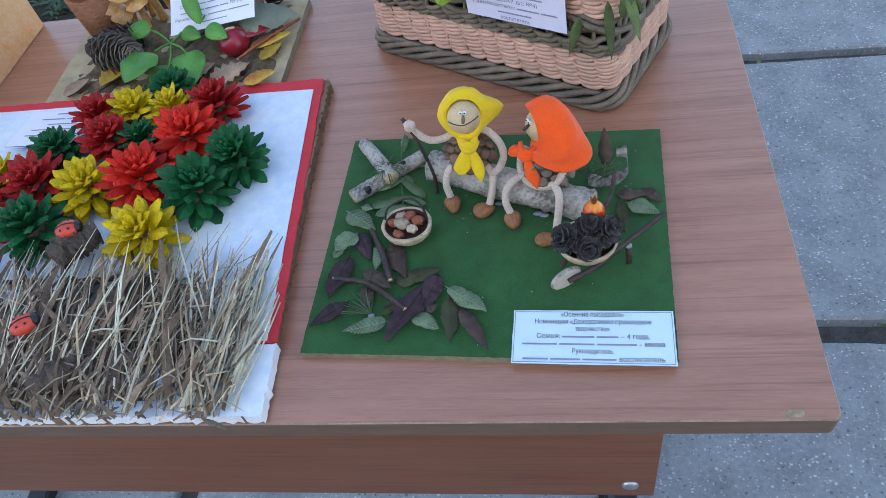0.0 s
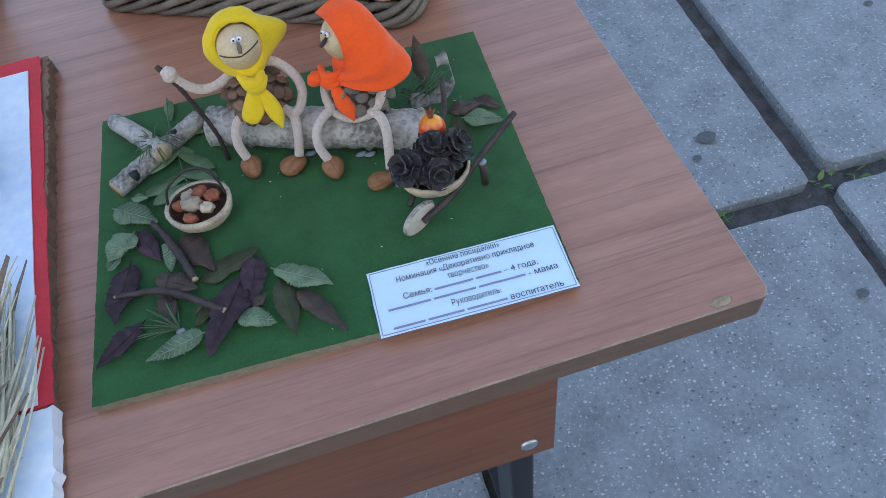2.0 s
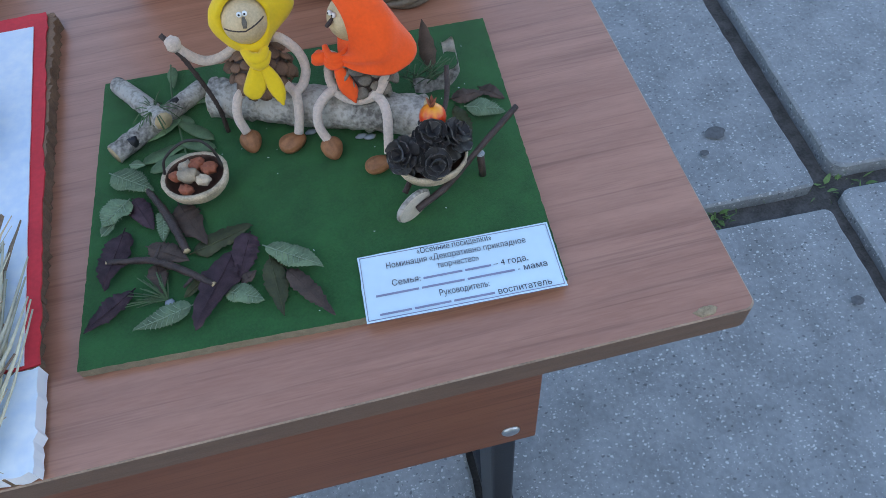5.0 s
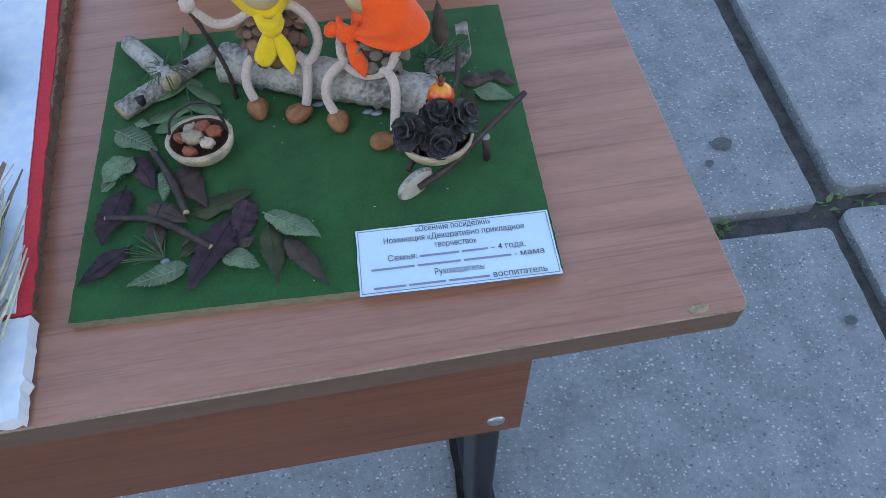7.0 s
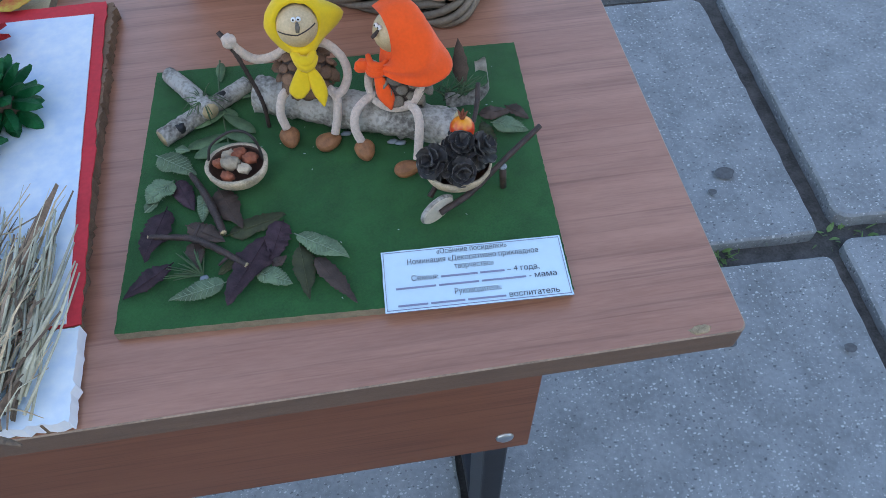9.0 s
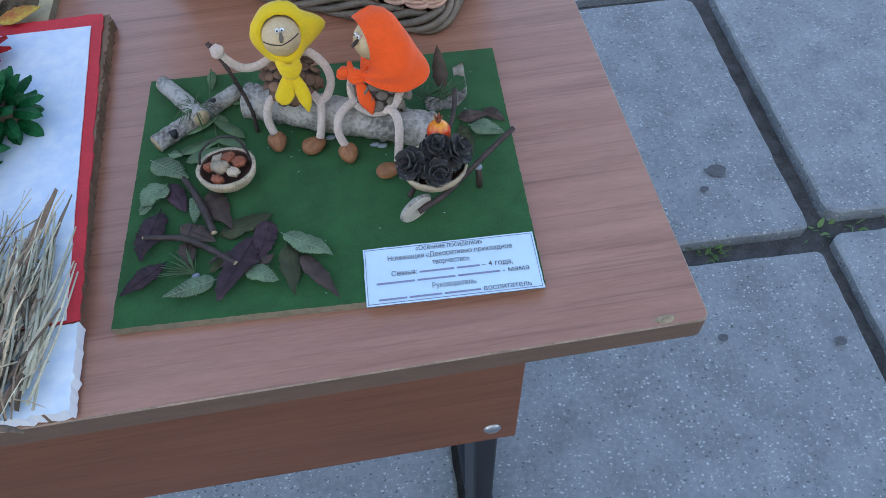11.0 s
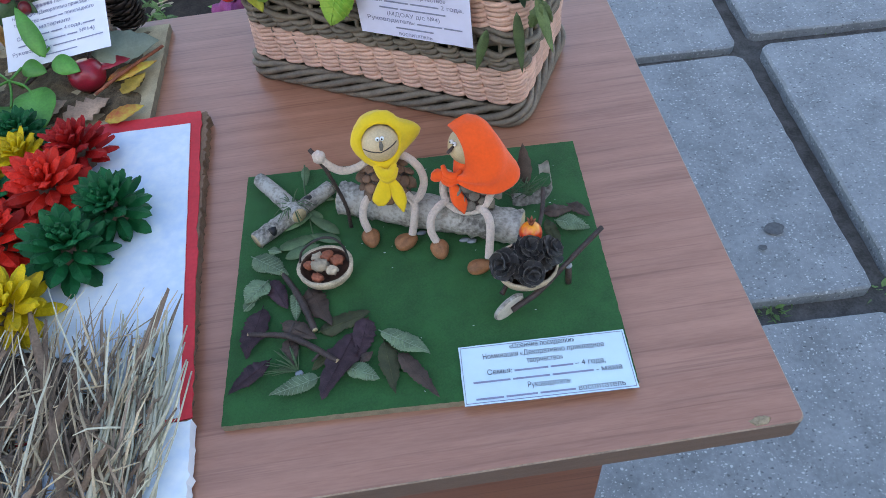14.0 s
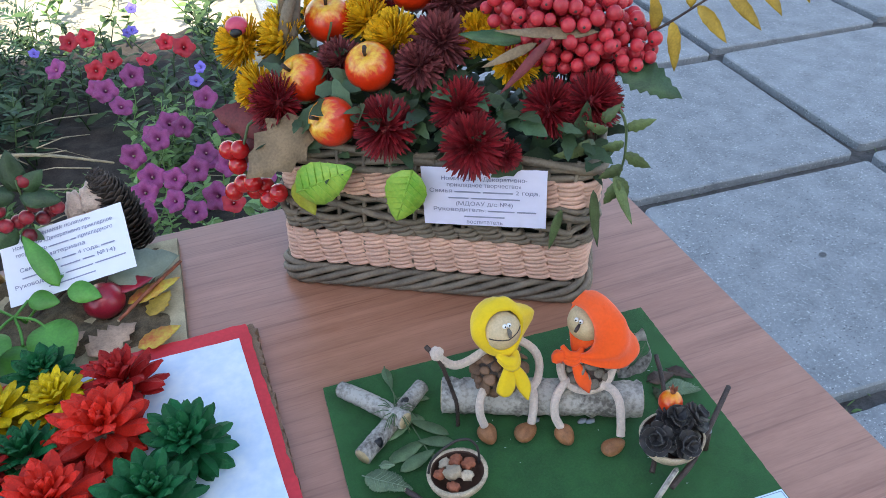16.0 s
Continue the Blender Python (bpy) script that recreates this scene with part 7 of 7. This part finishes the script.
# berry sprig with leathery leaves
t = thing("berry_sprig", (-0.515, 0.458, CZ), "cowberry sprig with red berries and leathery leaves", "berry sprig")
bm = bmesh.new()
tube(bm, smooth_path([(0.0, 0.0, 0.0), (0.003, 0, 0.05), (0.006, -0.004, 0.10)], 5), [0.0013, 0.0009], 6)
part("stalk", bm, M["stem"], t)
bm = bmesh.new()
ball(bm, (0, 0, 0), 0.0058, 14, 10)
cb = bpy.data.meshes.new("berry")
bm.to_mesh(cb)
bm.free()
M["cowberry"] = mat("matt red cowberry", (0.20, 0.014, 0.022), 0.35, 0.4, 60, bump=0, obj_random=0.5)
cb.materials.append(M["cowberry"])
for p in ((-0.014, -0.006, 0.078), (0.004, -0.010, 0.070), (0.014, -0.006, 0.064), (0.012, -0.008, 0.078), (-0.004, -0.004, 0.064), (0.020, 0, 0.066), (0.010, 0, 0.096), (-0.012, -0.01, 0.066), (0.026, -0.004, 0.070), (0.002, -0.014, 0.056), (-0.02, -0.004, 0.07)):
    put("berry", cb, t, "", p)
for p, d, l, w, up in (((0.004, -0.002, 0.088), (0.05, 0.1, 1), 0.034, 0.018, (0, -1, 0.2)), ((0.002, -0.004, 0.088), (-0.95, -0.2, 0.15), 0.028, 0.016, (0, -0.8, 0.6)), ((0.004, -0.006, 0.086), (0.9, -0.3, -0.1), 0.030, 0.016, (0, -0.7, 0.7)), ((0.008, -0.004, 0.09), (0.75, 0, 0.6), 0.022, 0.014, (0, -0.9, 0.4)), ((0.0, -0.01, 0.062), (0.3, -0.5, -0.8), 0.026, 0.016, (0, -1, 0.2)), ((-0.006, -0.008, 0.062), (-0.7, -0.3, -0.6), 0.03, 0.015, (0, -1, 0.2)), ((-0.008, -0.002, 0.076), (-0.9, -0.2, -0.1), 0.026, 0.014, (0, -0.8, 0.6))):
    dd = Vector(d).normalized()
    s = Vector(up).cross(dd).normalized()
    m = Matrix((dd, s, dd.cross(s))).transposed().to_4x4()
    m.translation = Vector(p)
    bm = bmesh.new()
    leaf_mesh(bm, l, w, m=m, bend=-0.15, fold=0.2, thick=0.0004, tipness=-0.2)
    part("leaf", bm, M["leafdark"], t)
# patterned box at the far side of the desk
M["boxprint"] = mat("orange floral printed card", (0.72, 0.30, 0.10), 0.6, 0.3, 32, col2=(0.78, 0.50, 0.28), bump=0.05)
bm = bmesh.new()
box(bm, (-0.11, -0.115, 0), (0.11, 0.115, 0.12), 0.002)
tagged(part("printed_box", bm, M["boxprint"], None, at=pose(-0.85, 0.385, TOP, 0, 0, -4), smooth=False), "orange and peach floral printed box on the desk", "box")
bm = bmesh.new()
tube(bm, [(0, 0, 0), (0, 0, 0.045)], [0.018, 0.023], 16)
tube(bm, [(0, 0, 0.045), (0.004, 0, 0.075)], [0.02, 0.010], 14)
M["redwicker"] = mat("red-brown braided straw", (0.36, 0.16, 0.09), 0.8, 0.3, 140, bump=0.9, bscale=260, stretch=(1, 1, 3))
tagged(part("straw_figure", bm, M["redwicker"], None, at=(-0.640, 0.462, CZ)), "red-brown braided straw cone among the mushrooms", "ornament")
# ---- flower bed behind the desk ----
M["bedleaf"] = island_var(mat("flower bed leaves", (0.045, 0.085, 0.028), 0.65, 0.3, 30, bump=0), 0.45)
M["bedlight"] = island_var(mat("light green leaves", (0.12, 0.21, 0.06), 0.6, 0.3, 30, bump=0), 0.35)
M["bedblue"] = island_var(mat("blue-green feathery leaves", (0.030, 0.072, 0.036), 0.7, 0.3, 30, bump=0), 0.4)
M["dryweed"] = island_var(mat("dry weed stems", (0.36, 0.30, 0.20), 0.85, 0.3, 30, bump=0), 0.3)
M["petunia"] = mat("magenta petunia petals", (0.21, 0.036, 0.135), 0.7, 0.3, 60, bump=0.1, obj_random=0.25)
M["petred"] = mat("red petunia petals", (0.40, 0.010, 0.025), 0.6, 0.2, 60, bump=0.1, obj_random=0.2)
M["petblue"] = mat("violet flower petals", (0.16, 0.12, 0.48), 0.6, 0.2, 60, bump=0.1, obj_random=0.2)
M["throat"] = mat("pale flower throat", (0.35, 0.22, 0.22), 0.6, 0.2, 100)
rg = random.Random(41)


def herb(bm, base, h, n, leaf, ratio, spread=0.5, droop=-0.15, feather=False):
    """A leafy stem growing from base."""
    lean = Vector((rg.gauss(0, 0.25), rg.gauss(0, 0.25), 1)).normalized()
    pts = [base + lean * h * t + Vector((0.02 * math.sin(5 * t + base.x * 40), 0.02 * math.cos(4 * t + base.y * 30), 0)) for t in (0, 0.35, 0.7, 1)]
    tube(bm, pts, [0.003, 0.0015], 5)
    for k in range(n):
        t = 0.15 + 0.85 * k / n
        i = min(2, int(t * 3))
        p = pts[i].lerp(pts[i + 1], t * 3 - i)
        a = k * 2.4 + rg.uniform(-0.5, 0.5)
        d = Vector((math.cos(a), math.sin(a), rg.uniform(0.0, 0.9))).normalized()
        s = Vector((rg.gauss(0, 0.3), rg.gauss(0, 0.3), 1)).cross(d).normalized()
        m = Matrix((d, s, d.cross(s))).transposed().to_4x4()
        l = leaf * rg.uniform(0.7, 1.3) * (1.2 - 0.5 * t)
        if feather:
            for q in range(5):
                for sg in (1, -1):
                    dd = (m.to_3x3() @ Vector((0.75, 0.65 * sg, rg.uniform(-0.1, 0.3)))).normalized()
                    ss = (m.to_3x3() @ Vector((0, 0, 1))).cross(dd).normalized()
                    mm = Matrix((dd, ss, dd.cross(ss))).transposed().to_4x4()
                    mm.translation = p + m.to_3x3() @ Vector((l * (0.15 + 0.2 * q), 0, -0.05 * l * q))
                    leaf_mesh(bm, l * 0.42 * (1 - 0.08 * q), l * 0.10, m=mm, steps=3, fold=0.2, bend=-0.2)
            continue
        m.translation = p
        leaf_mesh(bm, l, l * ratio, m=m, steps=5, fold=0.2, bend=droop)


def planting(name, label, material, count, xr, yr, hr, n, leaf, ratio, feather=False, keep=None):
    bm = bmesh.new()
    for k in range(count):
        x, y = rg.uniform(*xr), rg.uniform(*yr)
        if keep and not keep(x, y):
            continue
        herb(bm, Vector((x, y, -0.02)), rg.uniform(*hr), n, leaf, ratio, feather=feather)
    return tagged(part(name, bm, material, None), label, "plants", kind="stuff")


planting("feathery_plants", "dark blue-green feathery marigold plants in the bed", M["bedblue"], 95, (-2.5, -0.90), (1.6, 3.0), (0.20, 0.42), 12, 0.11, 0.3, feather=True)
planting("petunia_plants", "leafy green petunia plants in the bed", M["bedlight"], 60, (-0.60, -0.16), (1.05, 2.1), (0.10, 0.26), 14, 0.045, 0.5)
planting("bed_plants", "mixed green plants at the back of the bed", M["bedleaf"], 120, (-1.35, -0.14), (1.85, 2.95), (0.14, 0.30), 13, 0.055, 0.45, keep=lambda x, y: y > 2.15 or x > -0.5)
planting("low_weeds", "small light green weeds on the dark soil", M["bedlight"], 55, (-1.1, -0.45), (1.25, 2.0), (0.03, 0.10), 8, 0.03, 0.5)
planting("border_plants", "tall green plants in sunlight beyond the bed", M["bedlight"], 60, (-2.2, 0.1), (3.0, 3.9), (0.15, 0.38), 12, 0.06, 0.4)
# dry stems lying on the soil
bm = bmesh.new()
for k in range(26):
    p = Vector((rg.uniform(-1.25, -0.5), rg.uniform(1.5, 2.3), rg.uniform(0.0, 0.10)))
    a, l = rg.uniform(-0.5, 0.5) + (math.pi if rg.random() < 0.5 else 0), rg.uniform(0.06, 0.24)
    d = Vector((math.cos(a), math.sin(a), rg.uniform(-0.2, 0.3)))
    tube(bm, [p, p + d * l * 0.5 + Vector((0, 0, 0.012)), p + d * l], [0.0022, 0.001], 5)
tagged(part("dry_stems", bm, M["dryweed"], None), "pale dry weed stems lying over the soil", "dry stems", kind="stuff")
stick("dry_branch", [(-1.12, 2.02, 0.10), (-0.95, 1.98, 0.13), (-0.80, 1.96, 0.12), (-0.62, 1.93, 0.07)], [0.004, 0.0055, 0.003], M["dryweed"], "pale dry branch lying across the flower bed", ends=False, category="branch",
      side=[((-0.95, 1.98, 0.13), (-1.05, 1.92, 0.10), 0.003), ((-0.85, 1.97, 0.125), (-0.98, 1.88, 0.09), 0.003), ((-0.8, 1.96, 0.12), (-0.72, 1.9, 0.15), 0.0025)])


def petunia_mesh(material):
    """A trumpet with five soft lobes."""
    bm = bmesh.new()
    rings = []
    for j, (r, z) in enumerate(((0.003, -0.03), (0.005, -0.012), (0.011, -0.001), (0.022, 0.006), (0.031, 0.006), (0.037, 0.001))):
        ring = []
        for i in range(30):
            a = 2 * math.pi * i / 30
            k = 1 + (0.10 * math.cos(5 * a) if j > 3 else 0.04 * math.cos(5 * a) * (j > 2))
            ring.append(bm.verts.new((r * k * math.cos(a), r * k * math.sin(a), z + (0.005 * math.sin(5 * a + 0.8) + 0.002 * math.sin(11 * a) if j > 3 else 0))))
        rings.append(ring)
    for j, (a, b) in enumerate(zip(rings, rings[1:])):
        for i in range(30):
            f = bm.faces.new((a[i], a[(i + 1) % 30], b[(i + 1) % 30], b[i]))
            f.smooth = True
    me = bpy.data.meshes.new("petals")
    bm.to_mesh(me)
    bm.free()
    me.materials.append(material)
    return me


bm = bmesh.new()
ball(bm, (0, 0, -0.002), (0.0030, 0.0030, 0.002), 10, 6)
throat = bpy.data.meshes.new("throat")
bm.to_mesh(throat)
bm.free()
throat.materials.append(M["throat"])
bm = bmesh.new()
tube(bm, smooth_path([(0, 0, -0.03), (0.004, 0, -0.08), (0.012, 0.006, -0.16)], 4), [0.002, 0.0018], 6)
pst = bpy.data.meshes.new("stalk")
bm.to_mesh(pst)
bm.free()
pst.materials.append(M["stem"])
PET = {"m": petunia_mesh(M["petunia"]), "r": petunia_mesh(M["petred"]), "b": petunia_mesh(M["petblue"])}
PET_M = [(-0.72, 2.18), (-0.59, 1.93), (-0.55, 1.86), (-0.51, 1.97), (-0.47, 1.59), (-0.44, 1.73), (-0.41, 1.68), (-0.5, 1.5), (-0.52, 1.46), (-0.37, 1.52), (-0.4, 1.44), (-0.45, 1.44), (-0.37, 1.56), (-0.37, 1.35), (-0.58, 1.91), (-0.53, 1.55), (-0.52, 1.28), (-0.54, 1.23), (-0.33, 1.42), (-0.29, 1.5), (-0.31, 1.62), (-0.46, 1.38), (-0.34, 1.75), (-0.62, 2.05), (-0.48, 1.66), (-0.42, 1.3), (-0.24, 1.6), (-0.27, 1.35)]
PET_R = [(-0.57, 2.22), (-0.69, 2.39), (-0.41, 2.29), (-0.61, 2.11), (-0.47, 2.13), (-0.63, 2.3), (-0.36, 2.2), (-0.34, 1.3)]
PET_B = [(-0.52, 2.46), (-0.35, 1.98), (-0.5, 2.42), (-0.33, 2.02), (-0.78, 2.3), (-0.49, 2.5)]
for key, spots, words, scale in (("m", PET_M, "magenta petunia flower in the bed", 0.8), ("r", PET_R, "red petunia flower in the bed", 0.8), ("b", PET_B, "small violet flower in the bed", 0.5)):
    for x, y in spots:
        d = Vector((rg.gauss(0, 0.3), -0.75 + rg.gauss(0, 0.25), 0.75))
        t = thing("petunia", Matrix.Translation((x, y, 0.28 + rg.uniform(-0.045, 0.02))) @ face_rot(d).to_4x4() @ pose(0, 0, 0, 0, 0, rg.uniform(0, 72)) @ Matrix.Scale(scale * rg.uniform(0.82, 1.1), 4), words, "flower", "flowers in the bed")
        put("petals", PET[key], t)
        put("throat", throat, t)
        put("stalk", pst, t)
# weeds in the paving joints
bm = bmesh.new()
for k in range(170):
    if k < 70:
        x, y = 0.43 + rg.gauss(0, 0.02), 0.54 + rg.gauss(0, 0.012)
    elif k < 110:
        x, y = 0.66 + rg.gauss(0, 0.035), 0.53 + rg.gauss(0, 0.03)
    else:
        x, y = rg.uniform(0.2, 2.2), rg.choice((0.535, 1.275, 2.02)) + rg.gauss(0, 0.01)
    a, l = rg.uniform(0, 6.28), rg.uniform(0.006, 0.024)
    m = Matrix.Translation((x, y, -0.026)) @ pose(0, 0, 0, 0, -rg.uniform(10, 70), math.degrees(a))
    leaf_mesh(bm, l, l * rg.choice((0.15, 0.15, 0.5)), m=m, steps=4, bend=-0.2)
tagged(part("joint_weeds", bm, M["bedlight"], None), "tiny green weeds and grass in the paving joints", "weeds", kind="stuff")
# ---- paving slabs ----
SLAB = 0.775
slab_shapes = []
for k in range(4):
    bm = bmesh.new()
    rr = random.Random(k)
    sx, sy, n = 0.369, 0.350, 9
    pts = []
    for cx, cy, a0 in ((1, 1, 0), (-1, 1, 90), (-1, -1, 180), (1, -1, 270)):
        r = rr.uniform(0.008, 0.035)
        for q in range(4):
            a = radians(a0 + 30 * q)
            pts.append(Vector((cx * (sx - r) + r * math.cos(a), cy * (sy - r) + r * math.sin(a), 0)))
    full = []
    for a, b in zip(pts, pts[1:] + pts[:1]):
        m = max(1, int((b - a).length / 0.03))
        for i in range(m):
            p = a.lerp(b, i / m)
            full.append(p + p.normalized() * (0.004 * noise.noise(p * 40 + Vector((k * 7, 0, 0)))))
    c = len(full)
    lo = [bm.verts.new((p.x, p.y, -0.045)) for p in full]
    hi = [bm.verts.new((p.x, p.y, -0.004)) for p in full]
    tp = [bm.verts.new((p.x * 0.987, p.y * 0.987, 0.0)) for p in full]
    for i in range(c):
        j = (i + 1) % c
        bm.faces.new((lo[i], lo[j], hi[j], hi[i]))
        bm.faces.new((hi[i], hi[j], tp[j], tp[i]))
    bm.faces.new(tp)
    me = bpy.data.meshes.new("slab")
    bm.to_mesh(me)
    bm.free()
    me.materials.append(M["concrete"])
    slab_shapes.append(me)
rr = random.Random(5)
for i in range(-5, 9):
    for j in range(-3, 12):
        x, y = 0.624 + 0.39 + 0.78 * i, 0.524 + 0.37 + 0.742 * j
        narrow = 1.0
        if i < 0 and y < 0.6:
            x, narrow = 0.624 + 0.72 * (i + 0.5), 0.72 / 0.78
        if y > 0.6 and x < 0.2:
            continue
        if y > 9 or x > 7:
            continue
        x += 0.045 * (y - 0.5) + rr.uniform(-0.004, 0.004)
        put("slab", slab_shapes[rr.randrange(4)], pavement, "", pose(x, y + rr.uniform(-0.004, 0.004), rr.uniform(-0.004, 0.002), rr.uniform(-0.3, 0.3), rr.uniform(-0.3, 0.3), -2.4 + rr.uniform(-0.5, 0.5)) @ Matrix.Diagonal((narrow, 1, 1, 1)))

# old drips on the slabs
M["stain"] = mat("dark drip on concrete", (0.095, 0.097, 0.105), 0.8, 0.3, 120, bump=0.2)
for x, y, r in ((0.485, 0.696, 0.019), (0.445, 0.655, 0.009), (0.55, 0.30, 0.011), (0.98, 0.92, 0.010), (0.36, 0.34, 0.009), (0.80, 0.42, 0.008)):
    bm = bmesh.new()
    c = bm.verts.new((0, 0, 0))
    ring = [bm.verts.new((r * (1 + 0.25 * noise.noise(Vector((k * 0.7, x * 50, 0)))) * math.cos(k * 0.3927), r * 0.8 * (1 + 0.25 * noise.noise(Vector((k * 0.7, y * 50, 3)))) * math.sin(k * 0.3927), 0)) for k in range(16)]
    for k in range(16):
        bm.faces.new((c, ring[k], ring[(k + 1) % 16]))
    part("paving_stain", bm, M["stain"], pavement, "dark round drip stain", (x, y, 0.0048))
